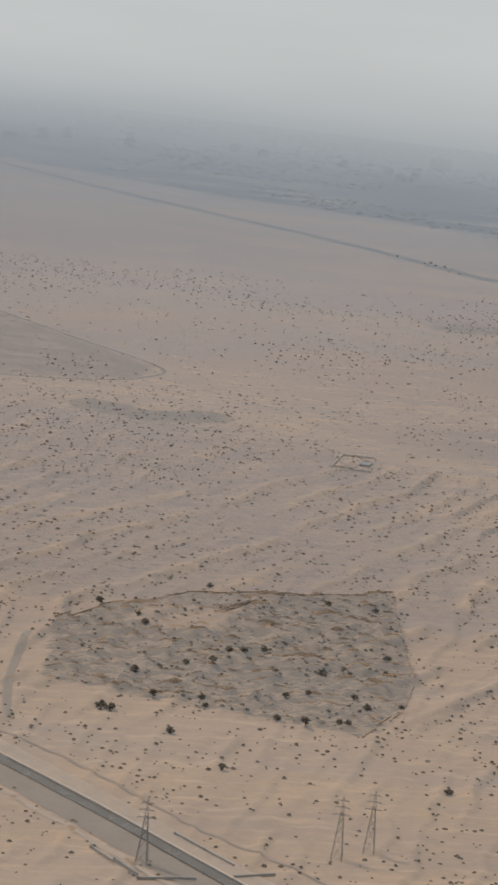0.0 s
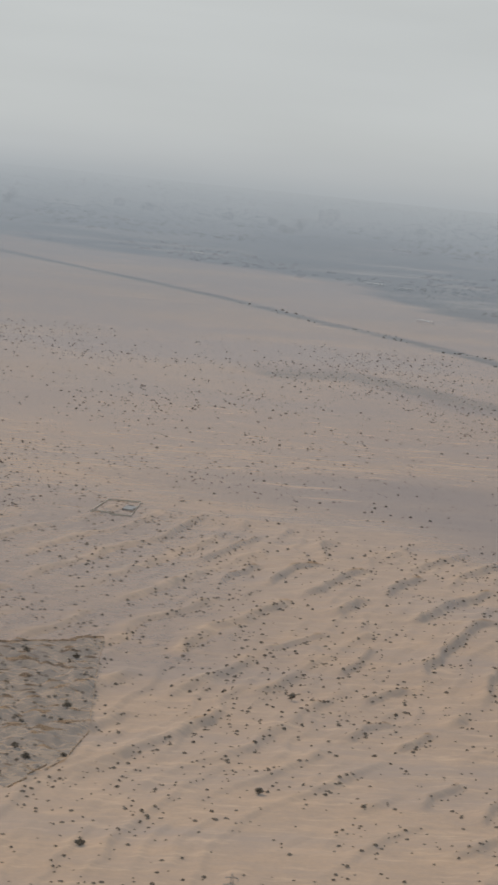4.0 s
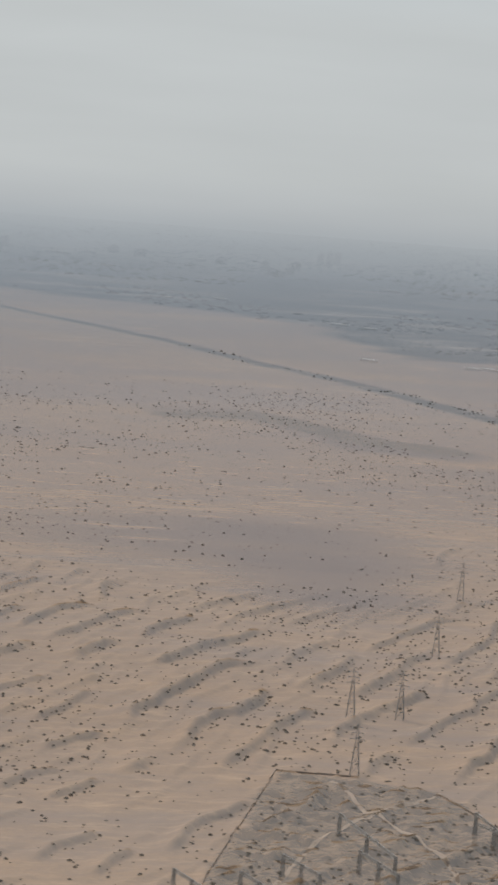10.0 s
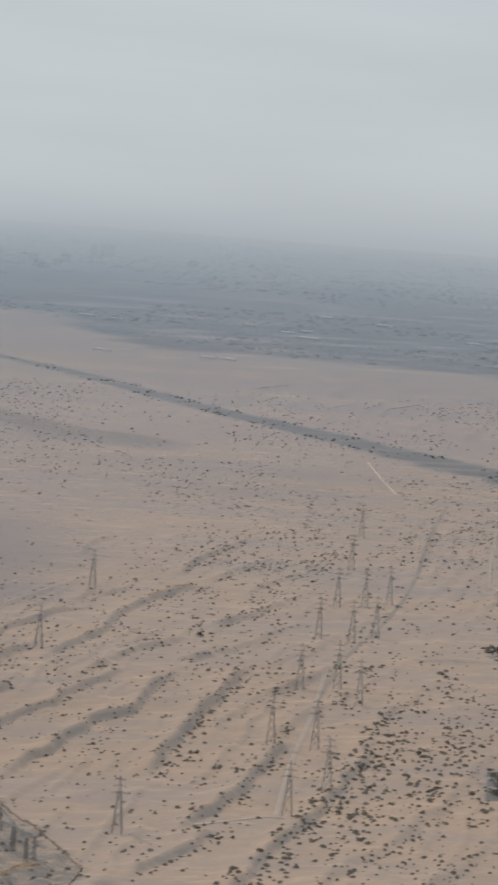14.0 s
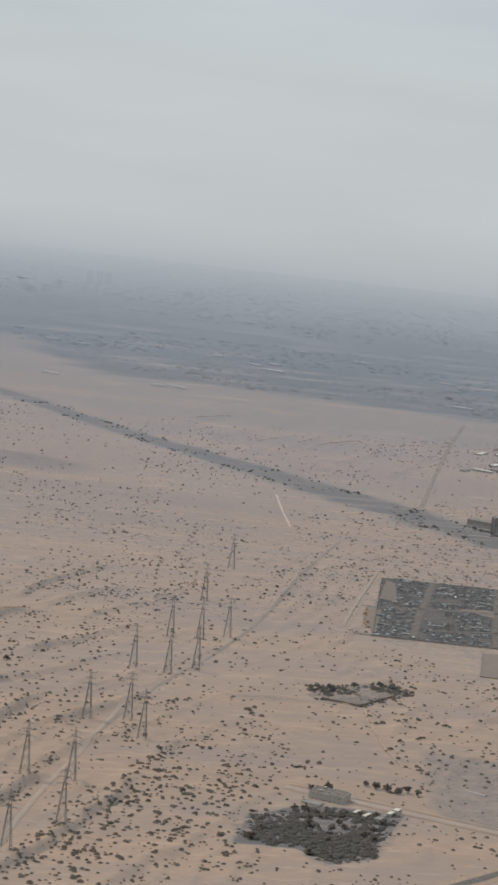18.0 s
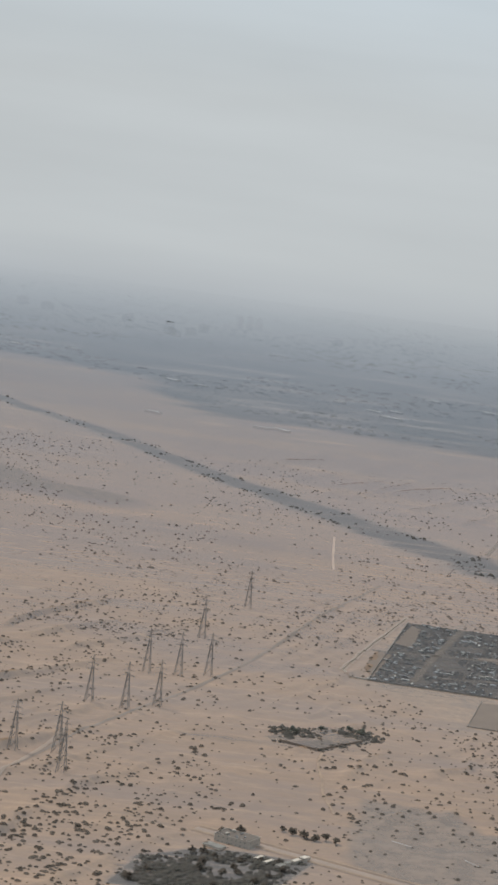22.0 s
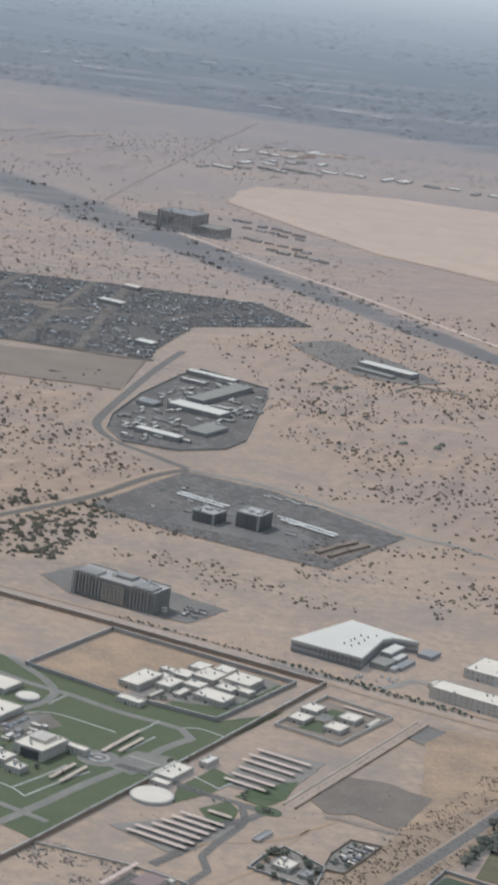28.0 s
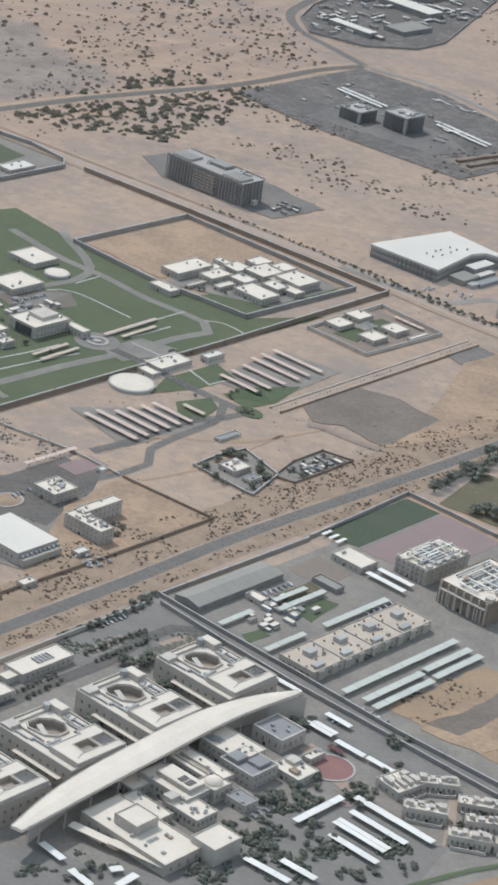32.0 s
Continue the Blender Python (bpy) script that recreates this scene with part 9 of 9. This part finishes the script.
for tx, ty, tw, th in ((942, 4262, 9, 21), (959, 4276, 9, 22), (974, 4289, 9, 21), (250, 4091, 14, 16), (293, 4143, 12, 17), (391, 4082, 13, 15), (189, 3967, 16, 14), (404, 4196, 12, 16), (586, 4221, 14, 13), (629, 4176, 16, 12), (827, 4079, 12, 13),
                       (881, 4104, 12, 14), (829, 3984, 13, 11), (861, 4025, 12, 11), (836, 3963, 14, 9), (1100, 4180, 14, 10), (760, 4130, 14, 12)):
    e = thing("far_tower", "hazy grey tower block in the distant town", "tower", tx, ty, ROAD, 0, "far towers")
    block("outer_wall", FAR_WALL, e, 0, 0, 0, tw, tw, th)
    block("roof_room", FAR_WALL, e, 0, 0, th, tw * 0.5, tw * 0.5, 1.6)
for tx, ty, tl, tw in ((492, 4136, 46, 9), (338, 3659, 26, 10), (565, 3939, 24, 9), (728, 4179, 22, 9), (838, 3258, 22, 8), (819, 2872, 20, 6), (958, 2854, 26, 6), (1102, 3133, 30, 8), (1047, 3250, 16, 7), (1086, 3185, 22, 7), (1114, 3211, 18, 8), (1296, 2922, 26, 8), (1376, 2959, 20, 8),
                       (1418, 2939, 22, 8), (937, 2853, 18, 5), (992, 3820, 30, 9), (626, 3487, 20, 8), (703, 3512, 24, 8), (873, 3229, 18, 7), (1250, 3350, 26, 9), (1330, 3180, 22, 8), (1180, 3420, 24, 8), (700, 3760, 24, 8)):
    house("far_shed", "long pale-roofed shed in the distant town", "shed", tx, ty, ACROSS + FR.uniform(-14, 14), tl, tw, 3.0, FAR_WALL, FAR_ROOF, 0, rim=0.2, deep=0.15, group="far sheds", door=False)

# dark block by the dry river bed, its annexes, yards and sheds
e = house("works_block", "large dark grey works building by the dry river bed", "works", 1154, 2050, ROAD, 24, 30, 13, CONCRETE, GREY_ROOF, 3, (7, 6), "ac", 6, 2)
for k in range(5):
    block("buttress", PALE_CONCRETE, e, -12.3, -12 + 6 * k, 0, 0.5, 0.8, 12.6)
house("works_annexe", "lower grey annexe of the works building", "works", 1176, 2032, ROAD, 18, 20, 7, CONCRETE, SHED_ROOF, 1, (4, 4), "ac", 3)
house("works_annexe", "low grey annexe of the works building", "works", 1136, 2076, ROAD, 10, 26, 5, GREY_WALL, SHED_ROOF, 1, (4, 3), "ac", 2)
for (ax, ay), (bx, by), n in (((1197, 2115), (1244, 2070), 6), ((1201, 2035), (1242, 1996), 6), ((1205, 2085), (1240, 2052), 5), ((1215, 1990), (1250, 1960), 5)):
    for k in range(n):
        t = k / (n - 1)
        house("yard_shed", FR.choice(("low tan shed in a row along a yard", "low grey shed in a row along a yard")), "shed", ax + (bx - ax) * t + FR.uniform(-3, 3), ay + (by - ay) * t + FR.uniform(-3, 3), ACROSS, FR.uniform(6, 10), FR.uniform(3, 6), FR.uniform(1.2, 2), CONCRETE, FR.choice((SHED_ROOF, GREY_ROOF, PLOT_GRAVEL)), rim=0.1, deep=0.1, group="yard sheds", door=False)
for (ax, ay), (bx, by), n in (((1193, 2409), (1326, 2447), 9), ((1225, 2450), (1300, 2500), 7), ((1258, 2586), (1330, 2560), 6), ((1235, 2540), (1290, 2530), 5), ((1360, 2440), (1470, 2400), 7)):
    for k in range(n):
        t = k / (n - 1)
        house("works_shed", FR.choice(("white-roofed works shed in a far yard", "grey-roofed works shed in a far yard")), "shed", ax + (bx - ax) * t + FR.uniform(-6, 6), ay + (by - ay) * t + FR.uniform(-9, 9), ACROSS + FR.choice((0, 90)), FR.uniform(9, 24), FR.uniform(4, 8), FR.uniform(1.4, 2.0), GREY_WALL, FR.choice((CANOPY, COOL_ROOF, SHED_ROOF)), rim=0.15, deep=0.12, group="works sheds", door=False)
x, y, r = spread(700, 1180, 1480, 2350, 2640, lambda x, y: step(0.4, 0.6, vnoise(x, y, 50, 2)) * (1 - soft_in(x, y, LEVEL_FIELD, 10)), 44)
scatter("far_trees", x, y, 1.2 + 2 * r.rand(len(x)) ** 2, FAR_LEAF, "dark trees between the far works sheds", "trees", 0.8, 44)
wall_run("long pale wall round the levelled field", [(1197, 2205), (1214, 2279), (1232, 2312), (1348, 2327)], 1.0, 0.5, TAN_WALL, coping=False)

# a length of pipe left on the sand near the switchyard
px, py = 504.3, 916.1
pipe = thing("pipe", "long pale steel pipe lying on the sand", "pipe", px, py, -8, float(dune_height(np.array([px]), np.array([py]))[0]) + 0.1)
part("tube", cylinder(0.7, 10.0, 14), COOL_ROOF, pipe, "", pose(-5.0, 0, 0.5, 0, 90, 0))
for a in (-4.6, 4.4):
    part("collar", cylinder(0.72, 0.35, 14), STEEL, pipe, "", pose(a, 0, 0.5, 0, 90, 0))

# pale loose panels and lorry beds among the wrecks
p_x, p_y = sx[keep][3::9], sy[keep][3::9]
far_boxes("scrap_panels", "pale metal panels and lorry beds strewn among dark wrecks", "scrap", p_x, p_y, random.Random(14), 0.8, 3.6, 1.1, AC_GREY)
